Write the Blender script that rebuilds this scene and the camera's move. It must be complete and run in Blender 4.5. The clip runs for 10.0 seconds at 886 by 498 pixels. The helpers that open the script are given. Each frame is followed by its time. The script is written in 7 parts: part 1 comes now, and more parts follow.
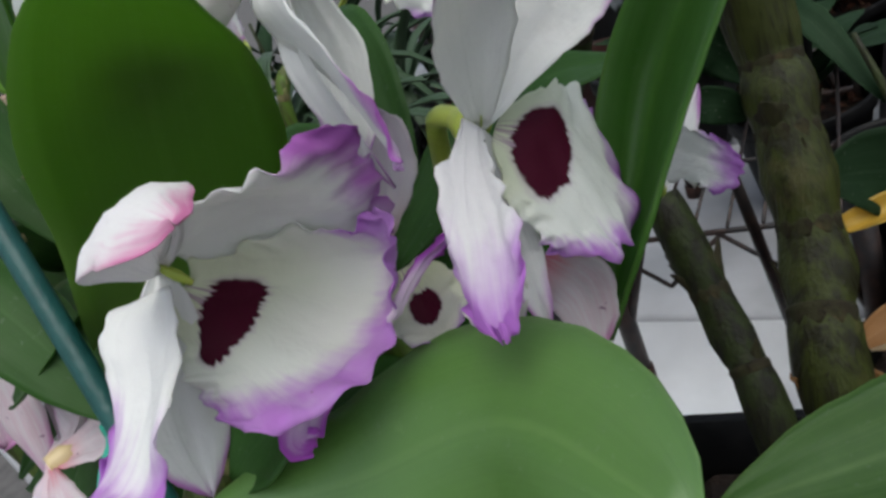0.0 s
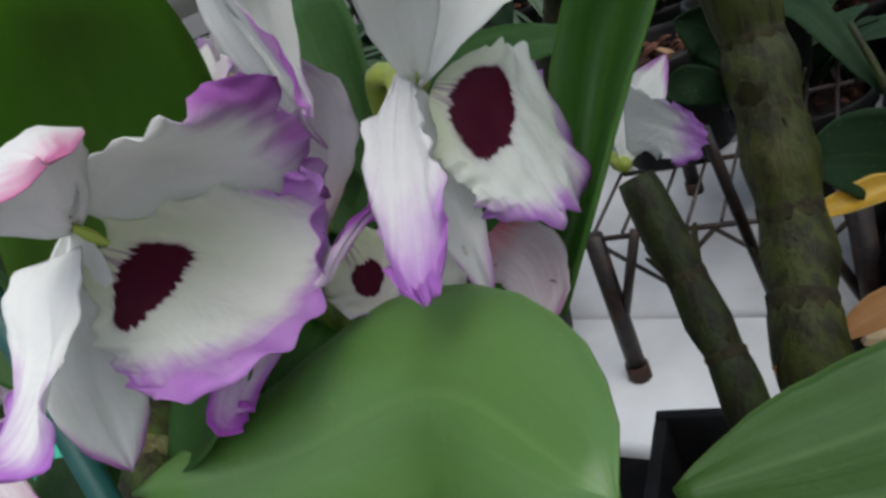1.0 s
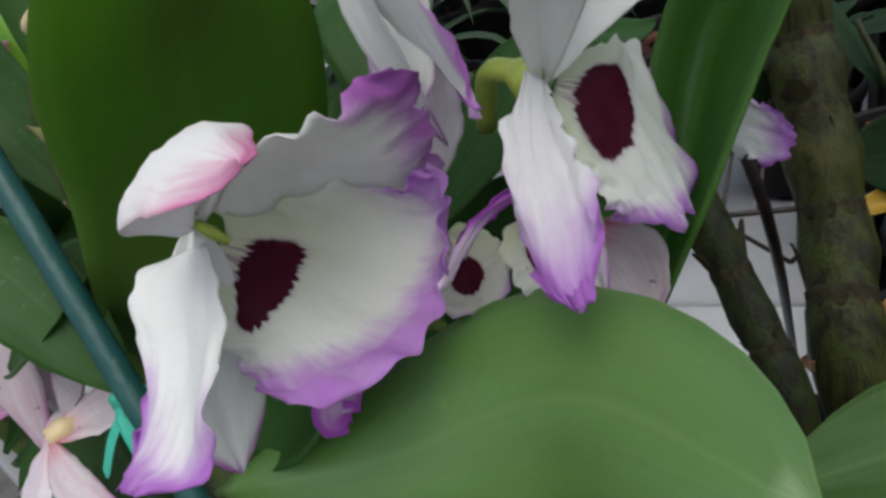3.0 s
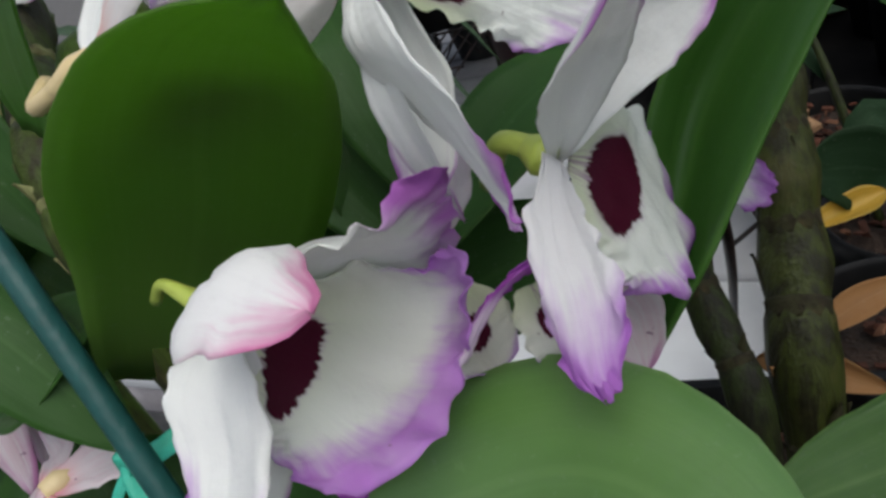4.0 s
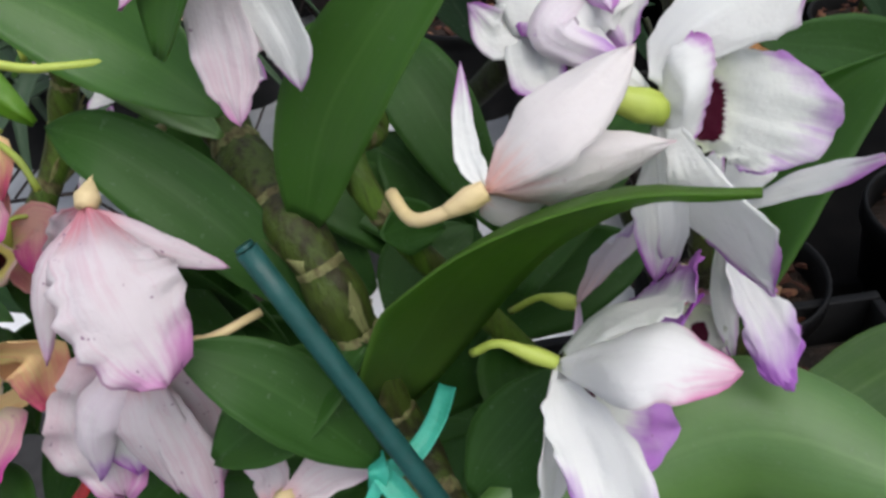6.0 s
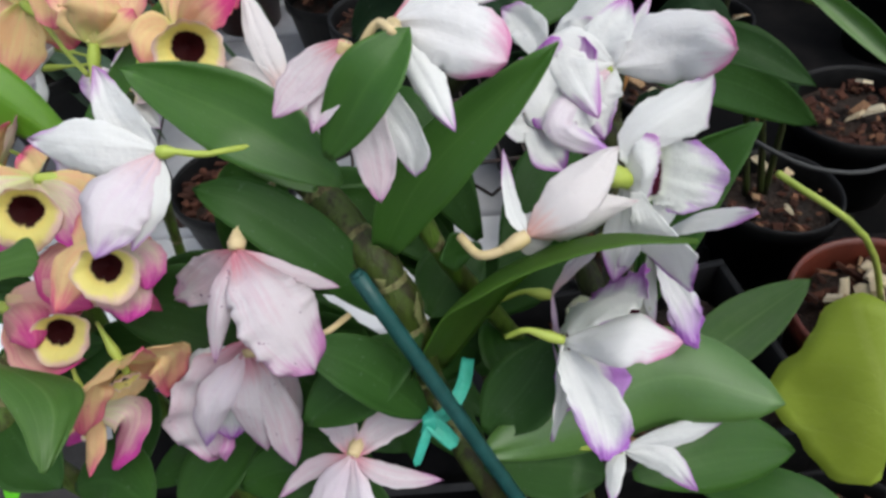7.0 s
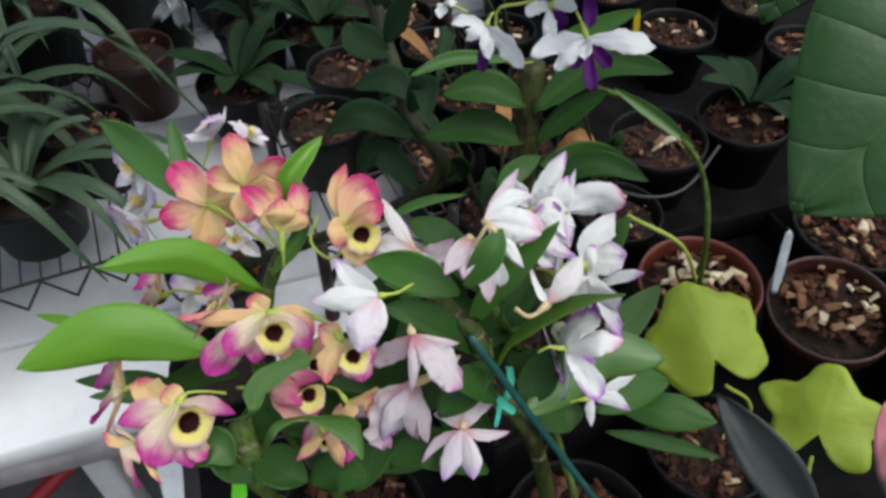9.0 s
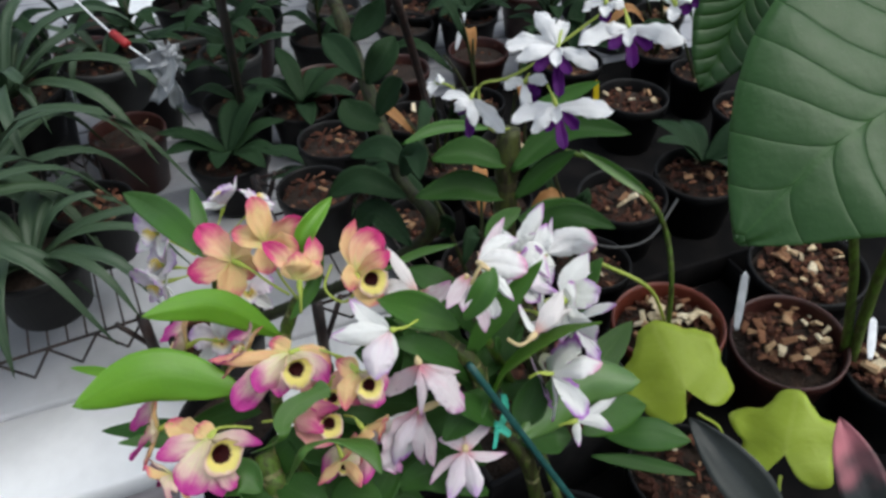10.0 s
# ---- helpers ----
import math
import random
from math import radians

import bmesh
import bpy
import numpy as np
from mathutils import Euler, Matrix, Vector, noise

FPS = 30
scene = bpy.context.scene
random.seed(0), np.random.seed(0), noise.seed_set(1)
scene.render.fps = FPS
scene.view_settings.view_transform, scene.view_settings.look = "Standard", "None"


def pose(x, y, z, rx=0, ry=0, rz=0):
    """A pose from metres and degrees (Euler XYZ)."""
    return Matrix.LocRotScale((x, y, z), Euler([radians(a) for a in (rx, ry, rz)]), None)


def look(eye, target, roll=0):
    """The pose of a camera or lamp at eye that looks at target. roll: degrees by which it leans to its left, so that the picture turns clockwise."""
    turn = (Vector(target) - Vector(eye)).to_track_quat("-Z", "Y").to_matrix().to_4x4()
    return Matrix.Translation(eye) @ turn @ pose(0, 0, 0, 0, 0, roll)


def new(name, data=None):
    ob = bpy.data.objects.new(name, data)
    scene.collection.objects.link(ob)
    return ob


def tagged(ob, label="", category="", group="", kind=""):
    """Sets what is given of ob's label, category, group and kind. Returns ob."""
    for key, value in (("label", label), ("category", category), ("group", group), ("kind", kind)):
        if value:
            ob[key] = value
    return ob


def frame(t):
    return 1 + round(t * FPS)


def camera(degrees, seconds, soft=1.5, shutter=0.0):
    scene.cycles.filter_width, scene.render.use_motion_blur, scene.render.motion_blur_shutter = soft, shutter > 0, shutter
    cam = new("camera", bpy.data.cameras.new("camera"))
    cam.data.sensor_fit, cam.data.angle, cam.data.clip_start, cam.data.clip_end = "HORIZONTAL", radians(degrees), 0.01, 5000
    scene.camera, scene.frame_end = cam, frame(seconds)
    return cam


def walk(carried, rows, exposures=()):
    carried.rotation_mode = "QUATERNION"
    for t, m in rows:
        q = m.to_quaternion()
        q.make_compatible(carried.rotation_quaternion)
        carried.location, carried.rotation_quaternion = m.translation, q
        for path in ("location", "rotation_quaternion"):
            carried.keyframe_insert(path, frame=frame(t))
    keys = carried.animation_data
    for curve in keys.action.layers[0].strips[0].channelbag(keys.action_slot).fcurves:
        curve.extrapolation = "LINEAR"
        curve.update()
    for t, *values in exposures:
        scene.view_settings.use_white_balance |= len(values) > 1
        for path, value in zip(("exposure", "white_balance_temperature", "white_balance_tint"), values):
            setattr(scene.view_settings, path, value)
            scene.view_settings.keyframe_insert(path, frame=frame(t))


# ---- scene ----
cam = camera(63.0, 10.0, soft=3.0)
PATH = [
    (0, (0.142, -0.082, 0.354), (-0.784, 1.479, -0.486), -24.4),
    (0.5, (0.149, -0.078, 0.343), (-0.797, 1.494, -0.455), -24.6),
    (1, (0.148, -0.077, 0.343), (-0.796, 1.479, -0.486), -24.2),
    (1.5, (0.146, -0.078, 0.346), (-0.777, 1.478, -0.507), -23.5),
    (2, (0.139, -0.078, 0.349), (-0.768, 1.478, -0.521), -23.0),
    (3.5, (0.124, -0.082, 0.359), (-0.689, 1.472, -0.603), -21.9),
    (4, (0.12, -0.076, 0.371), (-0.605, 1.461, -0.684), -21.2),
    (4.5, (0.107, -0.079, 0.382), (-0.507, 1.463, -0.734), -19.1),
    (5, (0.077, -0.084, 0.399), (-0.363, 1.436, -0.824), -14.8),
    (5.5, (0.066, -0.086, 0.409), (-0.247, 1.427, -0.861), -13.2),
    (6.8, (0.015, -0.127, 0.477), (0.189, 1.275, -0.938), -6.2),
    (7, (0.007, -0.131, 0.49), (0.231, 1.244, -0.945), -4.0),
    (7.5, (-0.02, -0.145, 0.532), (0.254, 1.193, -0.929), -5.0),
    (8, (-0.044, -0.163, 0.587), (0.353, 1.119, -0.896), -1.5),
    (8.5, (-0.073, -0.184, 0.629), (0.456, 1.019, -0.878), 0.4),
    (9, (-0.119, -0.2, 0.664), (0.524, 1.021, -0.783), 0.3),
    (9.5, (-0.148, -0.218, 0.683), (0.572, 1.071, -0.666), -0.9),
    (10, (-0.159, -0.24, 0.694), (0.615, 1.06, -0.613), 0.1),
]
walk(cam, [(t, look(eye, target, roll)) for t, eye, target, roll in PATH],
     exposures=[(0, 0.70, 6400, 7), (2, 0.72, 6400, 7), (3.5, 0.60, 6450, 7), (4, 0.60, 6450, 7), (4.5, 0.70, 6450, 7.5), (5.7, 0.82, 6450, 10), (7, 0.76, 6400, 8), (10, 0.76, 6400, 6)])

# ---- light: a bright overcast sky over an open nursery bench ----
world = bpy.data.worlds.new("sky")
scene.world = world
world.use_nodes = True
wn, wl = world.node_tree.nodes, world.node_tree.links
sky = wn.new("ShaderNodeTexSky")
sky.sky_type, sky.sun_disc = "NISHITA", False
sky.sun_elevation, sky.sun_rotation = radians(62), radians(139)
sky.air_density, sky.dust_density, sky.ozone_density = 1.0, 4.0, 1.0
veil = wn.new("ShaderNodeHueSaturation")
veil.inputs["Saturation"].default_value = 0.55
wl.new(sky.outputs[0], veil.inputs["Color"])
wl.new(veil.outputs[0], wn["Background"].inputs[0])
wn["Background"].inputs[1].default_value = 0.11
sun = new("sun", bpy.data.lights.new("sun", "SUN"))
sun.data.energy, sun.data.angle, sun.data.color = 0.75, radians(60), (0.97, 1.0, 0.99)
sun.matrix_world = look((0, 0, 3), (-0.6, 0.5, 0.9))


# ---- materials ----
class Nodes:
    """A material's node tree with short ways to add nodes."""

    def __init__(self, name, rough=0.5, spec=0.4, through_light=0.0, metal=0.0):
        self.mat = bpy.data.materials.new(name)
        self.mat.use_nodes = True
        self.t = self.mat.node_tree
        self.bsdf = self.t.nodes["Principled BSDF"]
        self.bsdf.inputs["Roughness"].default_value = rough
        self.bsdf.inputs["Specular IOR Level"].default_value = spec
        self.bsdf.inputs["Metallic"].default_value = metal
        self.out = self.t.nodes["Material Output"]
        self.trans = None
        if through_light:
            self.trans = self.t.nodes.new("ShaderNodeBsdfTranslucent")
            mix = self.t.nodes.new("ShaderNodeMixShader")
            mix.inputs[0].default_value = through_light
            self.t.links.new(self.bsdf.outputs[0], mix.inputs[1])
            self.t.links.new(self.trans.outputs[0], mix.inputs[2])
            self.t.links.new(mix.outputs[0], self.out.inputs[0])

    def add(self, kind, **inputs):
        node = self.t.nodes.new("ShaderNode" + kind)
        for key, value in inputs.items():
            self.put(node, key.replace("_", " "), value)
        return node

    def put(self, node, key, value):
        slot = node.inputs[int(key[1:])] if key[0] == "i" and key[1:].isdigit() else node.inputs[key]
        if isinstance(value, bpy.types.NodeSocket):
            self.t.links.new(value, slot)
        else:
            slot.default_value = value

    def math(self, op, a, b=0.0, clamp=False):
        node = self.add("Math", i0=a, i1=b)
        node.operation, node.use_clamp = op, clamp
        return node.outputs[0]

    def span(self, value, lo, hi):
        """0 below lo, 1 above hi, smooth between."""
        node = self.add("MapRange", Value=value, From_Min=lo, From_Max=hi)
        node.interpolation_type = "SMOOTHSTEP"
        return node.outputs[0]

    def noise(self, scale, detail=3.0, where=None, rough=0.55):
        node = self.add("TexNoise", Scale=scale, Detail=detail, Roughness=rough)
        self.t.links.new(where or self.place(), node.inputs["Vector"])
        return node.outputs[0]

    def place(self):
        return self.add("TexCoord").outputs["Object"]

    def streak(self, across, along, fine, long):
        """Noise drawn out along the blade, other on every piece."""
        shift = self.math("MULTIPLY", self.add("ObjectInfo").outputs["Random"], 40.0)
        vec = self.add("CombineXYZ", X=self.math("MULTIPLY", across, fine), Y=self.math("MULTIPLY", along, long), Z=shift)
        return self.noise(1.0, 3, vec.outputs[0])

    def uv(self):
        """Along the blade, across it, and how near the margin it is."""
        xyz = self.add("SeparateXYZ", i0=self.add("TexCoord").outputs["UV"])
        across, along = xyz.outputs[0], xyz.outputs[1]
        edge = self.math("MULTIPLY", self.math("ABSOLUTE", self.math("SUBTRACT", across, 0.5)), 2.0)
        return along, across, edge

    def mix(self, fac, a, b):
        node = self.add("Mix")
        node.data_type = "RGBA"
        self.put(node, "i0", fac)
        for slot, value in ((node.inputs[6], a), (node.inputs[7], b)):
            if isinstance(value, bpy.types.NodeSocket):
                self.t.links.new(value, slot)
            else:
                slot.default_value = (*value, 1.0)
        return node.outputs[2]

    def color(self, value):
        if not isinstance(value, bpy.types.NodeSocket):
            node = self.add("RGB")
            node.outputs[0].default_value = (*value, 1.0)
            value = node.outputs[0]
        self.t.links.new(value, self.bsdf.inputs["Base Color"])
        if self.trans:
            self.t.links.new(value, self.trans.inputs[0])

    def bump(self, height, strength=0.3, distance=0.001):
        node = self.add("Bump", Height=height, Strength=strength, Distance=distance)
        self.t.links.new(node.outputs[0], self.bsdf.inputs["Normal"])
        if self.trans:
            self.t.links.new(node.outputs[0], self.trans.inputs["Normal"])


def veins(m, across, along, count, wobble=0.02):
    """Fine lengthwise veins, 0 to 1."""
    bent = m.math("ADD", across, m.math("MULTIPLY", m.noise(60), wobble))
    return m.math("POWER", m.math("ABSOLUTE", m.math("SINE", m.math("MULTIPLY", bent, count * math.pi))), 3.0)


def petal_material(name, body, tip, start, end, base=None, margin=0.0, blush=None, spot=0.0, flush=0.8):
    """A petal: body colour that runs unevenly into its tip colour, with drawn-out veins and a soft sheen."""
    m = Nodes(name, rough=0.55, spec=0.25, through_light=0.38)
    along, across, edge = m.uv()
    cloud = m.noise(90, 3)
    streak = m.streak(across, along, 16.0, 1.6)
    patch = m.streak(across, along, 3.0, 2.0)
    reach = m.math("ADD", along, m.math("MULTIPLY", m.math("SUBTRACT", cloud, 0.5), 0.3))
    reach = m.math("ADD", reach, m.math("MULTIPLY", m.math("SUBTRACT", patch, 0.5), 0.45))
    reach = m.math("ADD", reach, m.math("MULTIPLY", m.math("SUBTRACT", streak, 0.5), 0.2))
    reach = m.math("ADD", reach, m.math("MULTIPLY", m.math("POWER", edge, 3.0), margin))
    col = m.mix(m.math("MULTIPLY", m.span(streak, 0.45, 0.75), 0.16), body, [c * 0.84 for c in body])
    col = m.mix(m.math("MULTIPLY", m.span(cloud, 0.35, 0.8), 0.25), col, [c * 0.88 for c in body])
    if base:
        col = m.mix(m.span(m.math("ADD", along, m.math("MULTIPLY", m.math("SUBTRACT", streak, 0.5), 0.3)), 0.34, 0.0), col, base)
    if blush:
        mottle = m.math("ADD", m.math("MULTIPLY", m.noise(60, 4), 0.5), m.math("MULTIPLY", streak, 0.5))
        col = m.mix(m.math("MULTIPLY", m.span(mottle, 0.42, 0.62), flush), col, blush)
    col = m.mix(m.span(reach, start, end), col, tip)
    if spot:
        col = m.mix(m.math("MULTIPLY", m.span(m.noise(420, 2), 0.68, 0.75), spot), col, [c * 0.45 for c in tip])
    m.color(col)
    m.bump(m.math("ADD", m.math("MULTIPLY", streak, 0.55), m.math("ADD", m.math("MULTIPLY", m.noise(130, 3), 1.3), m.math("MULTIPLY", m.noise(520, 2), 0.8))), 0.38, 0.0006)
    return m.mat


def lip_material(name, body, throat, eye, margin, eye_span, eye_width, start, end, tilt=0.0):
    """An orchid lip: coloured throat, dark velvety eye with a frayed edge, blotched margin."""
    m = Nodes(name, rough=0.6, spec=0.2, through_light=0.36)
    along, across, edge = m.uv()
    cloud = m.noise(100, 3)
    streak = m.streak(across, along, 26.0, 1.4)
    fray = m.streak(across, along, 34.0, 6.0)
    patch = m.streak(across, along, 3.5, 2.5)
    reach = m.math("ADD", along, m.math("MULTIPLY", m.math("SUBTRACT", cloud, 0.5), 0.22))
    reach = m.math("ADD", reach, m.math("MULTIPLY", m.math("SUBTRACT", patch, 0.5), 0.3))
    reach = m.math("ADD", reach, m.math("MULTIPLY", m.math("SUBTRACT", streak, 0.5), 0.2))
    reach = m.math("ADD", reach, m.math("MULTIPLY", m.math("POWER", edge, 4.0), 0.14))
    col = m.mix(m.math("MULTIPLY", m.span(streak, 0.45, 0.75), 0.16), body, [c * 0.84 for c in body])
    col = m.mix(m.span(along, 0.66, 0.05), col, throat)
    col = m.mix(m.math("MULTIPLY", m.span(reach, start, end), m.math("ADD", 0.62, m.math("MULTIPLY", cloud, 0.5))), col, margin)
    lines = m.math("MULTIPLY", m.span(streak, 0.50, 0.60), m.math("MULTIPLY", m.span(along, 0.36, 0.14), m.span(edge, 0.5, 0.25)))
    col = m.mix(m.math("MULTIPLY", lines, 0.55), col, [c * 0.4 + e for c, e in zip(margin, eye)])
    feather = m.math("MULTIPLY", m.math("SUBTRACT", fray, 0.5), 0.13)
    slant = m.math("MULTIPLY", m.math("SUBTRACT", across, 0.5), tilt)
    a = m.math("SUBTRACT", m.math("ADD", m.math("ADD", along, slant), feather), (eye_span[0] + eye_span[1]) / 2)
    a = m.math("DIVIDE", a, (eye_span[1] - eye_span[0]) / 2)
    b = m.math("DIVIDE", edge, eye_width)
    far = m.math("ADD", m.math("POWER", m.math("ABSOLUTE", a), 2.6), m.math("POWER", b, 2.6))
    far = m.math("ADD", far, m.math("MULTIPLY", m.math("SUBTRACT", m.noise(240, 3), 0.5), 0.9))
    col = m.mix(m.math("MULTIPLY", m.span(far, 1.7, 0.9), 0.28), col, [c * 0.5 + e * 0.5 for c, e in zip(margin, eye)])
    col = m.mix(m.span(far, 1.15, 0.86), col, eye)
    speck = m.span(m.noise(330, 2), 0.735, 0.765)
    col = m.mix(m.math("MULTIPLY", speck, 0.6), col, (0.16, 0.10, 0.12))
    m.color(col)
    m.bump(m.math("ADD", m.math("MULTIPLY", streak, 0.55), m.math("ADD", m.math("MULTIPLY", m.noise(130, 3), 1.3), m.math("MULTIPLY", m.noise(520, 2), 0.8))), 0.38, 0.0006)
    return m.mat


def leaf_material(name, top, rib, rough=0.38, spec=0.45, count=9, light=0.12, patch=0.35, cross=False, back=None, relief=1.6):
    """A leaf: blade colour in two scales of variation, parallel veins, paler midrib and margin."""
    m = Nodes(name, rough=rough, spec=spec, through_light=light)
    along, across, edge = m.uv()
    if cross:
        taper = m.math("POWER", m.math("MINIMUM", m.math("DIVIDE", m.math("SUBTRACT", 1.0, along), 0.63), 1.0), 0.75)
        shift = m.math("MULTIPLY", m.math("MULTIPLY", m.math("POWER", edge, 0.55), taper), 0.40)
        wave = m.math("SINE", m.math("MULTIPLY", m.math("SUBTRACT", along, shift), 2 * math.pi * count))
        quilt = m.math("POWER", m.math("ABSOLUTE", wave), 0.3)
        vein = m.math("POWER", m.math("SUBTRACT", 1.0, m.math("ABSOLUTE", wave)), 9.0)
    else:
        vein = veins(m, across, along, count, 0.006)
    col = m.mix(m.math("MULTIPLY", m.noise(22, 4), patch), top, [c * 0.55 for c in top])
    col = m.mix(m.math("MULTIPLY", m.noise(240, 3), 0.22), col, rib)
    col = m.mix(m.math("MULTIPLY", vein, 0.16 if cross else 0.025), col, rib)
    col = m.mix(m.math("MULTIPLY", m.add("ObjectInfo").outputs["Random"], 0.35), col, [c * k for c, k in zip(top, (1.25, 1.1, 0.7))])
    col = m.mix(m.math("MULTIPLY", m.span(edge, 0.07, 0.02), 0.28), col, rib)
    col = m.mix(m.math("MULTIPLY", m.span(edge, 0.93, 0.99), 0.5), col, rib)
    if not cross:
        lines = m.span(m.streak(across, along, 60.0, 0.7), 0.50, 0.66)
        col = m.mix(m.math("MULTIPLY", lines, 0.16), col, rib)
        shade = m.span(m.streak(across, along, 5.0, 1.5), 0.42, 0.66)
        col = m.mix(m.math("MULTIPLY", shade, 0.22), col, [c * 0.6 for c in top])
    dust = m.span(m.noise(700, 2), 0.66, 0.72)
    col = m.mix(m.math("MULTIPLY", dust, 0.07), col, (0.5, 0.52, 0.45))
    scar = m.math("MULTIPLY", m.span(m.noise(75, 5, rough=0.7), 0.66, 0.74), 0.35)
    col = m.mix(scar, col, [(c + r) * 0.6 + 0.03 for c, r in zip(top, rib)])
    if back:
        col = m.mix(m.math("MULTIPLY", m.span(m.noise(9, 3), 0.45, 0.62), 0.9), col, back)
    m.color(col)
    if m.trans:
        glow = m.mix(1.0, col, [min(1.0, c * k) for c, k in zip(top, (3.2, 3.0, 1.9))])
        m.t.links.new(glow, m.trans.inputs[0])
    m.t.links.new(m.math("ADD", m.math("MULTIPLY", m.noise(150, 3), 0.25), rough - 0.1), m.bsdf.inputs["Roughness"])
    if cross:
        m.bump(m.math("ADD", m.math("MULTIPLY", quilt, relief), m.math("MULTIPLY", m.noise(90, 3), 0.25)), 0.7, 0.0045)
    else:
        m.bump(m.math("ADD", m.math("MULTIPLY", m.streak(across, along, 10.0, 0.8), 0.4), m.math("MULTIPLY", m.noise(130, 3), 0.8)), 0.45, 0.0008)
    return m.mat


def plain_material(name, color, other, scale, rough=0.5, spec=0.4, metal=0.0, bump=0.3, fine=400, depth=0.0006):
    """A surface in two tones of stains, with fine grain and relief."""
    m = Nodes(name, rough=rough, spec=spec, metal=metal)
    col = m.mix(m.span(m.noise(scale, 5), 0.35, 0.7), color, other)
    col = m.mix(m.math("MULTIPLY", m.noise(fine, 2), 0.3), col, [c * 0.6 for c in color])
    m.color(col)
    m.bump(m.math("ADD", m.noise(fine, 2), m.math("MULTIPLY", m.noise(scale * 3, 4), 1.5)), bump, depth)
    return m.mat


VIOLET = (0.43, 0.15, 0.62)
WHITE_PETAL = petal_material("white_petal", (0.86, 0.865, 0.855), (0.58, 0.25, 0.62), 0.82, 1.12, margin=0.24)
VIOLET_PETAL = petal_material("violet_tipped_petal", (0.86, 0.865, 0.85), (0.50, 0.17, 0.58), 0.72, 1.08, margin=0.21)
ENDED_PETAL = petal_material("violet_ended_petal", (0.86, 0.865, 0.855), (0.50, 0.20, 0.64), 0.56, 1.0, margin=0.16)
RIM_PETAL = petal_material("violet_rimmed_petal", (0.80, 0.66, 0.82), (0.46, 0.10, 0.56), 0.30, 0.85, margin=0.35)
BLOTCHED_PETAL = petal_material("violet_blotched_petal", (0.85, 0.84, 0.85), (0.52, 0.20, 0.66), 0.40, 0.92, margin=0.16)
LILAC_PETAL = petal_material("lilac_flushed_petal", (0.82, 0.77, 0.81), (0.54, 0.28, 0.66), 0.70, 1.10, base=(0.82, 0.62, 0.64), margin=0.10, blush=(0.79, 0.67, 0.77), flush=0.5)
ROSE_SEPAL = petal_material("rose_edged_sepal", (0.87, 0.86, 0.86), (0.74, 0.26, 0.50), 0.78, 1.14, margin=0.26)
CLOSED_PETAL = petal_material("pleated_white_petal", (0.83, 0.79, 0.79), (0.70, 0.30, 0.42), 0.92, 1.1, base=(0.80, 0.50, 0.46), spot=0.2)
FADED_PETAL = petal_material("faded_pink_petal", (0.75, 0.69, 0.72), (0.58, 0.25, 0.50), 0.80, 1.12, base=(0.66, 0.20, 0.26), margin=0.16, blush=(0.68, 0.46, 0.54), spot=0.8, flush=0.5)
FIRST_LIP = lip_material("first_white_lip", (0.825, 0.845, 0.80), (0.72, 0.76, 0.58), (0.066, 0.0014, 0.016), (0.50, 0.17, 0.65), (0.145, 0.385), 0.60, 0.60, 0.90, tilt=0.39)
SECOND_LIP = lip_material("second_white_lip", (0.825, 0.845, 0.80), (0.72, 0.76, 0.58), (0.066, 0.0014, 0.016), (0.50, 0.18, 0.65), (0.12, 0.55), 0.60, 0.84, 1.04)
# Dimmed copy of the white lip, with the plant's inner shade in its colour.
DEEP_LIP = lip_material("shaded_deep_lip", (0.66, 0.66, 0.60), (0.60, 0.64, 0.46), (0.066, 0.0014, 0.016), VIOLET, (0.30, 0.62), 0.38, 0.86, 1.05)
THIRD_LIP = lip_material("third_white_lip", (0.83, 0.845, 0.815), (0.70, 0.76, 0.52), (0.066, 0.0014, 0.016), (0.51, 0.20, 0.64), (0.03, 0.42), 0.74, 0.80, 1.06)
LILAC_LIP = lip_material("pale_lilac_lip", (0.82, 0.78, 0.82), (0.80, 0.66, 0.16), (0.46, 0.20, 0.10), (0.58, 0.36, 0.70), (0.05, 0.22), 0.25, 0.80, 1.05)
ROSY_PETAL = petal_material("rosy_petal", (0.80, 0.50, 0.42), (0.60, 0.075, 0.28), 0.50, 1.0, base=(0.62, 0.62, 0.22), margin=0.14, blush=(0.74, 0.30, 0.34), spot=0.2)
GOLD_PETAL = petal_material("peach_petal", (0.84, 0.65, 0.33), (0.72, 0.13, 0.26), 0.58, 1.05, base=(0.70, 0.72, 0.26), margin=0.12, blush=(0.86, 0.50, 0.30), spot=0.2, flush=0.6)
CRIMSON_PETAL = petal_material("crimson_tipped_petal", (0.85, 0.61, 0.38), (0.66, 0.055, 0.24), 0.42, 0.92, base=(0.70, 0.70, 0.26), margin=0.14, blush=(0.86, 0.46, 0.32), spot=0.2, flush=0.65)
ROSE_PETAL = petal_material("rose_petal", (0.80, 0.72, 0.54), (0.58, 0.060, 0.35), 0.38, 0.90, base=(0.66, 0.72, 0.28), margin=0.12, blush=(0.80, 0.52, 0.56), spot=0.2, flush=0.6)
GOLD_LIP = lip_material("yellow_lip", (0.84, 0.76, 0.26), (0.84, 0.62, 0.05), (0.032, 0.002, 0.003), (0.85, 0.62, 0.62), (-0.70, 0.42), 6.0, 0.74, 0.98)
SNOW_PETAL = petal_material("snow_white_petal", (0.89, 0.89, 0.90), (0.74, 0.68, 0.80), 0.95, 1.2)
PURPLE_LIP = petal_material("deep_purple_lip", (0.13, 0.010, 0.19), (0.075, 0.004, 0.13), 0.3, 0.9)
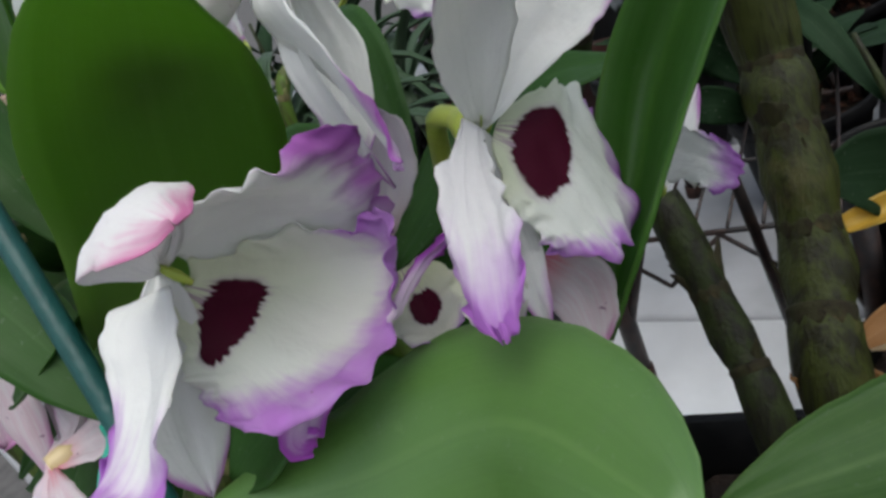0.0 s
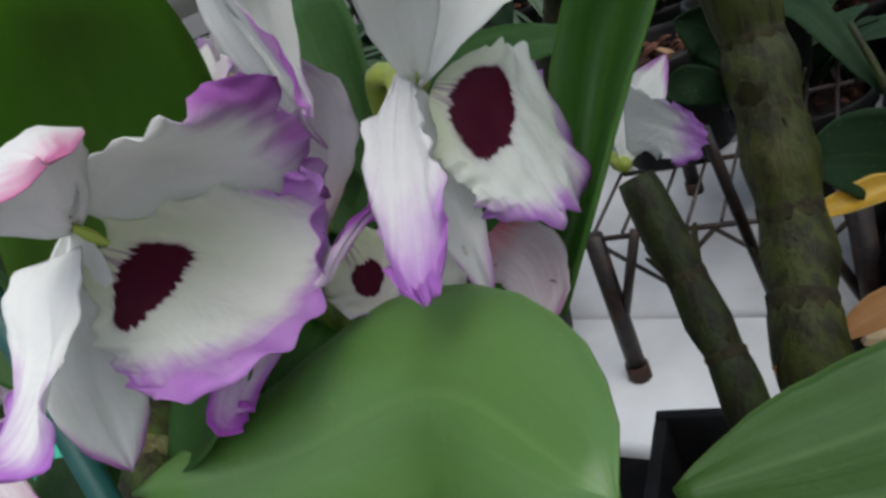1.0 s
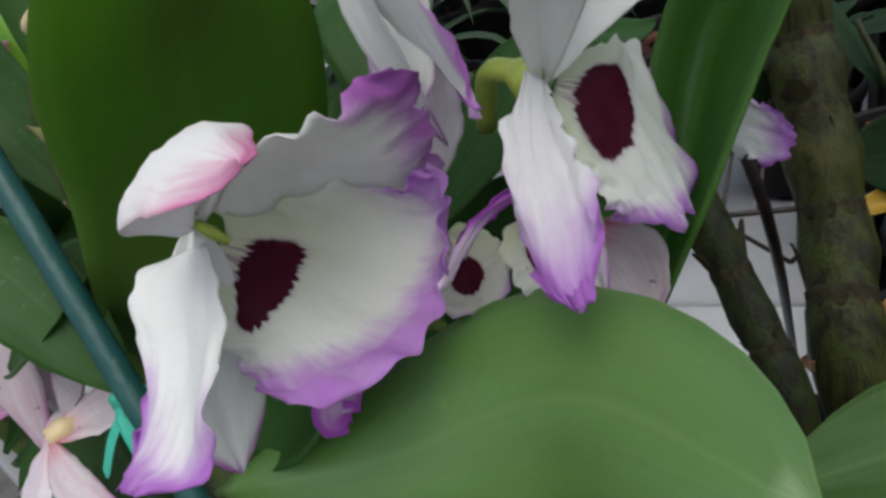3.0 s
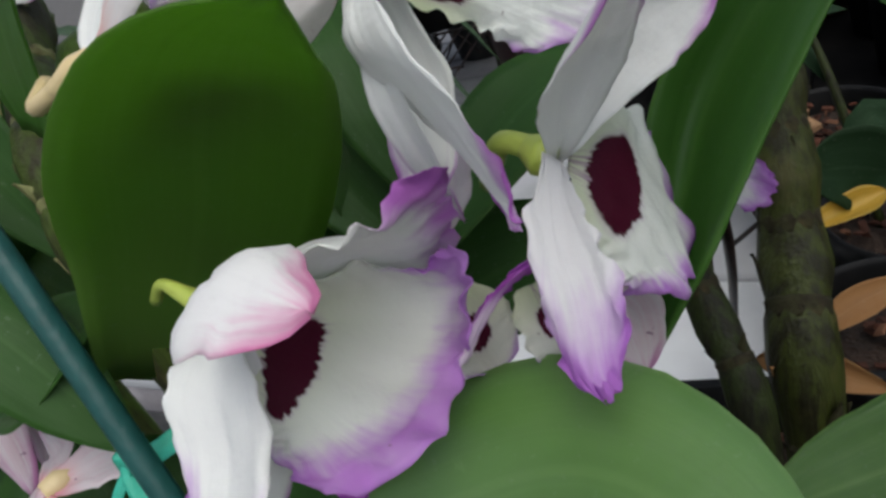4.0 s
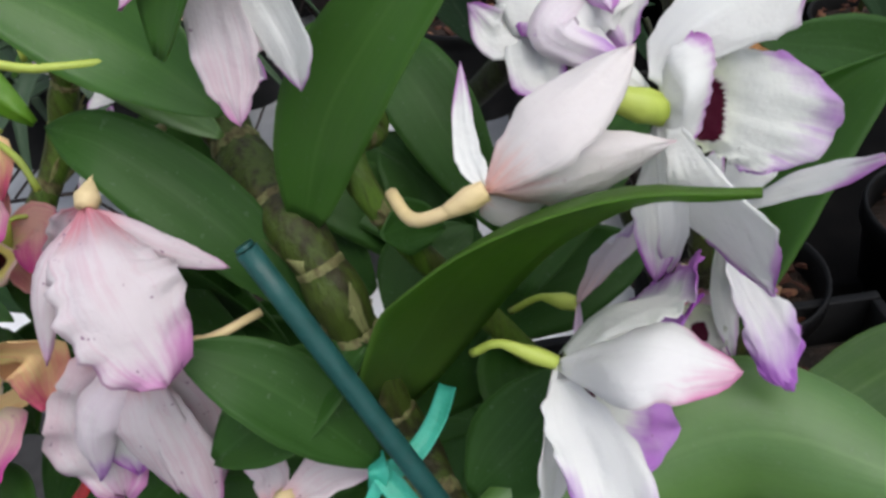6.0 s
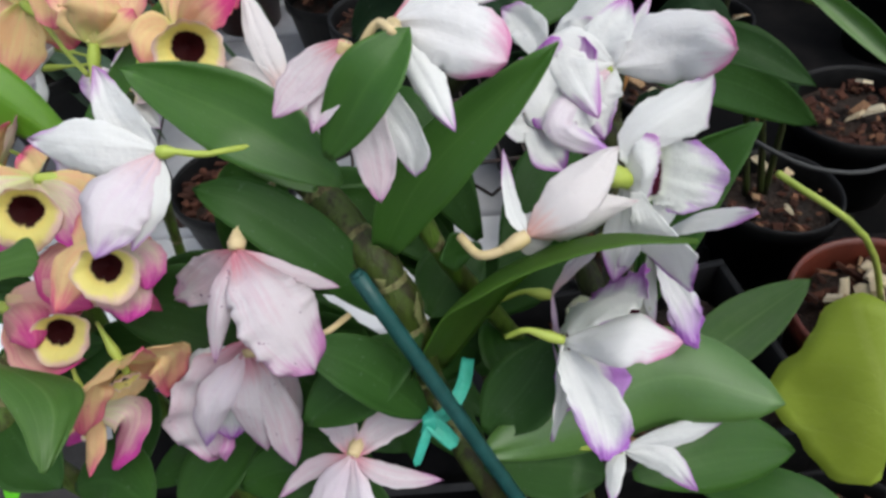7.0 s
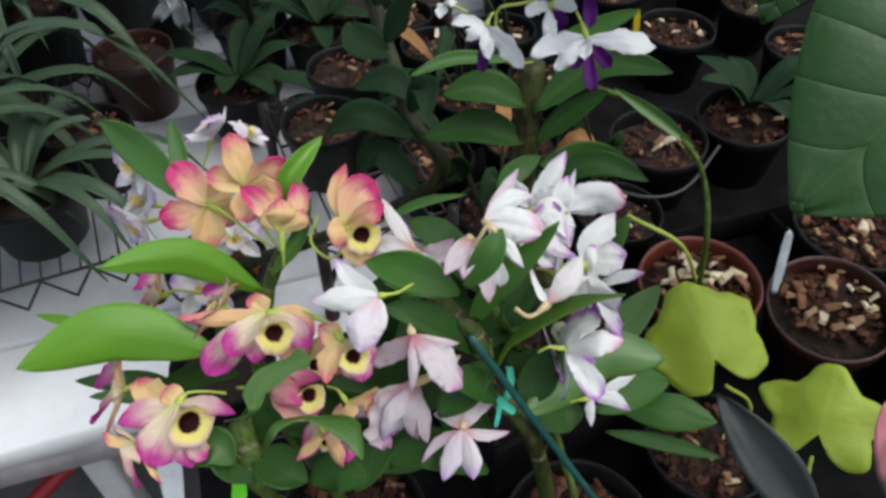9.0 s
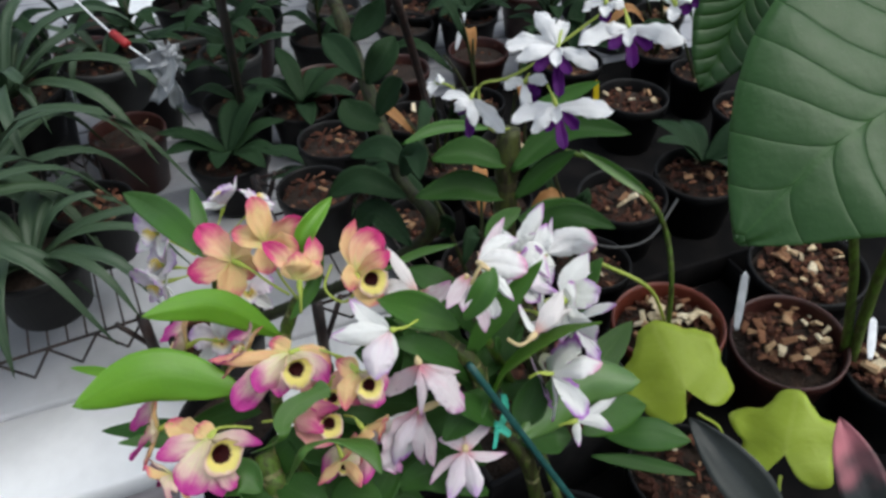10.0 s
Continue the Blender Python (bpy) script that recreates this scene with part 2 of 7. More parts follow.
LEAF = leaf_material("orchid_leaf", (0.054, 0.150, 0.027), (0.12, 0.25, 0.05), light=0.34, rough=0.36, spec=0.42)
# Lit copy of the orchid leaf: light from behind is painted into it.
LEAF_GLOW = leaf_material("backlit_orchid_leaf", (0.082, 0.160, 0.036), (0.15, 0.26, 0.06), light=0.55, rough=0.42, spec=0.30)
# Darker copy of the orchid leaf; shade among the foliage is in its colour.
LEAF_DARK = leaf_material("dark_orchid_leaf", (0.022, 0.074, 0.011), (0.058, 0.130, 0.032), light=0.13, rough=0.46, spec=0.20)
LEAF_PALE = leaf_material("pale_orchid_leaf", (0.096, 0.222, 0.042), (0.18, 0.32, 0.09), light=0.20, rough=0.42, spec=1.0)
LEAF_FRESH = leaf_material("fresh_green_leaf", (0.112, 0.275, 0.016), (0.19, 0.36, 0.05), light=0.24)
LEAF_MID = leaf_material("curled_green_leaf", (0.048, 0.128, 0.018), (0.20, 0.34, 0.10), light=0.30)
LEAF_LIME = leaf_material("lime_leaf", (0.285, 0.385, 0.028), (0.42, 0.50, 0.10), rough=0.5, count=2, light=0.2, patch=0.2, cross=True, relief=0.05)
# Darker than real foliage: the background's shade is put into this green.
LEAF_SHADE = leaf_material("shaded_green_leaf", (0.010, 0.028, 0.011), (0.032, 0.058, 0.030), rough=0.6, spec=0.09, light=0.02)
LEAF_BIG = leaf_material("broad_green_leaf", (0.016, 0.060, 0.010), (0.05, 0.125, 0.03), rough=0.40, spec=0.38, count=3.6, light=0.10, patch=0.25, cross=True, relief=0.5)
LEAF_BLACK = leaf_material("blackish_leaf", (0.018, 0.024, 0.024), (0.04, 0.05, 0.05), rough=0.42, light=0.0)
LEAF_PINK = leaf_material("pink_splashed_leaf", (0.020, 0.026, 0.026), (0.05, 0.05, 0.05), rough=0.4, light=0.0, back=(0.62, 0.20, 0.24))
LEAF_YELLOW = leaf_material("yellowing_leaf", (0.50, 0.30, 0.035), (0.56, 0.42, 0.10), light=0.1)
LEAF_BROWN = leaf_material("withered_leaf", (0.26, 0.12, 0.035), (0.36, 0.20, 0.08), light=0.05, rough=0.7)
STRAP = leaf_material("strap_leaf", (0.026, 0.056, 0.026), (0.08, 0.13, 0.07), count=5, rough=0.5)
def cane_material(name, green, brown, pale, rough):
    """A cane's skin: lengthwise streaks of green, brown and dry grey."""
    m = Nodes(name, rough=rough, spec=0.3)
    drawn = m.add("Mapping", Vector=m.place())
    drawn.inputs["Scale"].default_value = (1.0, 1.0, 0.10)
    thin = m.noise(900, 3, drawn.outputs[0])
    broad = m.noise(220, 4, drawn.outputs[0])
    col = m.mix(m.span(broad, 0.40, 0.62), green, brown)
    col = m.mix(m.math("MULTIPLY", m.span(thin, 0.52, 0.70), 0.6), col, [c * 0.35 for c in brown])
    col = m.mix(m.math("MULTIPLY", m.span(m.noise(70, 4), 0.60, 0.72), 0.55), col, pale)
    m.color(col)
    m.bump(m.math("ADD", thin, m.math("MULTIPLY", m.noise(160, 4), 1.2)), 0.7, 0.0009)
    return m.mat


CANE = cane_material("green_cane", (0.080, 0.145, 0.018), (0.055, 0.070, 0.016), (0.16, 0.17, 0.07), 0.5)
CANE_AGED = cane_material("aged_green_cane", (0.052, 0.080, 0.012), (0.030, 0.028, 0.010), (0.16, 0.15, 0.06), 0.55)
CANE_OLIVE = cane_material("olive_cane", (0.048, 0.058, 0.010), (0.020, 0.019, 0.006), (0.085, 0.074, 0.026), 0.5)
CANE_DRY = cane_material("old_cane", (0.024, 0.034, 0.006), (0.013, 0.012, 0.005), (0.055, 0.045, 0.018), 0.55)
SHEATH = cane_material("papery_sheath", (0.20, 0.21, 0.085), (0.11, 0.095, 0.04), (0.30, 0.27, 0.15), 0.75)
SHEATH_DRY = cane_material("brown_sheath", (0.036, 0.034, 0.012), (0.024, 0.018, 0.008), (0.12, 0.075, 0.03), 0.8)
STALK = plain_material("pale_green_stalk", (0.44, 0.52, 0.10), (0.34, 0.44, 0.06), 80, rough=0.45)
STALK_BUFF = plain_material("buff_stalk", (0.66, 0.52, 0.30), (0.56, 0.44, 0.20), 80, rough=0.5)
STAKE = plain_material("green_plastic", (0.008, 0.060, 0.055), (0.016, 0.085, 0.080), 120, rough=0.42)
TIE = plain_material("teal_ribbon", (0.035, 0.36, 0.25), (0.06, 0.45, 0.34), 200, rough=0.45, fine=900)
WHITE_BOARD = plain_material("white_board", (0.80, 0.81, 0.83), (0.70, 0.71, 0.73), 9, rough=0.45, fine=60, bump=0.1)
# Greyer white for the rear board and the legs.
DULL_BOARD = plain_material("dull_white_board", (0.52, 0.53, 0.555), (0.38, 0.385, 0.40), 9, rough=0.5, fine=60, bump=0.1)
FASCIA = plain_material("weathered_edge_board", (0.40, 0.37, 0.39), (0.26, 0.24, 0.25), 25, rough=0.75)
GREY_BOARD = plain_material("grey_board", (0.36, 0.37, 0.40), (0.23, 0.235, 0.26), 12, rough=0.6, fine=60, bump=0.1)
GREY_FLOOR = plain_material("grey_floor", (0.105, 0.098, 0.094), (0.065, 0.06, 0.058), 14, rough=0.8)
BLACK_PLASTIC = plain_material("black_plastic", (0.006, 0.006, 0.0065), (0.013, 0.0125, 0.0125), 40, rough=0.5, spec=0.14)
# Slightly blacker and much duller than the pot plastic.
TRAY_PLASTIC = plain_material("matt_black_plastic", (0.005, 0.005, 0.0055), (0.011, 0.010, 0.010), 25, rough=0.9, spec=0.05)
WRAP = plain_material("silver_plastic_film", (0.34, 0.36, 0.38), (0.22, 0.23, 0.25), 40, rough=0.25, spec=0.6)
GREY_PLASTIC = plain_material("grey_plastic", (0.045, 0.047, 0.048), (0.03, 0.03, 0.03), 30, rough=0.55, spec=0.3)
BROWN_PLASTIC = plain_material("brown_plastic", (0.13, 0.028, 0.016), (0.085, 0.020, 0.012), 30, rough=0.4)
MAROON_PLASTIC = plain_material("dark_maroon_plastic", (0.035, 0.012, 0.010), (0.055, 0.018, 0.014), 30, rough=0.38)
RED_PLASTIC = plain_material("red_plastic", (0.36, 0.018, 0.022), (0.24, 0.016, 0.018), 40, rough=0.45)
TAG_WHITE = plain_material("white_tag", (0.75, 0.77, 0.80), (0.62, 0.64, 0.68), 60, rough=0.4)
TAG_YELLOW = plain_material("yellow_tag", (0.75, 0.58, 0.02), (0.65, 0.48, 0.02), 60, rough=0.4)
TAG_GREEN = plain_material("fluorescent_green_tag", (0.16, 0.72, 0.02), (0.14, 0.62, 0.02), 60, rough=0.4)
BLACK_METAL = plain_material("black_metal", (0.015, 0.013, 0.014), (0.05, 0.028, 0.022), 90, rough=0.45, metal=0.2)
RUST = plain_material("rusty_cap", (0.055, 0.022, 0.014), (0.025, 0.016, 0.013), 120, rough=0.7)
SOIL = plain_material("dark_compost", (0.035, 0.020, 0.013), (0.012, 0.008, 0.006), 60, rough=0.95, bump=1.0, depth=0.004)
m = Nodes("bark_chip", rough=0.85, spec=0.2)
chip_rand = m.add("NewGeometry").outputs["Random Per Island"]
ramp = m.add("ValToRGB", Fac=chip_rand)
ramp.color_ramp.elements[0].color = (0.030, 0.011, 0.007, 1)
ramp.color_ramp.elements[1].color = (0.40, 0.27, 0.15, 1)
for spot, tone in ((0.45, (0.048, 0.016, 0.010, 1)), (0.80, (0.090, 0.032, 0.018, 1)), (0.93, (0.19, 0.09, 0.05, 1))):
    ramp.color_ramp.elements.new(spot).color = tone
m.color(m.mix(m.math("MULTIPLY", m.noise(350, 3), 0.5), ramp.outputs[0], (0.06, 0.028, 0.018)))
m.bump(m.noise(300, 4), 0.6, 0.001)
BARK = m.mat
m = Nodes("buff_bark", rough=0.85, spec=0.2)
ramp = m.add("ValToRGB", Fac=m.add("ObjectInfo").outputs["Random"])
ramp.color_ramp.elements[0].color = (0.20, 0.085, 0.045, 1)
ramp.color_ramp.elements[1].color = (0.74, 0.66, 0.48, 1)
for spot, tone in ((0.35, (0.42, 0.27, 0.15, 1)), (0.6, (0.60, 0.48, 0.30, 1))):
    ramp.color_ramp.elements.new(spot).color = tone
m.color(m.mix(m.span(m.noise(160, 4), 0.5, 0.75), ramp.outputs[0], (0.16, 0.075, 0.04)))
m.bump(m.noise(260, 4), 0.7, 0.0012)
BUFF = m.mat


# ---- building ----
def origin(ob):
    here = Vector(ob.location)
    while ob.parent:
        ob = ob.parent
        here += ob.location
    return here


def thing(name, at, label, category, group="", kind=""):
    ob = new(name)
    ob.location, ob.empty_display_size = at, 0.02
    return tagged(ob, label, category, group, kind)


def mesh_of(name, verts, faces, mat, uvs=None, smooth=True):
    data = bpy.data.meshes.new(name)
    data.from_pydata([tuple(v) for v in verts], [], faces)
    data.materials.append(mat)
    if smooth:
        data.polygons.foreach_set("use_smooth", [True] * len(data.polygons))
    if uvs is not None:
        layer = data.uv_layers.new(name="UVMap")
        spots = np.array(uvs, dtype=np.float32)[[l.vertex_index for l in data.loops]]
        layer.data.foreach_set("uv", spots.ravel())
    data.update()
    return data


def piece(name, verts, faces, mat, parent=None, at=None, uvs=None, smooth=True, label=""):
    """One mesh object from world-space vertices, set at a spot of its own under its parent."""
    at = Vector(at if at is not None else verts[0])
    data = mesh_of(name, [Vector(v) - at for v in verts], faces, mat, uvs, smooth)
    ob = new(name, data)
    if parent:
        ob.parent = parent
        ob.location = at - origin(parent)
    else:
        ob.location = at
    if label:
        tagged(ob, label)
    return ob


def spline(pts, n):
    """n + 1 points along a smooth line through pts."""
    pts = [Vector(p) for p in pts]
    if len(pts) == 2:
        pts.insert(1, (pts[0] + pts[1]) / 2)
    ext = [pts[0] * 2 - pts[1], *pts, pts[-1] * 2 - pts[-2]]
    out = []
    for i in range(n + 1):
        s = i / n * (len(pts) - 1)
        k = min(int(s), len(pts) - 2)
        f = s - k
        a, b, c, d = ext[k:k + 4]
        out.append(0.5 * (2 * b + (c - a) * f + (2 * a - 5 * b + 4 * c - d) * f * f + (3 * b - a - 3 * c + d) * f ** 3))
    return out


def blade(name, parent, mat, pts, width, face, cup=0.12, peak=0.45, sharp=0.75, base=0.12, bow=0.0, ruffle=0.0,
          waves=5.0, fold=0.0, thick=0.0005, roll=0.0, lean=0.0, nu=8, nv=14, label="", notch=0.0, rough=0.04, ragged=0.05, crimp=0.0, crease=0.0):
    """A leaf, petal or lip along a spine. face: the way its upper side looks; cup: how far the margins rise
    towards it; bow: how far the spine's middle rises; roll: extra cup at the base; ruffle: waves of the margin."""
    face = Vector(face).normalized()
    length = (Vector(pts[-1]) - Vector(pts[0])).length
    if bow and len(pts) == 2:
        mid = (Vector(pts[0]) + Vector(pts[1])) / 2 + face * bow * length
        pts = [pts[0], mid, pts[1]]
    line = spline(pts, nv)
    seed = Vector(pts[-1]) * 91.0
    grid, back, uvs = [], [], []
    for j, c in enumerate(line):
        v = j / nv
        tangent = (line[min(j + 1, nv)] - line[max(j - 1, 0)]).normalized()
        side = tangent.cross(face).normalized()
        up = side.cross(tangent).normalized()
        if v < peak:
            w = base + (1 - base) * math.sin(math.pi / 2 * v / peak) ** 0.9
        else:
            w = max(math.cos(math.pi / 2 * (v - peak) / (1 - peak)), 0.0) ** sharp
        w = max(w, 0.02) * width / 2
        for i in range(nu + 1):
            u = 2 * i / nu - 1
            h = (cup + roll * (1 - v) ** 3) * u * u * w * 2 + fold * abs(u) * w + lean * u * w
            h += rough * width * (noise.noise(Vector((u * 1.3, v * 2.6, 0)) + seed) + 0.4 * noise.noise(Vector((u * 3.2, v * 6.0, 2)) + seed))
            h -= crease * width * (math.exp(-(u / 0.12) ** 2) + 0.45 * math.sin(u * 8.0 + seed.y) * (1 - v) ** 0.5)
            swing = math.sin(waves * 2 * math.pi * v + (1.7 if u > 0 else 0.0) + seed.x) + 0.5 * noise.noise(seed + Vector((u, v * 9, 3)))
            h += ruffle * width * abs(u) ** 2.5 * swing * min(1.0, v * 2.2)
            squeeze = 1 - 0.25 * min(1.0, abs(cup + roll * (1 - v) ** 3) * abs(u))
            side_seed = seed + Vector((7 if u > 0 else -7, v * 6, 1))
            edge_wave = 1 + ragged * (noise.noise(side_seed) + 0.5 * noise.noise(side_seed * 3.1)) + crimp * noise.noise(seed + Vector((u * 3, v * 24, 5)))
            pull = notch * width * (u * u - 0.35) * max(0.0, v - 0.75) * 4
            p = c + side * (u * w * squeeze * edge_wave) + up * h + tangent * pull
            grid.append(p)
            back.append(p - up * thick * (0.35 + 0.65 * (1 - u * u)))
            uvs.append(((u + 1) / 2, v))
    n = len(grid)
    row = nu + 1
    faces = []
    for j in range(nv):
        for i in range(nu):
            a = j * row + i
            faces.append((a, a + 1, a + 1 + row, a + row))
            faces.append((n + a, n + a + row, n + a + 1 + row, n + a + 1))
        for i in (0, nu):
            a = j * row + i
            faces.append((a, a + row, n + a + row, n + a) if i == 0 else (a + row, a, n + a, n + a + row))
    for i in range(nu):
        faces.append((i + 1, i, n + i, n + i + 1))
        a = nv * row + i
        faces.append((a, a + 1, n + a + 1, n + a))
    return piece(name, grid + back, faces, mat, parent, line[0], uvs + uvs, True, label)


def sheet(name, parent, mat, rows, heart=0.5, ruffle=0.0006, waves=9.0, rough=0.0007, thick=0.00035, nu=28, nv=34, blunt=0.25, label=""):
    """A broad petal or lip spread over rows of control points, base first, each row from one margin to the other.
    heart: where across the rows its middle line runs; blunt: how much of the far corners is rounded off."""
    cols = list(zip(*[spline(list(row), nu) for row in rows]))
    lines = [spline(list(col), nv) for col in cols]
    seed = Vector(rows[-1][0]) * 91.0
    grid, uvs = [], []
    for j in range(nv + 1):
        v = j / nv
        for i in range(nu + 1):
            u = i / nu
            away = abs(2 * u - 1)
            vv = v * (1 - blunt * away ** 4 * v * v)
            k = min(int(vv * nv), nv - 1)
            f = vv * nv - k
            grid.append(lines[i][k] * (1 - f) + lines[i][k + 1] * f)
            side = heart if u < heart else 1 - heart
            d = abs(u - heart) / side
            uvs.append((0.5 + math.copysign(0.5 * (d * side * 2 * (1 - d) + d * d), u - heart), v))
    row = nu + 1

    def at(i, j):
        return grid[min(max(j, 0), nv) * row + min(max(i, 0), nu)]

    front, back = [], []
    for j in range(nv + 1):
        v = j / nv
        for i in range(row):
            u = i / nu
            across, along = at(i + 1, j) - at(i - 1, j), at(i, j + 1) - at(i, j - 1)
            n = across.cross(along)
            n = n.normalized() if n.length > 1e-12 else Vector((0, 0, 1))
            rim = max(abs(2 * u - 1) ** 3 * min(1.0, v * 1.6), v ** 5)
            run = (v if abs(2 * u - 1) > v else u) * waves
            h = ruffle * rim * (0.35 * math.sin(run * 6.283 + seed.x) + 1.5 * noise.noise(seed + Vector((u * 6, v * 5, 3))) + 0.7 * noise.noise(seed + Vector((u * 14, v * 12, 5))))
            h += rough * min(1.0, v * 3) * (noise.noise(Vector((u * 2.6, v * 2.6, 0)) + seed) + 0.45 * noise.noise(Vector((u * 7, v * 5, 2)) + seed))
            out = (along.normalized() * v ** 4 + across.normalized() * (2 * u - 1) * abs(2 * u - 1) ** 3) * ruffle * 1.5 * (noise.noise(seed + Vector((u * 11, v * 11, 7))) + 0.15 * noise.noise(seed + Vector((u * 30, v * 30, 9))))
            p = at(i, j) + n * h + out
            front.append(p)
            back.append(p - n * thick * (0.4 + 0.6 * (1 - rim)))
    m, faces = len(front), []
    for j in range(nv):
        for i in range(nu):
            a = j * row + i
            faces.append((a, a + 1, a + 1 + row, a + row))
            faces.append((m + a, m + a + row, m + a + 1 + row, m + a + 1))
        for i in (0, nu):
            a = j * row + i
            faces.append((a, a + row, m + a + row, m + a) if i == 0 else (a + row, a, m + a, m + a + row))
    for i in range(nu):
        faces.append((i + 1, i, m + i, m + i + 1))
        a = nv * row + i
        faces.append((a, a + 1, m + a + 1, m + a))
    return piece(name, front + back, faces, mat, parent, front[nu // 2], uvs + uvs, True, label)


def trumpet(name, parent, mat, pts, width, face, sides=40, rings=18):
    """A funnel-shaped lip: a deep throat near its upper edge, upper lobes rolled forward, a flared and frilled rim.
    pts: from its upper edge to its lower; face: the way it opens."""
    top, low = Vector(pts[0]), Vector(pts[-1])
    z = Vector(face).normalized()
    y = top - low
    y = (y - z * y.dot(z)).normalized()
    x = y.cross(z)
    r = width * 0.52
    c = top * 0.52 + low * 0.48 + z * r * 0.25
    seed = c * 97.0
    front, uvs = [], []
    for j in range(rings + 1):
        v = j / rings
        for i in range(sides + 1):
            a = math.pi / 2 + 2 * math.pi * i / sides
            ca, sa = math.cos(a), math.sin(a)
            above = max(0.0, sa)
            spread = r * v ** 0.85 * (1 - 0.34 * above * v) * (1 + 0.16 * v ** 2 * noise.noise(seed + Vector((1.6 * ca, 1.6 * sa, 1))) + 0.06 * v ** 3 * noise.noise(seed + Vector((5 * ca, 5 * sa, 2))))
            deep = -0.62 * (1 - v) ** 1.5 + 0.42 * v * above ** 1.5 - 0.30 * v ** 4 * max(0.0, -sa) ** 0.7
            frill = 0.30 * v ** 4 * noise.noise(seed + Vector((2.6 * ca, 2.6 * sa, 4))) + 0.03 * v ** 5 * math.sin(9 * a + seed.x)
            front.append(c + y * r * 0.26 * (1 - v) + (x * ca + y * sa) * spread + z * r * (deep + frill))
            uvs.append((i / sides, v))
    back = [p - z * 0.0005 for p in front]
    row, m, faces = sides + 1, len(front), []
    for j in range(rings):
        for i in range(sides):
            a = j * row + i
            faces.append((a, a + 1, a + 1 + row, a + row))
            faces.append((m + a, m + a + row, m + a + 1 + row, m + a + 1))
    for i in range(sides):
        a = rings * row + i
        faces.append((a, a + 1, m + a + 1, m + a))
    return piece(name, front + back, faces, mat, parent, c, uvs + uvs, True)


def tube_data(pts, radii, sides=8, steps=0):
    """Vertices and faces of a round rod through pts; radii: one number or one for each point."""
    steps = steps or max(2, 4 * (len(pts) - 1))
    line = spline(pts, steps)
    if not isinstance(radii, (list, tuple)):
        radii = [radii] * len(pts)
    side = Vector((0.31, 0.77, 0.55))
    verts, faces = [], []
    for j, c in enumerate(line):
        s = j / steps * (len(radii) - 1)
        k = min(int(s), len(radii) - 2)
        r = radii[k] + (radii[k + 1] - radii[k]) * (s - k)
        t = (line[min(j + 1, steps)] - line[max(j - 1, 0)]).normalized()
        side = (side - t * side.dot(t)).normalized()
        other = t.cross(side)
        for i in range(sides):
            a = 2 * math.pi * i / sides
            verts.append(c + (side * math.cos(a) + other * math.sin(a)) * r)
        if j:
            for i in range(sides):
                a, b = (j - 1) * sides + i, (j - 1) * sides + (i + 1) % sides
                faces.append((a, b, b + sides, a + sides))
    faces.append(tuple(reversed(range(sides))))
    faces.append(tuple(range(len(verts) - sides, len(verts))))
    return verts, faces


def rod(name, parent, mat, pts, radii, sides=8, steps=0, label=""):
    verts, faces = tube_data(pts, radii, sides, steps)
    return piece(name, verts, faces, mat, parent, pts[0], None, True, label)


def joined(*shapes):
    verts, faces = [], []
    for v, f in shapes:
        k = len(verts)
        verts += list(v)
        faces += [tuple(i + k for i in face) for face in f]
    return verts, faces


def box_data(lo, hi, turn=0.0, about=(0, 0, 0)):
    """A box with slightly rounded upright edges."""
    (x0, y0, z0), (x1, y1, z1) = lo, hi
    b = min(x1 - x0, y1 - y0, z1 - z0) * 0.12
    verts = []
    for z, g in ((z0, b), (z0 + b, 0), (z1 - b, 0), (z1, b)):
        for x, y in ((x0 + b, y0), (x1 - b, y0), (x1, y0 + b), (x1, y1 - b), (x1 - b, y1), (x0 + b, y1), (x0, y1 - b), (x0, y0 + b)):
            verts.append(Vector((min(max(x, x0 + g), x1 - g), min(max(y, y0 + g), y1 - g), z)))
    faces = [tuple(reversed(range(8))), tuple(range(24, 32))]
    for k in range(3):
        for i in range(8):
            a, c = k * 8 + i, k * 8 + (i + 1) % 8
            faces.append((a, c, c + 8, a + 8))
    if turn:
        m4 = Matrix.Translation(about) @ Matrix.Rotation(turn, 4, "Z") @ Matrix.Translation(-Vector(about))
        verts = [m4 @ v for v in verts]
    return verts, faces


def lathe_data(profile, centre, sides=40, tilt=(0, 0)):
    """A round body from (radius, height) pairs."""
    centre = Vector(centre)
    turn = Euler((radians(tilt[0]), radians(tilt[1]), 0)).to_matrix()
    verts, faces = [], []
    for j, (r, h) in enumerate(profile):
        for i in range(sides):
            a = 2 * math.pi * i / sides
            verts.append(centre + turn @ Vector((r * math.cos(a), r * math.sin(a), h)))
        if j:
            for i in range(sides):
                a, b = (j - 1) * sides + i, (j - 1) * sides + (i + 1) % sides
                faces.append((a, b, b + sides, a + sides))
    return verts, faces


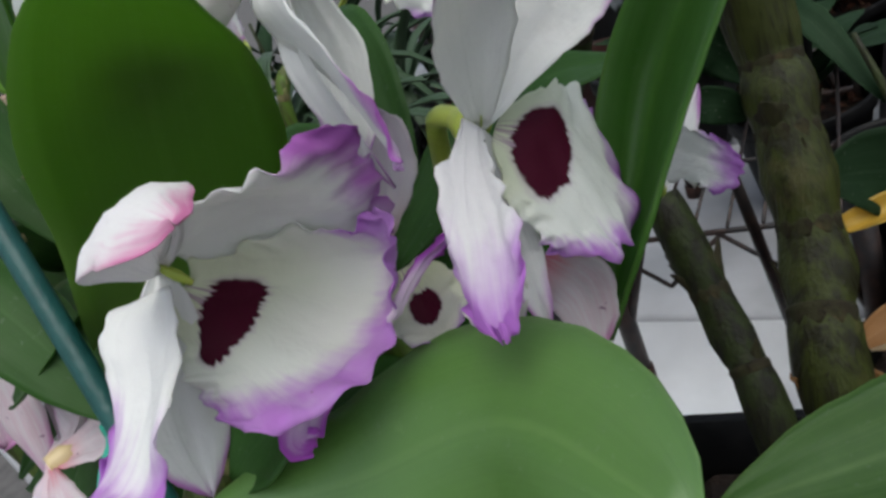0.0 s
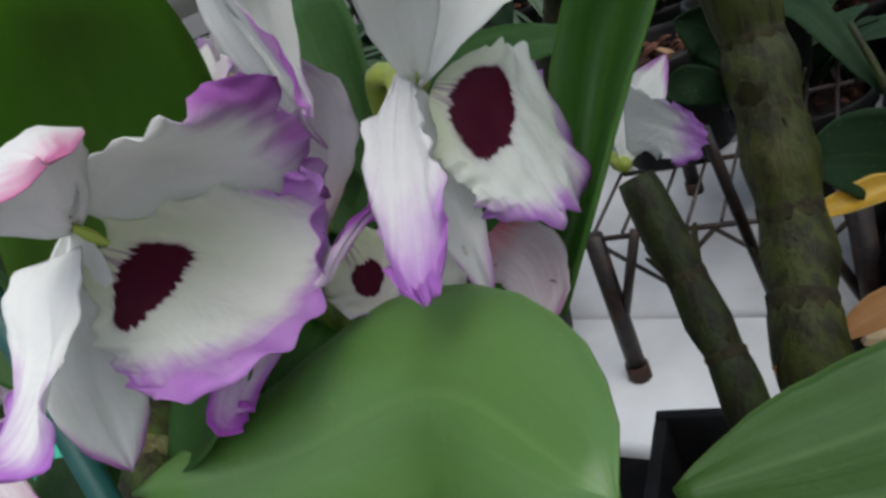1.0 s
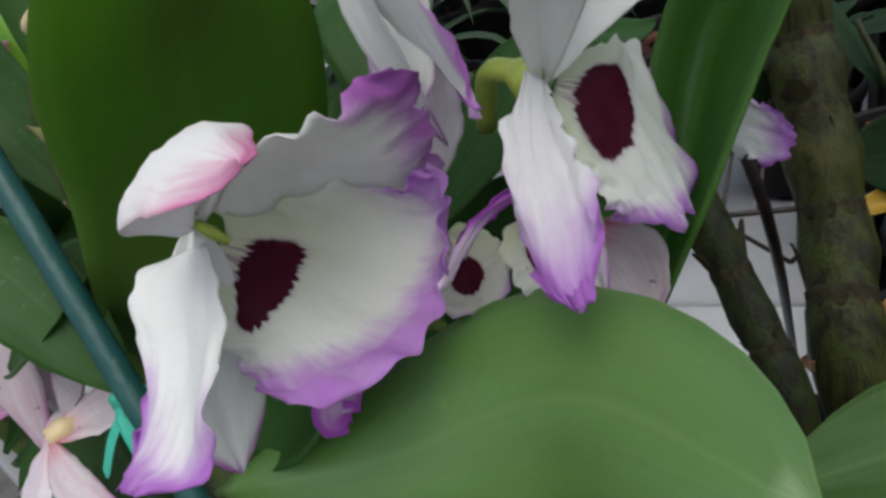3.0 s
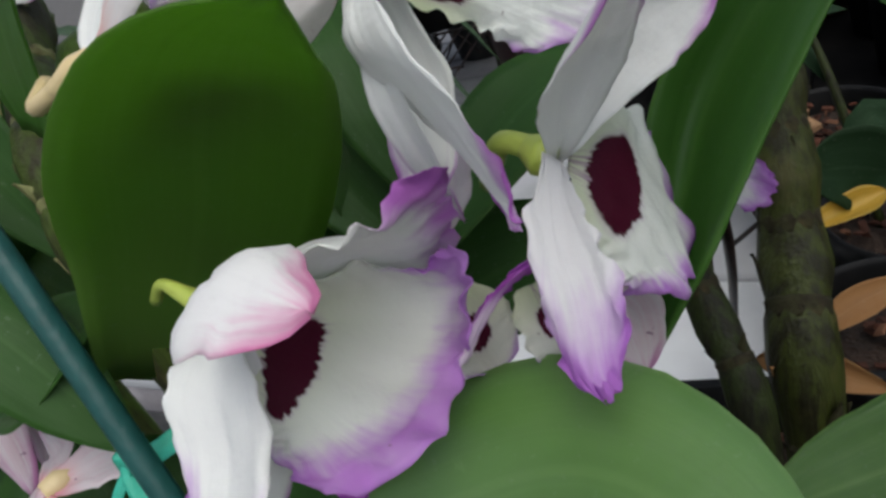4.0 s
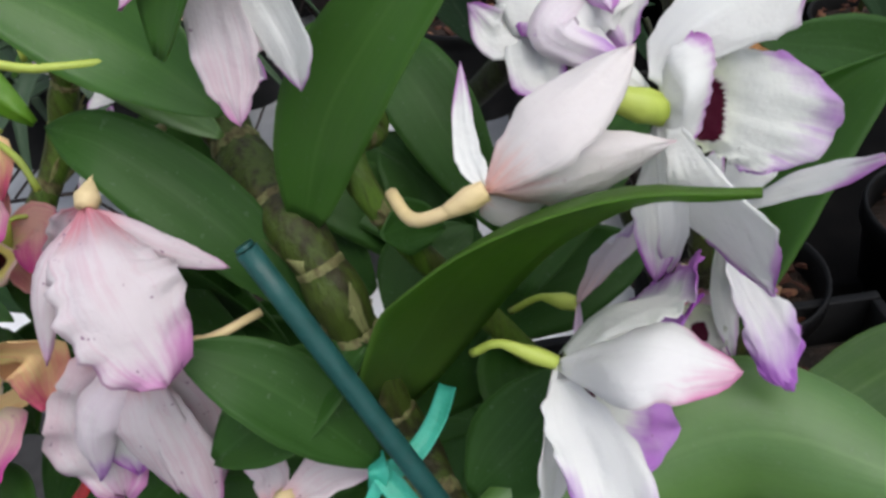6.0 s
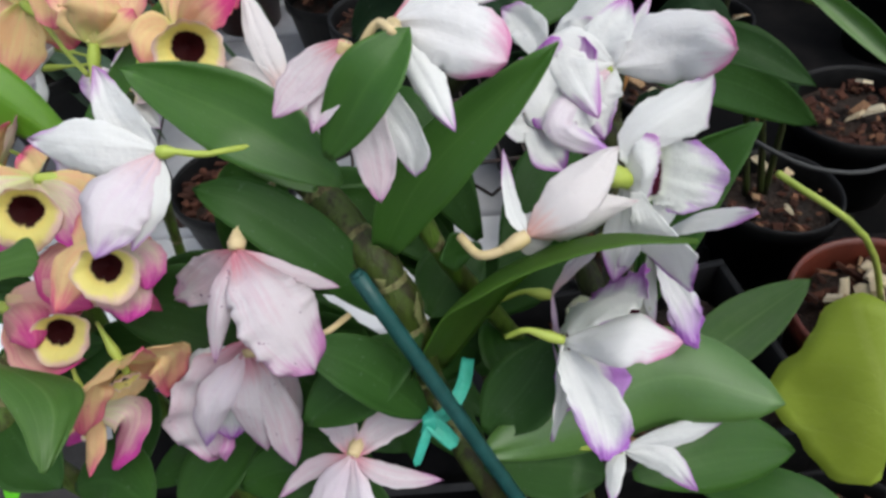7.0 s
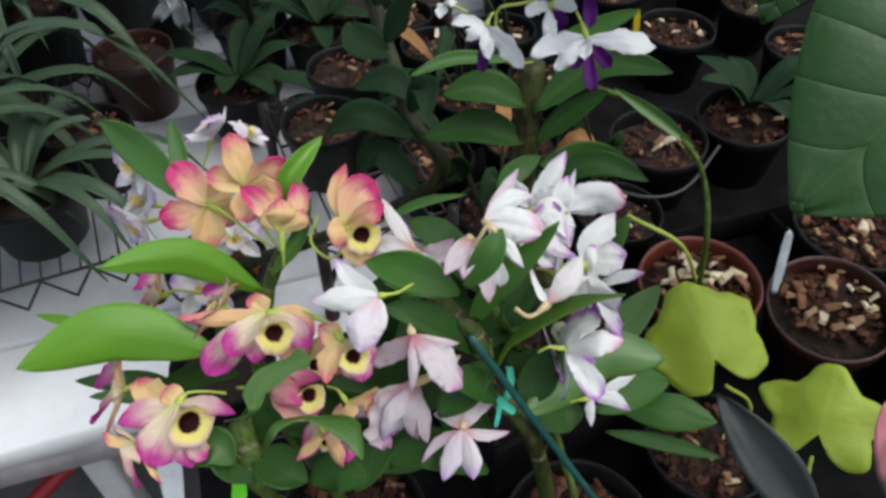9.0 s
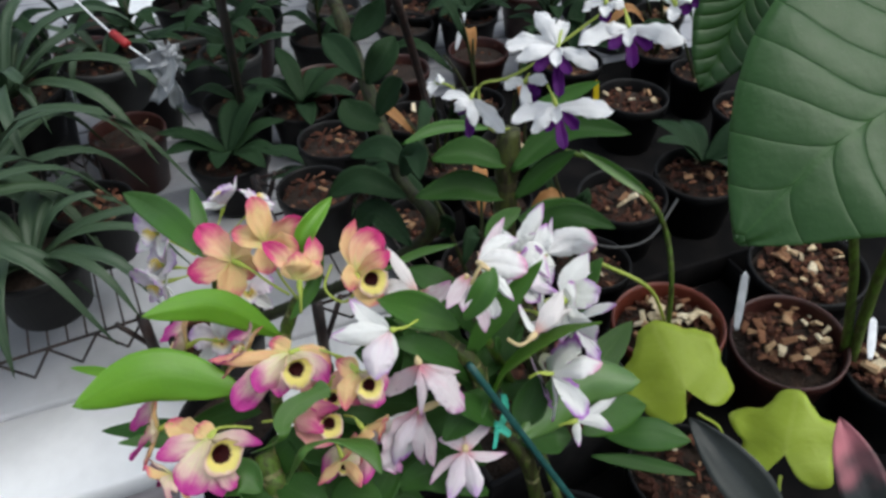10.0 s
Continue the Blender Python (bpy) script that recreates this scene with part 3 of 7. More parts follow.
def chips_data(centre, radius, count, size, seed, lift=0.004):
    """Broken bark: small uneven wedges strewn over a disc."""
    rng = random.Random(seed)
    shapes = []
    for _ in range(count):
        r, a = radius * math.sqrt(rng.random()), rng.random() * 6.283
        where = Vector(centre) + Vector((r * math.cos(a), r * math.sin(a), rng.random() * lift))
        m4 = Matrix.Translation(where) @ Euler((rng.uniform(-0.6, 0.6), rng.uniform(-0.6, 0.6), rng.random() * 6.3)).to_matrix().to_4x4()
        s = size * rng.uniform(0.45, 1.15)
        l, w, h = s, s * rng.uniform(0.35, 0.85), s * rng.uniform(0.10, 0.26)
        low = [(-l * rng.uniform(0.8, 1.1), -w * rng.uniform(0.2, 0.9), -h * rng.uniform(0.3, 1.2)), (l * rng.uniform(0.4, 1), -w * rng.uniform(0.8, 1.1), -h), (l * rng.uniform(0.8, 1.15), w * rng.uniform(0.1, 0.9), -h * rng.uniform(0.3, 1.2)), (-l * rng.uniform(0.3, 0.9), w, -h)]
        top = [(x * rng.uniform(0.5, 1.0), y * rng.uniform(0.45, 1.0), h * rng.uniform(0.4, 1.6)) for x, y, _ in low]
        verts = [m4 @ Vector(p) * 1.0 for p in low + top]
        faces = [(3, 2, 1, 0), (4, 5, 6, 7), (0, 1, 5, 4), (1, 2, 6, 5), (2, 3, 7, 6), (3, 0, 4, 7)]
        shapes.append((verts, faces))
    return joined(*shapes)


CHIP_SHAPES = []
PLACED = []


def loose_chips(pot, centre, radius, count, seed, size=0.0125):
    """Large buff chips on top of a pot's bark, each a piece of its own."""
    rng = random.Random(seed * 7 + 1)
    if not CHIP_SHAPES:
        for k in range(5):
            v, f = chips_data((0, 0, 0), 0.0, 1, 1.0, 300 + k, 0.0)
            CHIP_SHAPES.append(mesh_of("bark_chip", v, f, BUFF, None, False))
    for _ in range(count):
        r, a = radius * math.sqrt(rng.random()), rng.random() * 6.283
        chip = new("bark_chip", CHIP_SHAPES[rng.randrange(5)])
        chip.parent = pot
        where = Vector(centre) + Vector((r * math.cos(a), r * math.sin(a), rng.uniform(0.0, 0.003)))
        chip.matrix_local = Matrix.Translation(where - origin(pot)) @ Euler((rng.uniform(-0.35, 0.35), rng.uniform(-0.35, 0.35), rng.random() * 6.3)).to_matrix().to_4x4() @ Matrix.Scale(size * rng.uniform(0.6, 1.25), 4)


def flower_pot(rim, radius, height, mat, label, fill="bark", seed=1, tilt=(0, 0), chip=0.0075, count=150, group="plant pots", loose=0):
    """A tapered nursery pot with a rolled rim, filled to below the rim."""
    rim = Vector(rim)
    PLACED.append((rim.x, rim.y, radius))
    base = rim - Vector((0, 0, height))
    pot = thing("plant_pot", base, label, "plant pot", group)
    r, rb, t = radius, radius * 0.74, radius * 0.035
    prof = [(0.001, 0), (rb * 0.95, 0), (rb, height * 0.03), (r * 0.94, height * 0.84), (r * 0.995, height * 0.85), (r, height * 0.97),
            (r * 0.985, height), (r * 0.955, height), (r * 0.93, height * 0.96), (r * 0.90, height * 0.80), (rb - t, height * 0.06), (0.001, height * 0.05)]
    v, f = lathe_data(prof, base, 40, tilt)
    piece("pot_wall", v, f, mat, pot, base)
    top = height * 0.80
    v, f = lathe_data([(0.001, top + 0.002), (r * 0.5, top + 0.003), (r * 0.89, top - 0.002)], base, 24, tilt)
    piece("compost", v, f, SOIL, pot, base + Vector((0, 0, top)))
    if fill == "bark":
        v, f = chips_data(base + Vector((0, 0, top + 0.004)), r * 0.83, count, chip, seed, 0.007)
        tagged(piece("bark_layer", v, f, BARK, pot, base + Vector((0, 0, top)), smooth=False), "loose reddish and buff bark chips", kind="stuff")
    if loose:
        loose_chips(pot, base + Vector((0, 0, top + 0.0155)), r * 0.74, loose, seed)
    return pot


def stalk_shape(pts, r0, r1, knob):
    verts, faces = tube_data(pts, [r0] * (len(pts) - 1) + [r1], 8)
    return joined((verts, faces), tube_data([pts[-2], (Vector(pts[-2]) * 0.4 + Vector(pts[-1]) * 0.6), pts[-1]], [r0, knob, knob * 0.8], 8))


def flower(plant, o, stalk, parts, stalk_mat=None, r=0.0009, knob=0.0022, label=""):
    """A flower: its stalk and ovary as the body, each sepal, petal and lip under it.
    parts: (name, material, points, width, face, options)."""
    o = Vector(o)
    verts, faces = stalk_shape([*stalk, o], r, r * 1.4, knob)
    body = piece("flower", verts, faces, stalk_mat or STALK, plant, o, None, True, label)
    for name, mat, pts, width, face, opts in parts:
        free = opts.get("free")
        look_of = dict(ragged=0.16, rough=0.085, nu=14, nv=20, crease=0.022, crimp=0.06, thick=0.00035, lean=0.22 * math.sin(9999.0 * Vector(pts[-1]).x))
        look_of.update({k: v for k, v in opts.items() if k != "free"})
        if mat is GOLD_LIP:
            trumpet(name, body, mat, pts, width, face)
            continue
        blade(name, body, mat, pts if free else [o, *pts], width * (1.0 if name == "lip" else 1.12), face, **look_of)
    return body


def whole_flower(plant, o, facing, up, size, mats, stalk, lip_size=1.0, seed=0, droop=0.0, lip_wide=0.85, label="", stalk_mat=None, wide=0.62, back=0.0, hang=0.0, sepals=0.37):
    """A five-part orchid flower with a lip, turned the way it faces."""
    rng = random.Random(seed)
    o, z = Vector(o), Vector(facing).normalized()
    y = Vector(up)
    y = (y - z * y.dot(z)).normalized()
    x = y.cross(z)
    sepal, petal, lip = mats

    def jit(a):
        return a * rng.uniform(0.9, 1.1)

    b = 0.22 + back
    parts = [
        ("sepal", sepal, [o + (y * jit(0.55) + z * 0.18) * size, o + (y * jit(0.98) + z * jit(b)) * size], size * sepals, z, dict(cup=0.2, peak=0.5)),
        ("sepal", sepal, [o + (x * 0.42 - y * 0.36 + z * 0.1) * size, o + (x * jit(0.72) - y * jit(0.72 + droop) + z * b) * size], size * sepals, z, dict(cup=0.2, peak=0.45)),
        ("sepal", sepal, [o + (-x * 0.42 - y * 0.36 + z * 0.1) * size, o + (-x * jit(0.72) - y * jit(0.72 + droop) + z * b) * size], size * sepals, z, dict(cup=0.2, peak=0.45)),
        ("petal", petal, [o + (x * 0.5 + y * 0.22 + z * 0.22) * size, o + (x * jit(0.95 - hang * 0.4) + y * (jit(0.30) - hang) + z * jit(b + hang * 0.5)) * size], size * wide, z, dict(cup=0.1, peak=0.58, sharp=0.6, ruffle=0.05)),
        ("petal", petal, [o + (-x * 0.5 + y * 0.22 + z * 0.22) * size, o + (-x * jit(0.95 - hang * 0.4) + y * (jit(0.30) - hang) + z * jit(b + hang * 0.5)) * size], size * wide, z, dict(cup=0.1, peak=0.58, sharp=0.6, ruffle=0.05)),
        ("lip", lip, [o + (z * 0.12 - y * 0.02) * size, o + (z * 0.42 * lip_size - y * 0.22) * size, o + (z * 0.62 * lip_size - y * 0.55 * lip_size) * size],
         size * lip_wide * lip_size, y * 0.5 + z, dict(free=True, cup=0.22, roll=0.9, peak=0.5, sharp=0.45, base=0.42, ruffle=0.05, waves=4, rough=0.03)),
    ]
    body = flower(plant, o, stalk, parts, stalk_mat, size * 0.03, size * 0.075, label)
    rod("column", body, STALK, [o, o + (z * 0.22 + y * 0.05) * size], [size * 0.06, size * 0.045], 7)
    return body


def leaf(plant, mat, pts, width, face, opts):
    """A leathery orchid leaf along a spine."""
    return blade("leaf", plant, mat, pts, width, face, nu=10, nv=18, thick=0.0011, **opts)


def cane(plant, pts, radius, joints, mat=None, name="cane"):
    """A jointed pseudobulb: swollen between its nodes, with papery sheaths at them."""
    line = spline(pts, joints * 6)
    shape = [radius * (0.86 + 0.18 * abs(math.sin(math.pi * i / 6)) + 0.07 * noise.noise(Vector((i * 0.7, radius * 900, joints)))) for i in range(joints * 6 + 1)]
    verts, faces = tube_data([tuple(p) for p in line], shape, 10, joints * 6)
    body = piece(name, verts, faces, mat or CANE, plant, pts[0])
    rng = random.Random(int(radius * 1e6) + joints)
    for k in range(1, joints):
        p = line[k * 6]
        t = (line[k * 6 + 1] - line[k * 6 - 1]).normalized()
        skin = SHEATH_DRY if mat in (CANE_DRY, CANE_OLIVE) else SHEATH
        low, high = rng.uniform(0.15, 0.6), rng.uniform(0.1, 0.35)
        v, f = tube_data([p - t * radius * low, p, p + t * radius * high], [radius * 0.90, radius * rng.uniform(0.91, 0.97), radius * 0.88], 10)
        piece("sheath", v, f, skin, body, p)
        for _ in range(rng.randrange(2, 6)):
            out = Vector((rng.uniform(-1, 1), rng.uniform(-1, 1), rng.uniform(-1, 1)))
            out = (out - t * out.dot(t)).normalized()
            b = p + out * radius * 0.8
            blade("bract", body, skin, [b, b + t * radius * rng.uniform(0.7, 2.6) + out * radius * rng.uniform(0.15, 0.6)], radius * rng.uniform(0.6, 1.3), out, cup=-0.3, base=0.7, peak=0.2, sharp=0.9, ruffle=0.08, nu=4, nv=5, thick=0.0003, ragged=0.3)
    return body


# ---- setting: bench, floor ----
ground = tagged(piece("ground", [(-60, -60, -0.82), (60, -60, -0.82), (60, 60, -0.82), (-60, 60, -0.82)], [(0, 1, 2, 3)], GREY_FLOOR, at=(0, 0, -0.82), smooth=False),
                "grey concrete nursery floor", "ground", kind="structure")
BENCH_TURN = radians(-9)
bench = thing("bench", (0, 0.30, -0.03), "white board bench top with a seam between boards", "bench", kind="structure")
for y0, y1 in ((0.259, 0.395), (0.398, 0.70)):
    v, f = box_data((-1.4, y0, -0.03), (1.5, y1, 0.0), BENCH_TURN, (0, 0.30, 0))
    piece("board", v, f, WHITE_BOARD if y0 < 0.3 else DULL_BOARD, bench, (0, y0, -0.03))
v, f = box_data((-1.4, 0.263, -0.07), (1.5, 0.281, -0.031), BENCH_TURN, (0, 0.30, 0))
piece("rail", v, f, FASCIA, bench, (0, 0.3, -0.06))
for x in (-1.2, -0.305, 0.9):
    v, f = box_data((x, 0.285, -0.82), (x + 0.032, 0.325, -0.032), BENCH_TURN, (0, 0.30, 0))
    piece("bench_leg", v, f, DULL_BOARD, bench, (x, 0.33, -0.82))
back_bench = thing("back_bench", (0, 0.72, -0.03), "grey board staging of the back rows", "bench", kind="structure")
for k in range(14):
    v, f = box_data((-1.6, 0.706 + k * 0.084, -0.03), (2.2, 0.782 + k * 0.084, -0.006), BENCH_TURN, (0, 0.30, 0))
    piece("slat", v, f, GREY_BOARD, back_bench, (0, 0.72 + k * 0.084, -0.03))
lower = thing("lower_shelf", (0.3, 0.0, -0.03), "dark slatted staging that carries the pots", "shelf", kind="structure")
for k in range(9):
    v, f = box_data((-0.16, -0.42 + k * 0.078, -0.022), (1.4, min(-0.355 + k * 0.078, 0.255), -0.004), BENCH_TURN, (0, 0.30, 0))
    piece("slat", v, f, TRAY_PLASTIC, lower, (0, -0.4 + k * 0.078, -0.02))

# ---- the white orchid ----
white = thing("white_orchid", (0.085, -0.045, 0.09), "white dendrobium orchid in full flower, violet-tipped petals, tied to a stake", "orchid")
flower_pot((0.085, -0.045, 0.105), 0.06, 0.105, BLACK_PLASTIC, "black plastic pot holding the white orchid", seed=3)

cane(white, [(0.075, -0.02, 0.10), (0.0382, -0.0215, 0.2528), (0.0224, 0.0045, 0.2795), (0.0179, 0.0077, 0.3148), (0.0121, 0.0149, 0.3354), (0.0008, 0.0317, 0.3459), (-0.0075, 0.0469, 0.3601)], 0.0060, 8, CANE_AGED)
cane(white, [(0.095, -0.03, 0.10), (0.085, 0.03, 0.2), (0.029, 0.0162, 0.3391), (0.0294, 0.033, 0.3498), (0.0269, 0.0264, 0.3693)], 0.0032, 6)
cane(white, [(0.125, 0.06, 0.085), (0.122, 0.073, 0.1938), (0.1137, 0.0902, 0.2226), (0.1026, 0.108, 0.2557)], 0.0062, 4, CANE_DRY, "old_cane")

stake = thing("plant_stake", (0.10, -0.06, 0.1), "dark green plastic plant stake beside the orchid cane", "plant stake")
s_top, s_low = Vector((0.005, 0.003, 0.346)), Vector((0.0261, -0.0157, 0.2987))
v, f = tube_data([s_top + (s_low - s_top) * 3.8, s_low, s_top], [0.0024, 0.0024, 0.0024], 12)
piece("shaft", v, f, STAKE, stake, s_low)
rod("cap", stake, STAKE, [s_top - (s_low - s_top) * 0.006, s_top - (s_low - s_top) * 0.02], 0.0020, 12)

tie = thing("plant_tie", (0.0188, -0.008, 0.2839), "teal plastic ribbon tied round stake and cane", "plant tie")
for pts, w in (([(0.0349, 0.0049, 0.2953), (0.0309, -0.0039, 0.2933), (0.0242, -0.011, 0.2913), (0.0183, -0.0124, 0.2907)], 0.0048),
               ([(0.0181, -0.0119, 0.2912), (0.021, -0.0154, 0.2895), (0.0252, -0.0193, 0.2847)], 0.0056),
               ([(0.0186, -0.0129, 0.2903), (0.0154, -0.0165, 0.2865), (0.0114, -0.0203, 0.2796)], 0.003),
               ([(0.0174, -0.0083, 0.2919), (0.0183, -0.0135, 0.2925), (0.0164, -0.0142, 0.286)], 0.0045)):
    blade("ribbon", tie, TIE, pts, w, (-0.0193, -0.5241, 0.8514), cup=0.12, base=0.9, peak=0.5, sharp=0.12, thick=0.0004, rough=0.05, crease=0.05)

# flower over the stake's knot, seen into at first
first = flower(white, (0.0585, -0.0155, 0.3235), [(0.0432, -0.0098, 0.3229), (0.0491, -0.012, 0.327)], [
    ("sepal", ROSE_SEPAL, [(0.0708, -0.0262, 0.3368), (0.0845, -0.032, 0.3358)], 0.0148, (0.05, -0.25, 1), dict(cup=-0.18, peak=0.5, sharp=0.6, lean=0)),
    ("sepal", WHITE_PETAL, [(0.0560, -0.0245, 0.3050), (0.0535, -0.0270, 0.2890)], 0.0125, (0.55, -0.50, 0.66), dict(cup=0.1, peak=0.45)),
], knob=0.0017, label="white orchid flower with maroon throat and violet margin")
sheet("petal", first, ENDED_PETAL, [
    [(0.0575, -0.0165, 0.3205), (0.0585, -0.0175, 0.3210), (0.0600, -0.0175, 0.3212)],
    [(0.0537, -0.0245, 0.3210), (0.0607, -0.0245, 0.3190), (0.0675, -0.0265, 0.3180)],
    [(0.0555, -0.0300, 0.3155), (0.0632, -0.0320, 0.3125), (0.0715, -0.0380, 0.3140)],
    [(0.0575, -0.0385, 0.3095), (0.0630, -0.0405, 0.3080), (0.0690, -0.0425, 0.3060)],
    [(0.0590, -0.0445, 0.3085), (0.0608, -0.0455, 0.3075), (0.0630, -0.0450, 0.3060)]], ruffle=0.0009, rough=0.0011, waves=5.0)
sheet("petal", first, VIOLET_PETAL, [
    [(0.0605, -0.0165, 0.3250), (0.0600, -0.0135, 0.3240), (0.0597, -0.0105, 0.3198)],
    [(0.0715, -0.0172, 0.3325), (0.0700, -0.0055, 0.3245), (0.0678, 0.0030, 0.3120)],
    [(0.0835, -0.0137, 0.3325), (0.0790, -0.0020, 0.3225), (0.0752, 0.0075, 0.3085)],
    [(0.0880, 0.0002, 0.3340), (0.0860, 0.0035, 0.3225), (0.0812, 0.0105, 0.3100)]], ruffle=0.0015, rough=0.0011, waves=7.0, blunt=0.1)
sheet("lip", first, FIRST_LIP, [
    [(0.0578, -0.0170, 0.3195), (0.0580, -0.0162, 0.3192), (0.0584, -0.0150, 0.3190), (0.0588, -0.0138, 0.3192), (0.0592, -0.0128, 0.3196), (0.0597, -0.0124, 0.3206), (0.0601, -0.0122, 0.3222)],
    [(0.0597, -0.0212, 0.3125), (0.0614, -0.0188, 0.3112), (0.0635, -0.0142, 0.3108), (0.0645, -0.0070, 0.3100), (0.0660, -0.0010, 0.3090), (0.0672, 0.0012, 0.3122), (0.0676, -0.0036, 0.3196)],
    [(0.0630, -0.0250, 0.3060), (0.0670, -0.0225, 0.3045), (0.0715, -0.0155, 0.3025), (0.0735, -0.0045, 0.3005), (0.0775, 0.0030, 0.3020), (0.0795, 0.0050, 0.3088), (0.0788, 0.0006, 0.3170)],
    [(0.0673, -0.0272, 0.3006), (0.0737, -0.0264, 0.3005), (0.0812, -0.0165, 0.2995), (0.0815, -0.0045, 0.3005), (0.0862, -0.0040, 0.3070), (0.0876, 0.0010, 0.3130), (0.0862, 0.0030, 0.3185)]],
    heart=0.33, ruffle=0.0017, waves=9.0, rough=0.0010, nu=60, nv=44, blunt=0.10)
# the turned-up violet edge of a petal behind it
sheet("petal", first, RIM_PETAL, [
    [(0.0832, -0.0060, 0.3025), (0.0835, -0.0048, 0.3020), (0.0839, -0.0032, 0.3018)],
    [(0.0843, -0.0020, 0.3053), (0.0851, -0.0005, 0.3046), (0.0859, 0.0012, 0.3043)],
    [(0.0873, 0.0028, 0.3078), (0.0881, 0.0041, 0.3067), (0.0888, 0.0054, 0.3060)],
    [(0.0911, 0.0071, 0.3092), (0.0921, 0.0083, 0.3078), (0.0925, 0.0090, 0.3064)],
    [(0.0944, 0.0098, 0.3085), (0.0943, 0.0103, 0.3071), (0.0940, 0.0108, 0.3059)]], ruffle=0.0008, nu=12, nv=20, blunt=0.1)

# its neighbour towards the right-hand leaf
f2 = Vector((0.0985, 0.0165, 0.3205))
second = flower(white, f2, [(0.0830, 0.0300, 0.3110), (0.0890, 0.0225, 0.3215), (0.0940, 0.0190, 0.3225)], [
    ("petal", WHITE_PETAL, [(0.1060, 0.0080, 0.3380), (0.1144, -0.0072, 0.3520)], 0.0110, (0.55, -0.75, 0.25), dict(cup=0.16, peak=0.5)),
    ("sepal", WHITE_PETAL, [(0.1085, 0.0285, 0.3300), (0.1240, 0.0340, 0.3360)], 0.0115, (0.26, -0.90, 0.25), dict(cup=0.18, peak=0.6, sharp=0.6, ruffle=0.04)),
    ("sepal", WHITE_PETAL, [(0.0990, 0.0120, 0.3040), (0.1014, 0.0067, 0.2875)], 0.0075, (0.3353, -0.8175, 0.4682), dict(cup=0.1)),
], r=0.0019, knob=0.0036)
sheet("petal", second, BLOTCHED_PETAL, [
    [(0.0975, 0.0140, 0.3235), (0.0985, 0.0135, 0.3230), (0.1000, 0.0130, 0.3215)],
    [(0.0965, 0.0035, 0.3185), (0.0990, 0.0040, 0.3165), (0.1040, 0.0035, 0.3165)],
    [(0.0966, -0.0050, 0.3115), (0.1015, -0.0055, 0.3110), (0.1075, -0.0030, 0.3135)],
    [(0.0990, -0.0105, 0.3045), (0.1025, -0.0112, 0.3045), (0.1070, -0.0080, 0.3065)],
    [(0.1020, -0.0138, 0.3025), (0.1043, -0.0140, 0.3028), (0.1060, -0.0115, 0.3012)]], ruffle=0.0019, rough=0.0012, waves=5.0)
sheet("lip", second, SECOND_LIP, [
    [(0.1010, 0.0120, 0.3150), (0.1000, 0.0145, 0.3175), (0.0998, 0.0175, 0.3188), (0.1000, 0.0210, 0.3195), (0.1012, 0.0250, 0.3200)],
    [(0.1022, 0.0085, 0.3110), (0.1048, 0.0135, 0.3112), (0.1060, 0.0190, 0.3132), (0.1064, 0.0255, 0.3165), (0.1065, 0.0325, 0.3190)],
    [(0.1045, 0.0075, 0.3045), (0.1080, 0.0130, 0.3045), (0.1095, 0.0200, 0.3060), (0.1098, 0.0280, 0.3095), (0.1092, 0.0358, 0.3165)],
    [(0.1068, 0.0070, 0.2998), (0.1110, 0.0125, 0.2965), (0.1138, 0.0175, 0.2945), (0.1137, 0.0317, 0.2964), (0.1115, 0.0372, 0.3080)]],
    ruffle=0.0016, rough=0.0009, waves=6.0, nu=44, nv=40, blunt=0.15)

# the flower above, its lip turned to the right
fc = Vector((0.0835, 0.010, 0.3565))
third = flower(white, fc, [(0.0690, 0.0130, 0.3590), (0.0740, 0.0112, 0.3605)], [
    ("sepal", VIOLET_PETAL, [(0.0705, 0.0237, 0.3680), (0.0630, 0.0339, 0.3691)], 0.0062, (-0.2, -0.7, 0.68), dict(cup=-0.3, peak=0.5)),
    ("sepal", WHITE_PETAL, [(0.0836, 0.0022, 0.3400), (0.0852, 0.0080, 0.3175)], 0.0050, (-0.1358, -0.8047, 0.578), dict(cup=0.1, peak=0.6, base=0.5)),
    ("petal", VIOLET_PETAL, [(0.0836, 0.0103, 0.3359), (0.0815, 0.0038, 0.3204)], 0.0100, (0.1914, -0.88, 0.4346), dict(cup=0.1, peak=0.5)),
], r=0.0022, knob=0.0034)
sheet("petal", third, VIOLET_PETAL, [
    [(0.0830, 0.0065, 0.3550), (0.0840, 0.0055, 0.3555), (0.0850, 0.0050, 0.3560)],
    [(0.0818, 0.0010, 0.3490), (0.0860, -0.0012, 0.3490), (0.0905, -0.0040, 0.3505)],
    [(0.0855, 0.0050, 0.3370), (0.0910, -0.0025, 0.3390), (0.0962, -0.0110, 0.3440)],
    [(0.0925, 0.0005, 0.3290), (0.0960, -0.0060, 0.3300), (0.0985, -0.0105, 0.3345)],
    [(0.0972, -0.0085, 0.3270), (0.0986, -0.0102, 0.3272), (0.0995, -0.0108, 0.3285)]], ruffle=0.0008, waves=4.0)
sheet("petal", third, WHITE_PETAL, [
    [(0.0829, 0.0124, 0.3605), (0.0828, 0.0102, 0.3584), (0.0829, 0.0097, 0.3553)],
    [(0.0858, 0.0129, 0.3677), (0.0859, 0.0057, 0.3608), (0.0843, 0.0040, 0.3521)],
    [(0.0932, 0.0149, 0.3688), (0.0912, 0.0081, 0.3613), (0.0893, 0.0056, 0.3528)]], ruffle=0.0005, nu=18, nv=18)
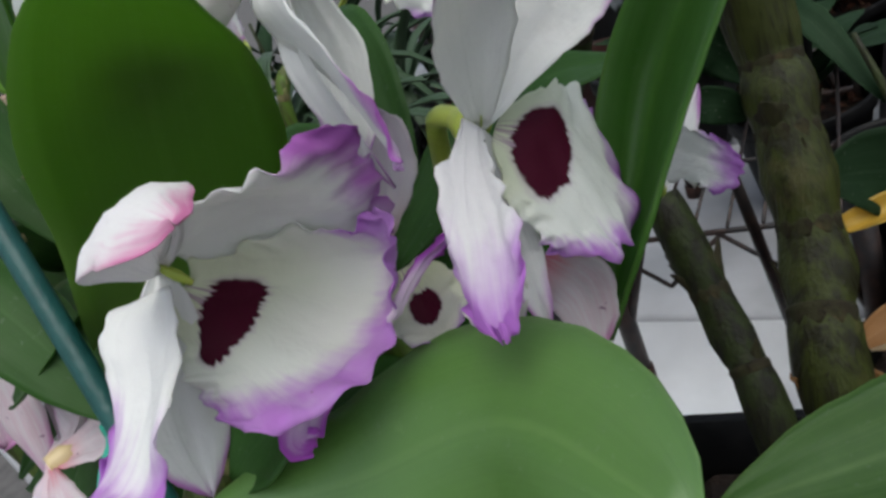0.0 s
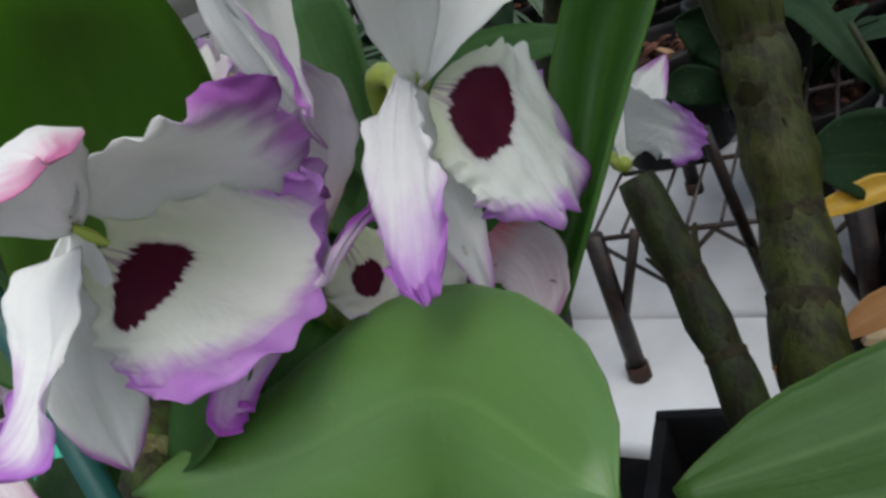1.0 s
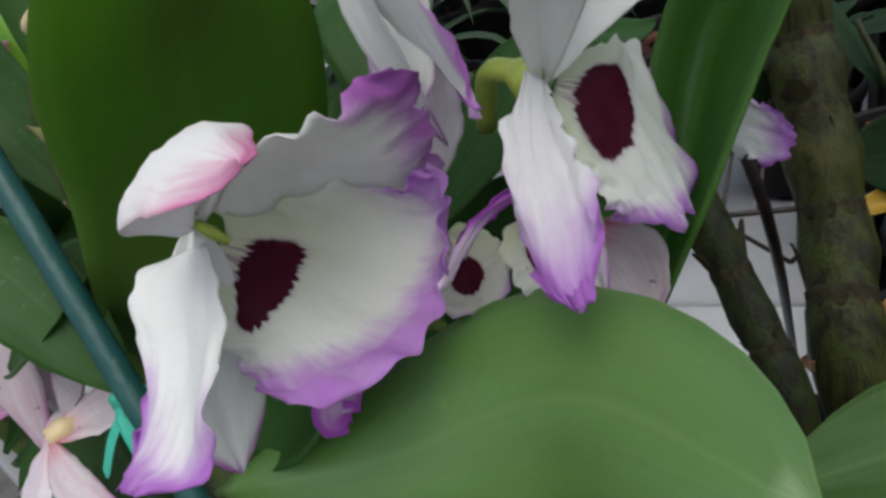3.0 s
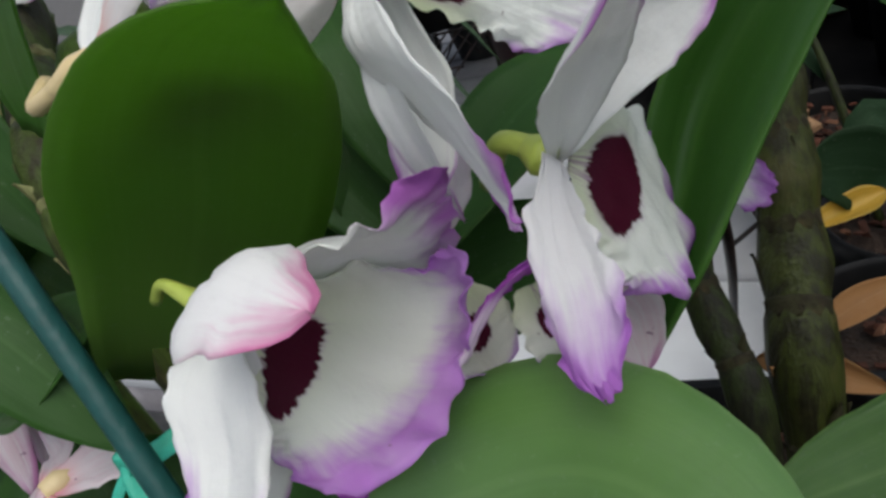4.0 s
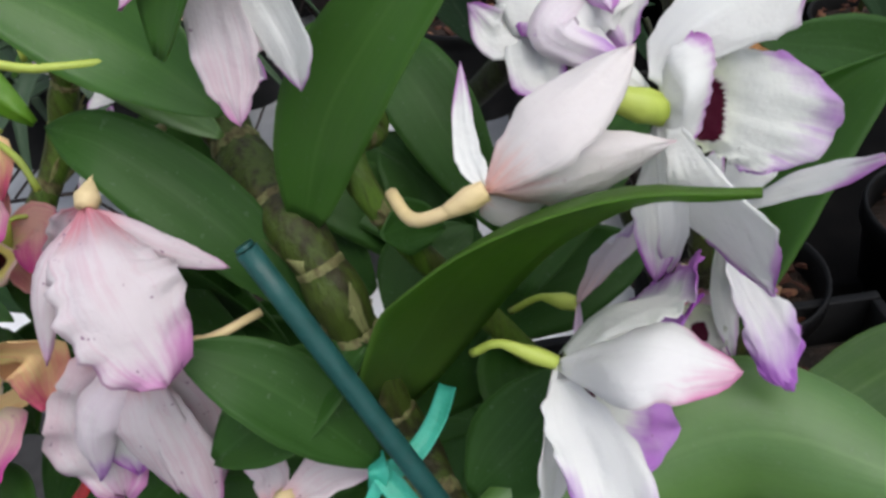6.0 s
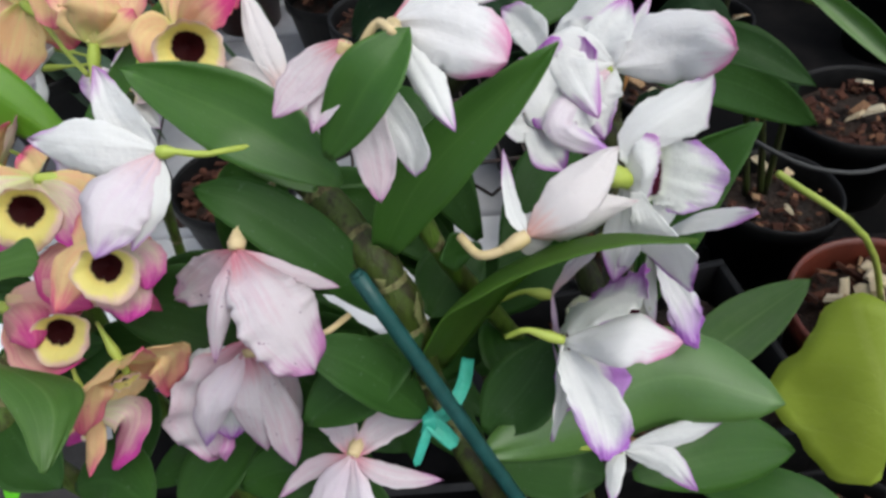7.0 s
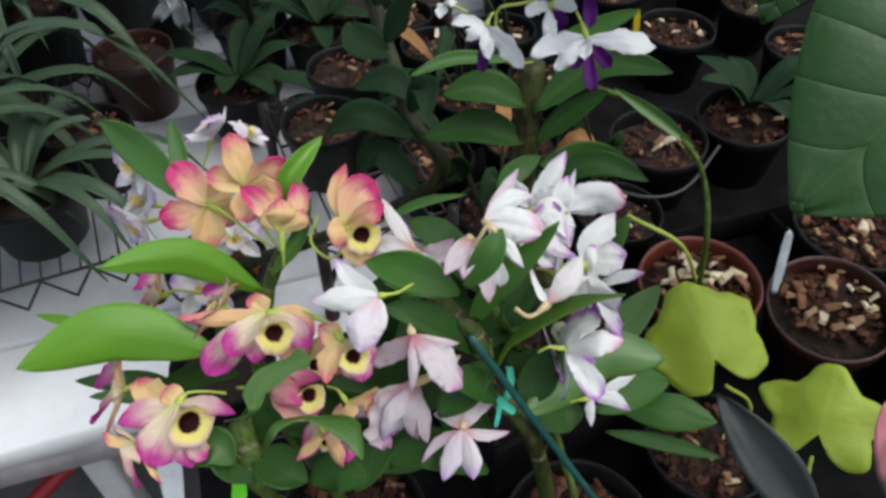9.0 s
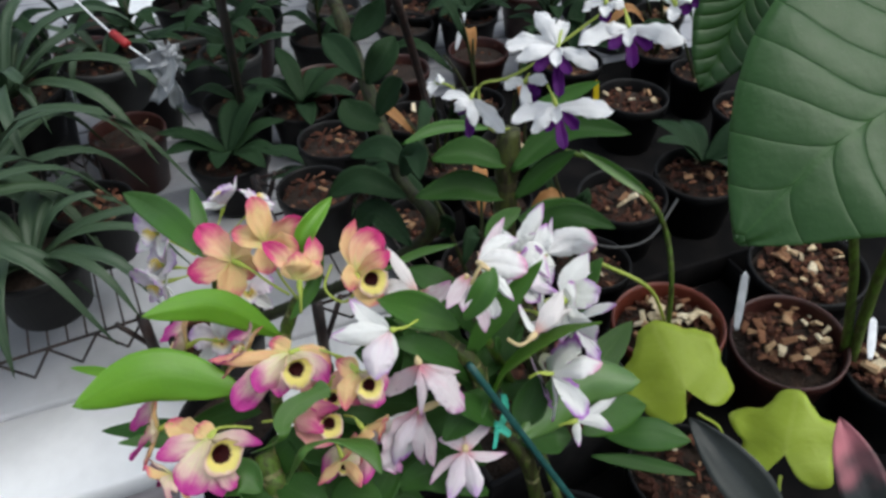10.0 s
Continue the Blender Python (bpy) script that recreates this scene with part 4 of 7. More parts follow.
sheet("lip", third, THIRD_LIP, [
    [(0.0862, 0.0085, 0.3510), (0.0868, 0.0092, 0.3535), (0.0874, 0.0105, 0.3560), (0.0880, 0.0118, 0.3580)],
    [(0.0920, 0.0112, 0.3455), (0.0935, 0.0125, 0.3500), (0.0942, 0.0140, 0.3555), (0.0940, 0.0155, 0.3620)],
    [(0.0968, 0.0105, 0.3420), (0.1000, 0.0118, 0.3465), (0.1020, 0.0140, 0.3530), (0.1010, 0.0170, 0.3615)],
    [(0.1012, 0.0080, 0.3384), (0.1095, 0.0085, 0.3412), (0.1165, 0.0112, 0.3478), (0.1130, 0.0165, 0.3585)]],
    heart=0.42, ruffle=0.0011, rough=0.0009, waves=3.0, nu=44, nv=36, blunt=0.15)

sheet("petal", third, WHITE_PETAL, [
    [(0.0814, 0.0124, 0.3622), (0.0825, 0.0116, 0.3611), (0.0835, 0.0109, 0.3601)],
    [(0.0828, 0.0193, 0.3661), (0.0859, 0.0142, 0.3662), (0.0902, 0.0126, 0.3630)],
    [(0.0888, 0.0230, 0.3712), (0.0932, 0.0157, 0.3703), (0.0986, 0.0131, 0.3644)],
    [(0.0968, 0.0244, 0.3735), (0.1022, 0.0176, 0.3725), (0.1069, 0.0147, 0.3658)],
    [(0.1068, 0.0250, 0.3750), (0.1090, 0.0216, 0.3742), (0.1103, 0.0197, 0.3693)],
    [(0.1105, 0.0253, 0.3767), (0.1113, 0.0246, 0.3766), (0.1117, 0.0237, 0.3757)]], ruffle=0.0007, nu=24, nv=28, blunt=0.05)

# closed flower on the hooked buff stalk
flower(white, (0.0505, -0.0031, 0.3555), [(0.0338, 0.0040, 0.3528), (0.0372, -0.0030, 0.3518), (0.0431, -0.0046, 0.3534)], [
    ("sepal", CLOSED_PETAL, [(0.0639, -0.0025, 0.3561), (0.0747, 0.0010, 0.3550), (0.0835, 0.0025, 0.3552)], 0.0125, (0.0205, -0.8458, 0.533), dict(cup=-0.42, peak=0.4, sharp=1.1)),
    ("petal", CLOSED_PETAL, [(0.0624, -0.0022, 0.3660), (0.0775, 0.0068, 0.3719)], 0.0128, (-0.2364, -0.7331, 0.6377), dict(cup=-0.15, peak=0.5)),
    ("petal", WHITE_PETAL, [(0.0483, 0.0044, 0.3599), (0.0495, 0.0182, 0.3683)], 0.0042, (-0.2198, -0.7396, 0.6362), dict(cup=0.1, peak=0.35)),
    ("sepal", CLOSED_PETAL, [(0.0552, 0.0010, 0.3510), (0.0660, 0.0065, 0.3495)], 0.0110, (0.0662, -0.8134, 0.578), dict(cup=-0.3, peak=0.5)),
], STALK_BUFF, r=0.0013, knob=0.0024, label="half-closed white orchid flower with pleated pink-veined petals")

# flower on the upper hooked stalk
fi = Vector((0.0243, 0.0268, 0.4046))
flower(white, fi, [(0.0091, 0.0152, 0.3954), (0.016, 0.0164, 0.4064), (0.0202, 0.017, 0.4106), (0.0228, 0.0129, 0.4098)], [
    ("sepal", WHITE_PETAL, [(0.0286, 0.0102, 0.3992), (0.0329, -0.0004, 0.3908)], 0.0075, (-0.2706, -0.6708, 0.6905), dict(cup=-0.25)),
    ("petal", ROSE_SEPAL, [(0.0353, 0.0167, 0.4068), (0.0472, 0.0072, 0.4016)], 0.0170, (-0.2939, -0.6898, 0.6616), dict(cup=-0.2, peak=0.6, sharp=0.45, ruffle=0.05)),
    ("sepal", FADED_PETAL, [(0.0394, 0.0357, 0.4085), (0.0547, 0.0443, 0.415)], 0.0070, (-0.2982, -0.7252, 0.6206), dict(cup=0.15)),
    ("petal", WHITE_PETAL, [(0.0416, 0.03, 0.4095), (0.0554, 0.0295, 0.4074)], 0.0095, (-0.318, -0.7121, 0.626), dict(cup=-0.15, ruffle=0.06)),
], STALK_BUFF, r=0.0011)

# small faded flower below it
flower(white, (0.0126, 0.0204, 0.4052), [(0.0043, 0.0204, 0.3892), (0.01, 0.0197, 0.3997)], [
    ("petal", FADED_PETAL, [(0.0022, 0.0153, 0.4005), (-0.0069, 0.0113, 0.3944)], 0.0095, (-0.1748, -0.6923, 0.7001), dict(cup=0.1)),
    ("petal", FADED_PETAL, [(0.0065, 0.0123, 0.3989), (0.0011, 0.0063, 0.392)], 0.0080, (-0.1859, -0.6889, 0.7006), dict(cup=-0.1)),
    ("petal", FADED_PETAL, [(0.0145, 0.0063, 0.3845), (0.0139, 0.0006, 0.3728)], 0.0095, (-0.0492, -0.8146, 0.5779), dict(cup=0.12, ruffle=0.05)),
    ("petal", WHITE_PETAL, [(0.0229, 0.0081, 0.3848), (0.0237, 0.006, 0.3743)], 0.0080, (-0.0946, -0.8075, 0.5822), dict(cup=0.12)),
], STALK_BUFF, r=0.0009)

# upper right group
fk = Vector((0.0873, 0.0377, 0.3754))
flower(white, fk, [(0.0844, 0.0408, 0.3499), (0.0844, 0.0397, 0.3682)], [
    ("sepal", ROSE_SEPAL, [(0.1026, 0.0324, 0.3831), (0.1123, 0.0181, 0.3876)], 0.0190, (-0.4531, -0.6247, 0.636), dict(cup=-0.2, sharp=0.6)),
    ("petal", WHITE_PETAL, [(0.1017, 0.0404, 0.3818), (0.1178, 0.0417, 0.3819)], 0.0069, (-0.4512, -0.642, 0.6198), dict(cup=-0.1)),
    ("petal", VIOLET_PETAL, [(0.08, 0.0312, 0.3703), (0.0796, 0.0205, 0.3633)], 0.0138, (-0.3864, -0.6317, 0.6721), dict(cup=0.1, ruffle=0.08)),
    ("petal", VIOLET_PETAL, [(0.0688, 0.0323, 0.3745), (0.0783, 0.0403, 0.3843)], 0.0218, (-0.2975, -0.7977, 0.5246), dict(cup=0.1, ruffle=0.09, sharp=0.45, base=0.3, crimp=0.12)),
    ("petal", LILAC_PETAL, [(0.066, 0.0209, 0.3712), (0.0779, 0.011, 0.366)], 0.0086, (-0.3048, -0.7649, 0.5675), dict(cup=-0.2, ruffle=0.05)),
    ("sepal", WHITE_PETAL, [(0.0876, 0.044, 0.3809), (0.0964, 0.0521, 0.3878)], 0.0126, (-0.3727, -0.8062, 0.4596), dict(cup=0.1)),
    ("petal", WHITE_PETAL, [(0.0737, 0.0361, 0.3821), (0.0767, 0.0197, 0.3717)], 0.0138, (-0.314, -0.8037, 0.5054), dict(cup=-0.2, ruffle=0.08)),
    ("lip", VIOLET_PETAL, [(0.081, 0.0348, 0.3766), (0.07, 0.0272, 0.3721), (0.0638, 0.0213, 0.368)], 0.0196, (-0.366, -0.6415, 0.6742), dict(free=True, cup=-0.25, sharp=0.4, base=0.4, ruffle=0.06)),
], knob=0.0026)
flower(white, (0.0732, 0.054, 0.3697), [(0.0656, 0.0557, 0.3499), (0.0704, 0.0559, 0.3623)], [
    ("sepal", WHITE_PETAL, [(0.0881, 0.059, 0.381), (0.1063, 0.0696, 0.39)], 0.0121, (-0.3969, -0.6865, 0.6093), dict(cup=-0.12, sharp=0.65)),
    ("petal", WHITE_PETAL, [(0.0805, 0.0506, 0.3768), (0.0914, 0.0517, 0.3808)], 0.0126, (-0.3842, -0.6717, 0.6334), dict(cup=0.1, ruffle=0.06)),
    ("petal", WHITE_PETAL, [(0.0695, 0.0657, 0.3764), (0.0636, 0.0716, 0.38)], 0.0109, (-0.3406, -0.7076, 0.6191), dict(cup=0.1, ruffle=0.06)),
    ("petal", VIOLET_PETAL, [(0.0639, 0.0232, 0.3645), (0.0663, 0.0149, 0.3594)], 0.0115, (-0.2754, -0.7706, 0.5747), dict(cup=0.1)),
    ("petal", VIOLET_PETAL, [(0.0592, 0.0293, 0.3671), (0.0524, 0.0348, 0.3714)], 0.0092, (-0.2569, -0.7901, 0.5565), dict(cup=0.1)),
    ("lip", LILAC_LIP, [(0.0699, 0.05, 0.3706), (0.0743, 0.0415, 0.3698), (0.0757, 0.0319, 0.3643)], 0.0184, (-0.3694, -0.6513, 0.6628), dict(free=True, cup=-0.15, sharp=0.4, base=0.4, ruffle=0.08, crimp=0.12)),
    ("petal", WHITE_PETAL, [(0.0895, 0.0454, 0.3719), (0.1072, 0.0591, 0.3836)], 0.0075, (-0.419, -0.6595, 0.6241), dict(cup=-0.15)),
], knob=0.0022)

# faded hanging flowers over the dark leaves
def faded(o, stalk, parts):
    flower(white, o, stalk, parts, STALK_BUFF, r=0.0010, knob=0.0026, label="fading white orchid flower flushed dull pink")


faded((-0.0251, 0.0124, 0.3547), [(-0.014, 0.0342, 0.3571), (-0.0203, 0.0248, 0.358), (-0.0244, 0.0175, 0.3571)], [
    ("sepal", FADED_PETAL, [(-0.0127, 0.0063, 0.3478), (-0.0003, 0.0047, 0.341)], 0.0055, (0.094, -0.7197, 0.6879), dict(cup=-0.2)),
    ("petal", FADED_PETAL, [(-0.0184, -0.006, 0.3516), (-0.0105, -0.0165, 0.334)], 0.0195, (0.1266, -0.6776, 0.7244), dict(cup=-0.18, peak=0.6, sharp=0.4, ruffle=0.06, crimp=0.14, waves=7, nv=28)),
    ("sepal", FADED_PETAL, [(-0.0304, -0.002, 0.3507), (-0.036, -0.0083, 0.3349)], 0.0060, (0.1919, -0.6854, 0.7024), dict(cup=-0.25)),
    ("petal", FADED_PETAL, [(-0.0367, 0.0161, 0.3422), (-0.0497, 0.0243, 0.3282)], 0.0120, (0.2105, -0.7066, 0.6756), dict(cup=0.1, ruffle=0.05)),
])
faded((-0.0313, 0.0063, 0.3195), [(0.0005, 0.0068, 0.3261), (-0.0101, 0.0008, 0.3264)], [
    ("sepal", VIOLET_PETAL, [(-0.0472, 0.0085, 0.3099), (-0.066, 0.0172, 0.2955)], 0.0125, (0.2432, -0.6165, 0.7488), dict(cup=-0.1)),
    ("sepal", LILAC_PETAL, [(-0.0443, -0.0011, 0.3064), (-0.0522, -0.001, 0.2851)], 0.0110, (0.2358, -0.5849, 0.7761), dict(cup=-0.25)),
    ("petal", FADED_PETAL, [(-0.0323, -0.002, 0.3032), (-0.0342, -0.0038, 0.2795)], 0.0140, (0.1754, -0.5819, 0.7941), dict(cup=-0.15)),
    ("petal", FADED_PETAL, [(-0.0266, -0.0021, 0.2983), (-0.0269, -0.0069, 0.272)], 0.0105, (0.144, -0.5612, 0.815), dict(cup=-0.15, peak=0.7)),
    ("petal", VIOLET_PETAL, [(-0.0407, 0.0027, 0.2994), (-0.0454, 0.0022, 0.2809)], 0.0130, (0.2093, -0.5839, 0.7844), dict(cup=0.1)),
])
faded((-0.0287, 0.0051, 0.3254), [(-0.0257, 0.0095, 0.3219), (-0.0269, 0.0069, 0.324)], [
    ("petal", FADED_PETAL, [(-0.0463, 0.0066, 0.3001), (-0.0505, -0.0001, 0.2757)], 0.0215, (0.6198, -0.5123, 0.5945), dict(cup=-0.12, peak=0.6, sharp=0.45, ruffle=0.09, crimp=0.12, nv=26)),
    ("petal", FADED_PETAL, [(-0.0244, 0.0083, 0.2948), (-0.0304, 0.0003, 0.2677)], 0.0108, (0.5437, -0.5404, 0.6422), dict(cup=-0.12, peak=0.6)),
])
faded((-0.0074, -0.0144, 0.2837), [(0.0015, 0.0008, 0.2833), (-0.0032, -0.0067, 0.2835)], [
    ("petal", FADED_PETAL, [(-0.0099, -0.004, 0.2851), (-0.0193, 0.0006, 0.2882)], 0.0090, (0.0679, -0.5398, 0.839), dict(cup=0.1)),
    ("petal", FADED_PETAL, [(0.0041, -0.0071, 0.2844), (0.0173, -0.0076, 0.286)], 0.0090, (0.0094, -0.5305, 0.8476), dict(cup=0.1)),
    ("sepal", FADED_PETAL, [(0.003, -0.0221, 0.2805), (0.0189, -0.0254, 0.2769)], 0.0065, (0.013, -0.4804, 0.8769), dict(cup=-0.2)),
    ("petal", LILAC_PETAL, [(-0.017, -0.0205, 0.2743), (-0.0274, -0.0281, 0.2613)], 0.0120, (-0.2793, -0.4299, 0.8586), dict(cup=-0.2, peak=0.6)),
    ("petal", LILAC_PETAL, [(-0.0091, -0.0264, 0.2728), (-0.0115, -0.0359, 0.2623)], 0.0125, (-0.2939, -0.4139, 0.8616), dict(cup=-0.2, peak=0.6)),
    ("sepal", FADED_PETAL, [(-0.0223, -0.0109, 0.2748), (-0.0343, -0.0136, 0.2658)], 0.0060, (-0.2621, -0.4403, 0.8588), dict(cup=-0.2)),
])

# white flower on a curled buff stalk behind the glossy leaf
flower(white, (-0.0042, 0.0504, 0.3725), [(0.0003, 0.0546, 0.3583), (0.0004, 0.0518, 0.3695)], [
    ("sepal", CLOSED_PETAL, [(-0.0095, 0.0616, 0.3865), (-0.0121, 0.0762, 0.3962)], 0.0080, (-0.1132, -0.7578, 0.6426), dict(cup=-0.15)),
    ("petal", CLOSED_PETAL, [(-0.0168, 0.0575, 0.3781), (-0.0251, 0.0659, 0.3751)], 0.0100, (-0.0892, -0.7374, 0.6696), dict(cup=0.1)),
    ("petal", FADED_PETAL, [(0.0052, 0.0468, 0.3691), (0.0181, 0.0473, 0.3759)], 0.0125, (-0.1655, -0.7008, 0.6939), dict(cup=0.1)),
    ("petal", WHITE_PETAL, [(0.0006, 0.0452, 0.3637), (0.0088, 0.0397, 0.361)], 0.0110, (-0.1449, -0.6897, 0.7095), dict(cup=0.1)),
], STALK_BUFF, r=0.0011)

# flower that leans over the yellow orchid
flower(white, (-0.0378, 0.0245, 0.381), [(-0.0148, 0.0291, 0.3749), (-0.0269, 0.0243, 0.3783), (-0.0333, 0.0233, 0.3811)], [
    ("sepal", WHITE_PETAL, [(-0.0555, 0.0276, 0.3844), (-0.0702, 0.0366, 0.3828)], 0.0125, (0.0409, -0.7021, 0.7109), dict(cup=-0.2)),
    ("petal", WHITE_PETAL, [(-0.0458, 0.0325, 0.3859), (-0.0514, 0.0489, 0.3936)], 0.0105, (0.0047, -0.7182, 0.6958), dict(cup=0.1, ruffle=0.04)),
    ("petal", LILAC_PETAL, [(-0.05, 0.0134, 0.3759), (-0.0567, 0.007, 0.3655)], 0.0170, (0.0183, -0.6579, 0.7529), dict(cup=-0.18, peak=0.5, ruffle=0.03)),
    ("sepal", WHITE_PETAL, [(-0.0415, 0.0149, 0.3741), (-0.0487, 0.0088, 0.3639)], 0.0075, (-0.0053, -0.6591, 0.752), dict(cup=-0.2)),
], knob=0.0020)

# flower below the big leaves
flower(white, (0.0801, -0.0248, 0.2687), [(0.0617, -0.0176, 0.2643), (0.0717, -0.0217, 0.2676)], [
    ("sepal", WHITE_PETAL, [(0.0976, -0.0269, 0.2753), (0.1149, -0.0265, 0.2786)], 0.0070, (-0.3574, -0.4279, 0.8302), dict(cup=-0.2)),
    ("petal", VIOLET_PETAL, [(0.0908, -0.0312, 0.2698), (0.1003, -0.0411, 0.2614)], 0.0095, (-0.335, -0.4045, 0.851), dict(cup=-0.2)),
    ("sepal", WHITE_PETAL, [(0.0749, -0.031, 0.2673), (0.072, -0.0382, 0.2596)], 0.0060, (-0.2759, -0.4126, 0.8681), dict(cup=-0.2)),
])

# waxy columns in the open throats
for body_at, tip in (((0.0585, -0.0155, 0.3235), (0.0606, -0.0139, 0.3193)), (tuple(fc), (0.0882, 0.0103, 0.355))):
    rod("column", white, STALK, [body_at, (Vector(body_at) + Vector(tip)) / 2, tip], [0.0006, 0.0009, 0.0005], 8, label="yellow-green flower column")

# flowers deep in the plant, seen between the first two; their lips are painted shaded
fd = Vector((0.068, 0.02, 0.300))
flower(white, fd, [fd + Vector((-0.016, 0.01, -0.01)), fd + Vector((-0.008, 0.004, 0.0))], [
    ("petal", LILAC_PETAL, [(0.0785, 0.0200, 0.3200), (0.0815, 0.0110, 0.3320)], 0.0105, (0.30, -0.90, 0.25), dict(cup=0.1, ruffle=0.06)),
    ("petal", RIM_PETAL, [(0.0622, -0.0115, 0.2888), (0.0635, -0.0129, 0.2848)], 0.0070, (0.6267, -0.5994, 0.498), dict(cup=0.1, ruffle=0.11, crimp=0.14, waves=6)),
    ("petal", FADED_PETAL, [(0.0960, 0.0260, 0.2900), (0.1030, 0.0215, 0.2840), (0.1045, 0.0165, 0.2755)], 0.0115, (0.40, -0.85, 0.30), dict(free=True, cup=0.15, base=0.4)),
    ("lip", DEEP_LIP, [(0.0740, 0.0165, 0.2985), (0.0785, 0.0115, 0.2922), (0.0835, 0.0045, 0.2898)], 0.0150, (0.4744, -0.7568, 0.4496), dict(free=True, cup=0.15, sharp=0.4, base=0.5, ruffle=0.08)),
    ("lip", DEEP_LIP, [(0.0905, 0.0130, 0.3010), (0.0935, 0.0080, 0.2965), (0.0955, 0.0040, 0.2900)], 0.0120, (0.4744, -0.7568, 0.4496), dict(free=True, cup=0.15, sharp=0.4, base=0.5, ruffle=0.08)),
])
fh = Vector((0.1120, 0.0640, 0.2800))
fourth = flower(white, fh, [fh + Vector((-0.008, 0.016, -0.004)), fh + Vector((-0.004, 0.007, 0.0))], [
    ("sepal", WHITE_PETAL, [(0.1165, 0.0720, 0.2890), (0.1230, 0.0800, 0.2960)], 0.0090, (0.0791, -0.9505, 0.3006), dict(cup=0.1)),
])
sheet("petal", fourth, ENDED_PETAL, [
    [(0.1171, 0.0616, 0.2984), (0.1154, 0.0611, 0.2917), (0.1145, 0.0584, 0.2855)],
    [(0.1239, 0.0574, 0.2945), (0.1236, 0.0556, 0.2900), (0.1217, 0.0532, 0.2849)],
    [(0.1291, 0.0563, 0.2920), (0.1303, 0.0532, 0.2867), (0.1274, 0.0504, 0.2816)]], ruffle=0.0011, nu=18, nv=20)

# the large leaf that arches in front of the cane, back light in its colour
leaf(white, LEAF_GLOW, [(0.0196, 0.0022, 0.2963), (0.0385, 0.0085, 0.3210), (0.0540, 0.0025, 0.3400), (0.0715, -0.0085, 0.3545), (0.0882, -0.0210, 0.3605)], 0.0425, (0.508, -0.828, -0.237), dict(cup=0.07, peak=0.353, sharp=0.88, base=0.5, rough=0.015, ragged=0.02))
# upright blade from the upper node
leaf(white, LEAF, [(0.0137, 0.0153, 0.3418), (0.0276, 0.0128, 0.3691), (0.060, 0.010, 0.403)], 0.0185, Vector((0.3722, -0.8449, 0.3842)) + Vector((-0.2845, -0.6176, 0.7333)), dict(cup=0.12, peak=0.5, base=0.4))
leaf(white, LEAF, [(0.0056, 0.017, 0.3672), (-0.0157, 0.0321, 0.3803), (-0.0406, 0.0318, 0.4011)], 0.0230, (-0.0982, -0.6965, 0.7108), dict(cup=0.14, peak=0.5, fold=0.05))
leaf(white, LEAF, [(0.0033, 0.0077, 0.383), (0.0155, 0.007, 0.4022), (0.0266, 0.013, 0.4106)], 0.0155, (-0.2304, -0.674, 0.7018), dict(cup=0.15, fold=0.06))
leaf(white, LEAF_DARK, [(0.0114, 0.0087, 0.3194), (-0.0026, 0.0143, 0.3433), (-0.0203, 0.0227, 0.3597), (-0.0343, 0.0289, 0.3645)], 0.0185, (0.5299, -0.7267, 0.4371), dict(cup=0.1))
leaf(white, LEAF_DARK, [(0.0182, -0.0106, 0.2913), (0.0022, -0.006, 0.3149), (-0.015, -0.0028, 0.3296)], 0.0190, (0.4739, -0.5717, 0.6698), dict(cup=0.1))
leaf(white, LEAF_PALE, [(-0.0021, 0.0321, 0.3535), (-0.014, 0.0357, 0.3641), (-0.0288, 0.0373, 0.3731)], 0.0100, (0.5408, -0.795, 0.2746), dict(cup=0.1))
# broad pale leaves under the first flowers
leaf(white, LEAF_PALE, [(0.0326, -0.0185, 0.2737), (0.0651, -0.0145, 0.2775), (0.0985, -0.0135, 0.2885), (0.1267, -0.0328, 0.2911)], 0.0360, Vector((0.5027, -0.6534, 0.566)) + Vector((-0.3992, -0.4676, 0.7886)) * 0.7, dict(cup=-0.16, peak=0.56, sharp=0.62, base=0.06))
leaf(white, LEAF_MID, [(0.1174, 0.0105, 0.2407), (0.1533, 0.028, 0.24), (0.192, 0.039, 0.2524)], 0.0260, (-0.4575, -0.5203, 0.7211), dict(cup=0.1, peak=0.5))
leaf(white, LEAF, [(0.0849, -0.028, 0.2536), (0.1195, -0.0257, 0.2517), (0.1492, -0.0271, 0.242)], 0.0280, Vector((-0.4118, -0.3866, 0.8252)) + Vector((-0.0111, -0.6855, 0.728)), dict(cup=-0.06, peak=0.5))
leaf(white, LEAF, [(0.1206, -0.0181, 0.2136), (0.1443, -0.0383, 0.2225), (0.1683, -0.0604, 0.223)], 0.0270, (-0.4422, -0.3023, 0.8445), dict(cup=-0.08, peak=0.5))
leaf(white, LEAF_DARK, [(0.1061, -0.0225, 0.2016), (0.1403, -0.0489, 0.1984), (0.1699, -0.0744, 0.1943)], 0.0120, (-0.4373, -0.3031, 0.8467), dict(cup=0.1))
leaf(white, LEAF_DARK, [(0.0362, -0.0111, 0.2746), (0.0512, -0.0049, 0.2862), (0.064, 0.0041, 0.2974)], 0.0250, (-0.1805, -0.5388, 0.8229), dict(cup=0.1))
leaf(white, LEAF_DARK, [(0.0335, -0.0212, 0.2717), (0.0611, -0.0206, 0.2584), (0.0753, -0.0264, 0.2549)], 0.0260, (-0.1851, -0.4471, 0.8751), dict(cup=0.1))
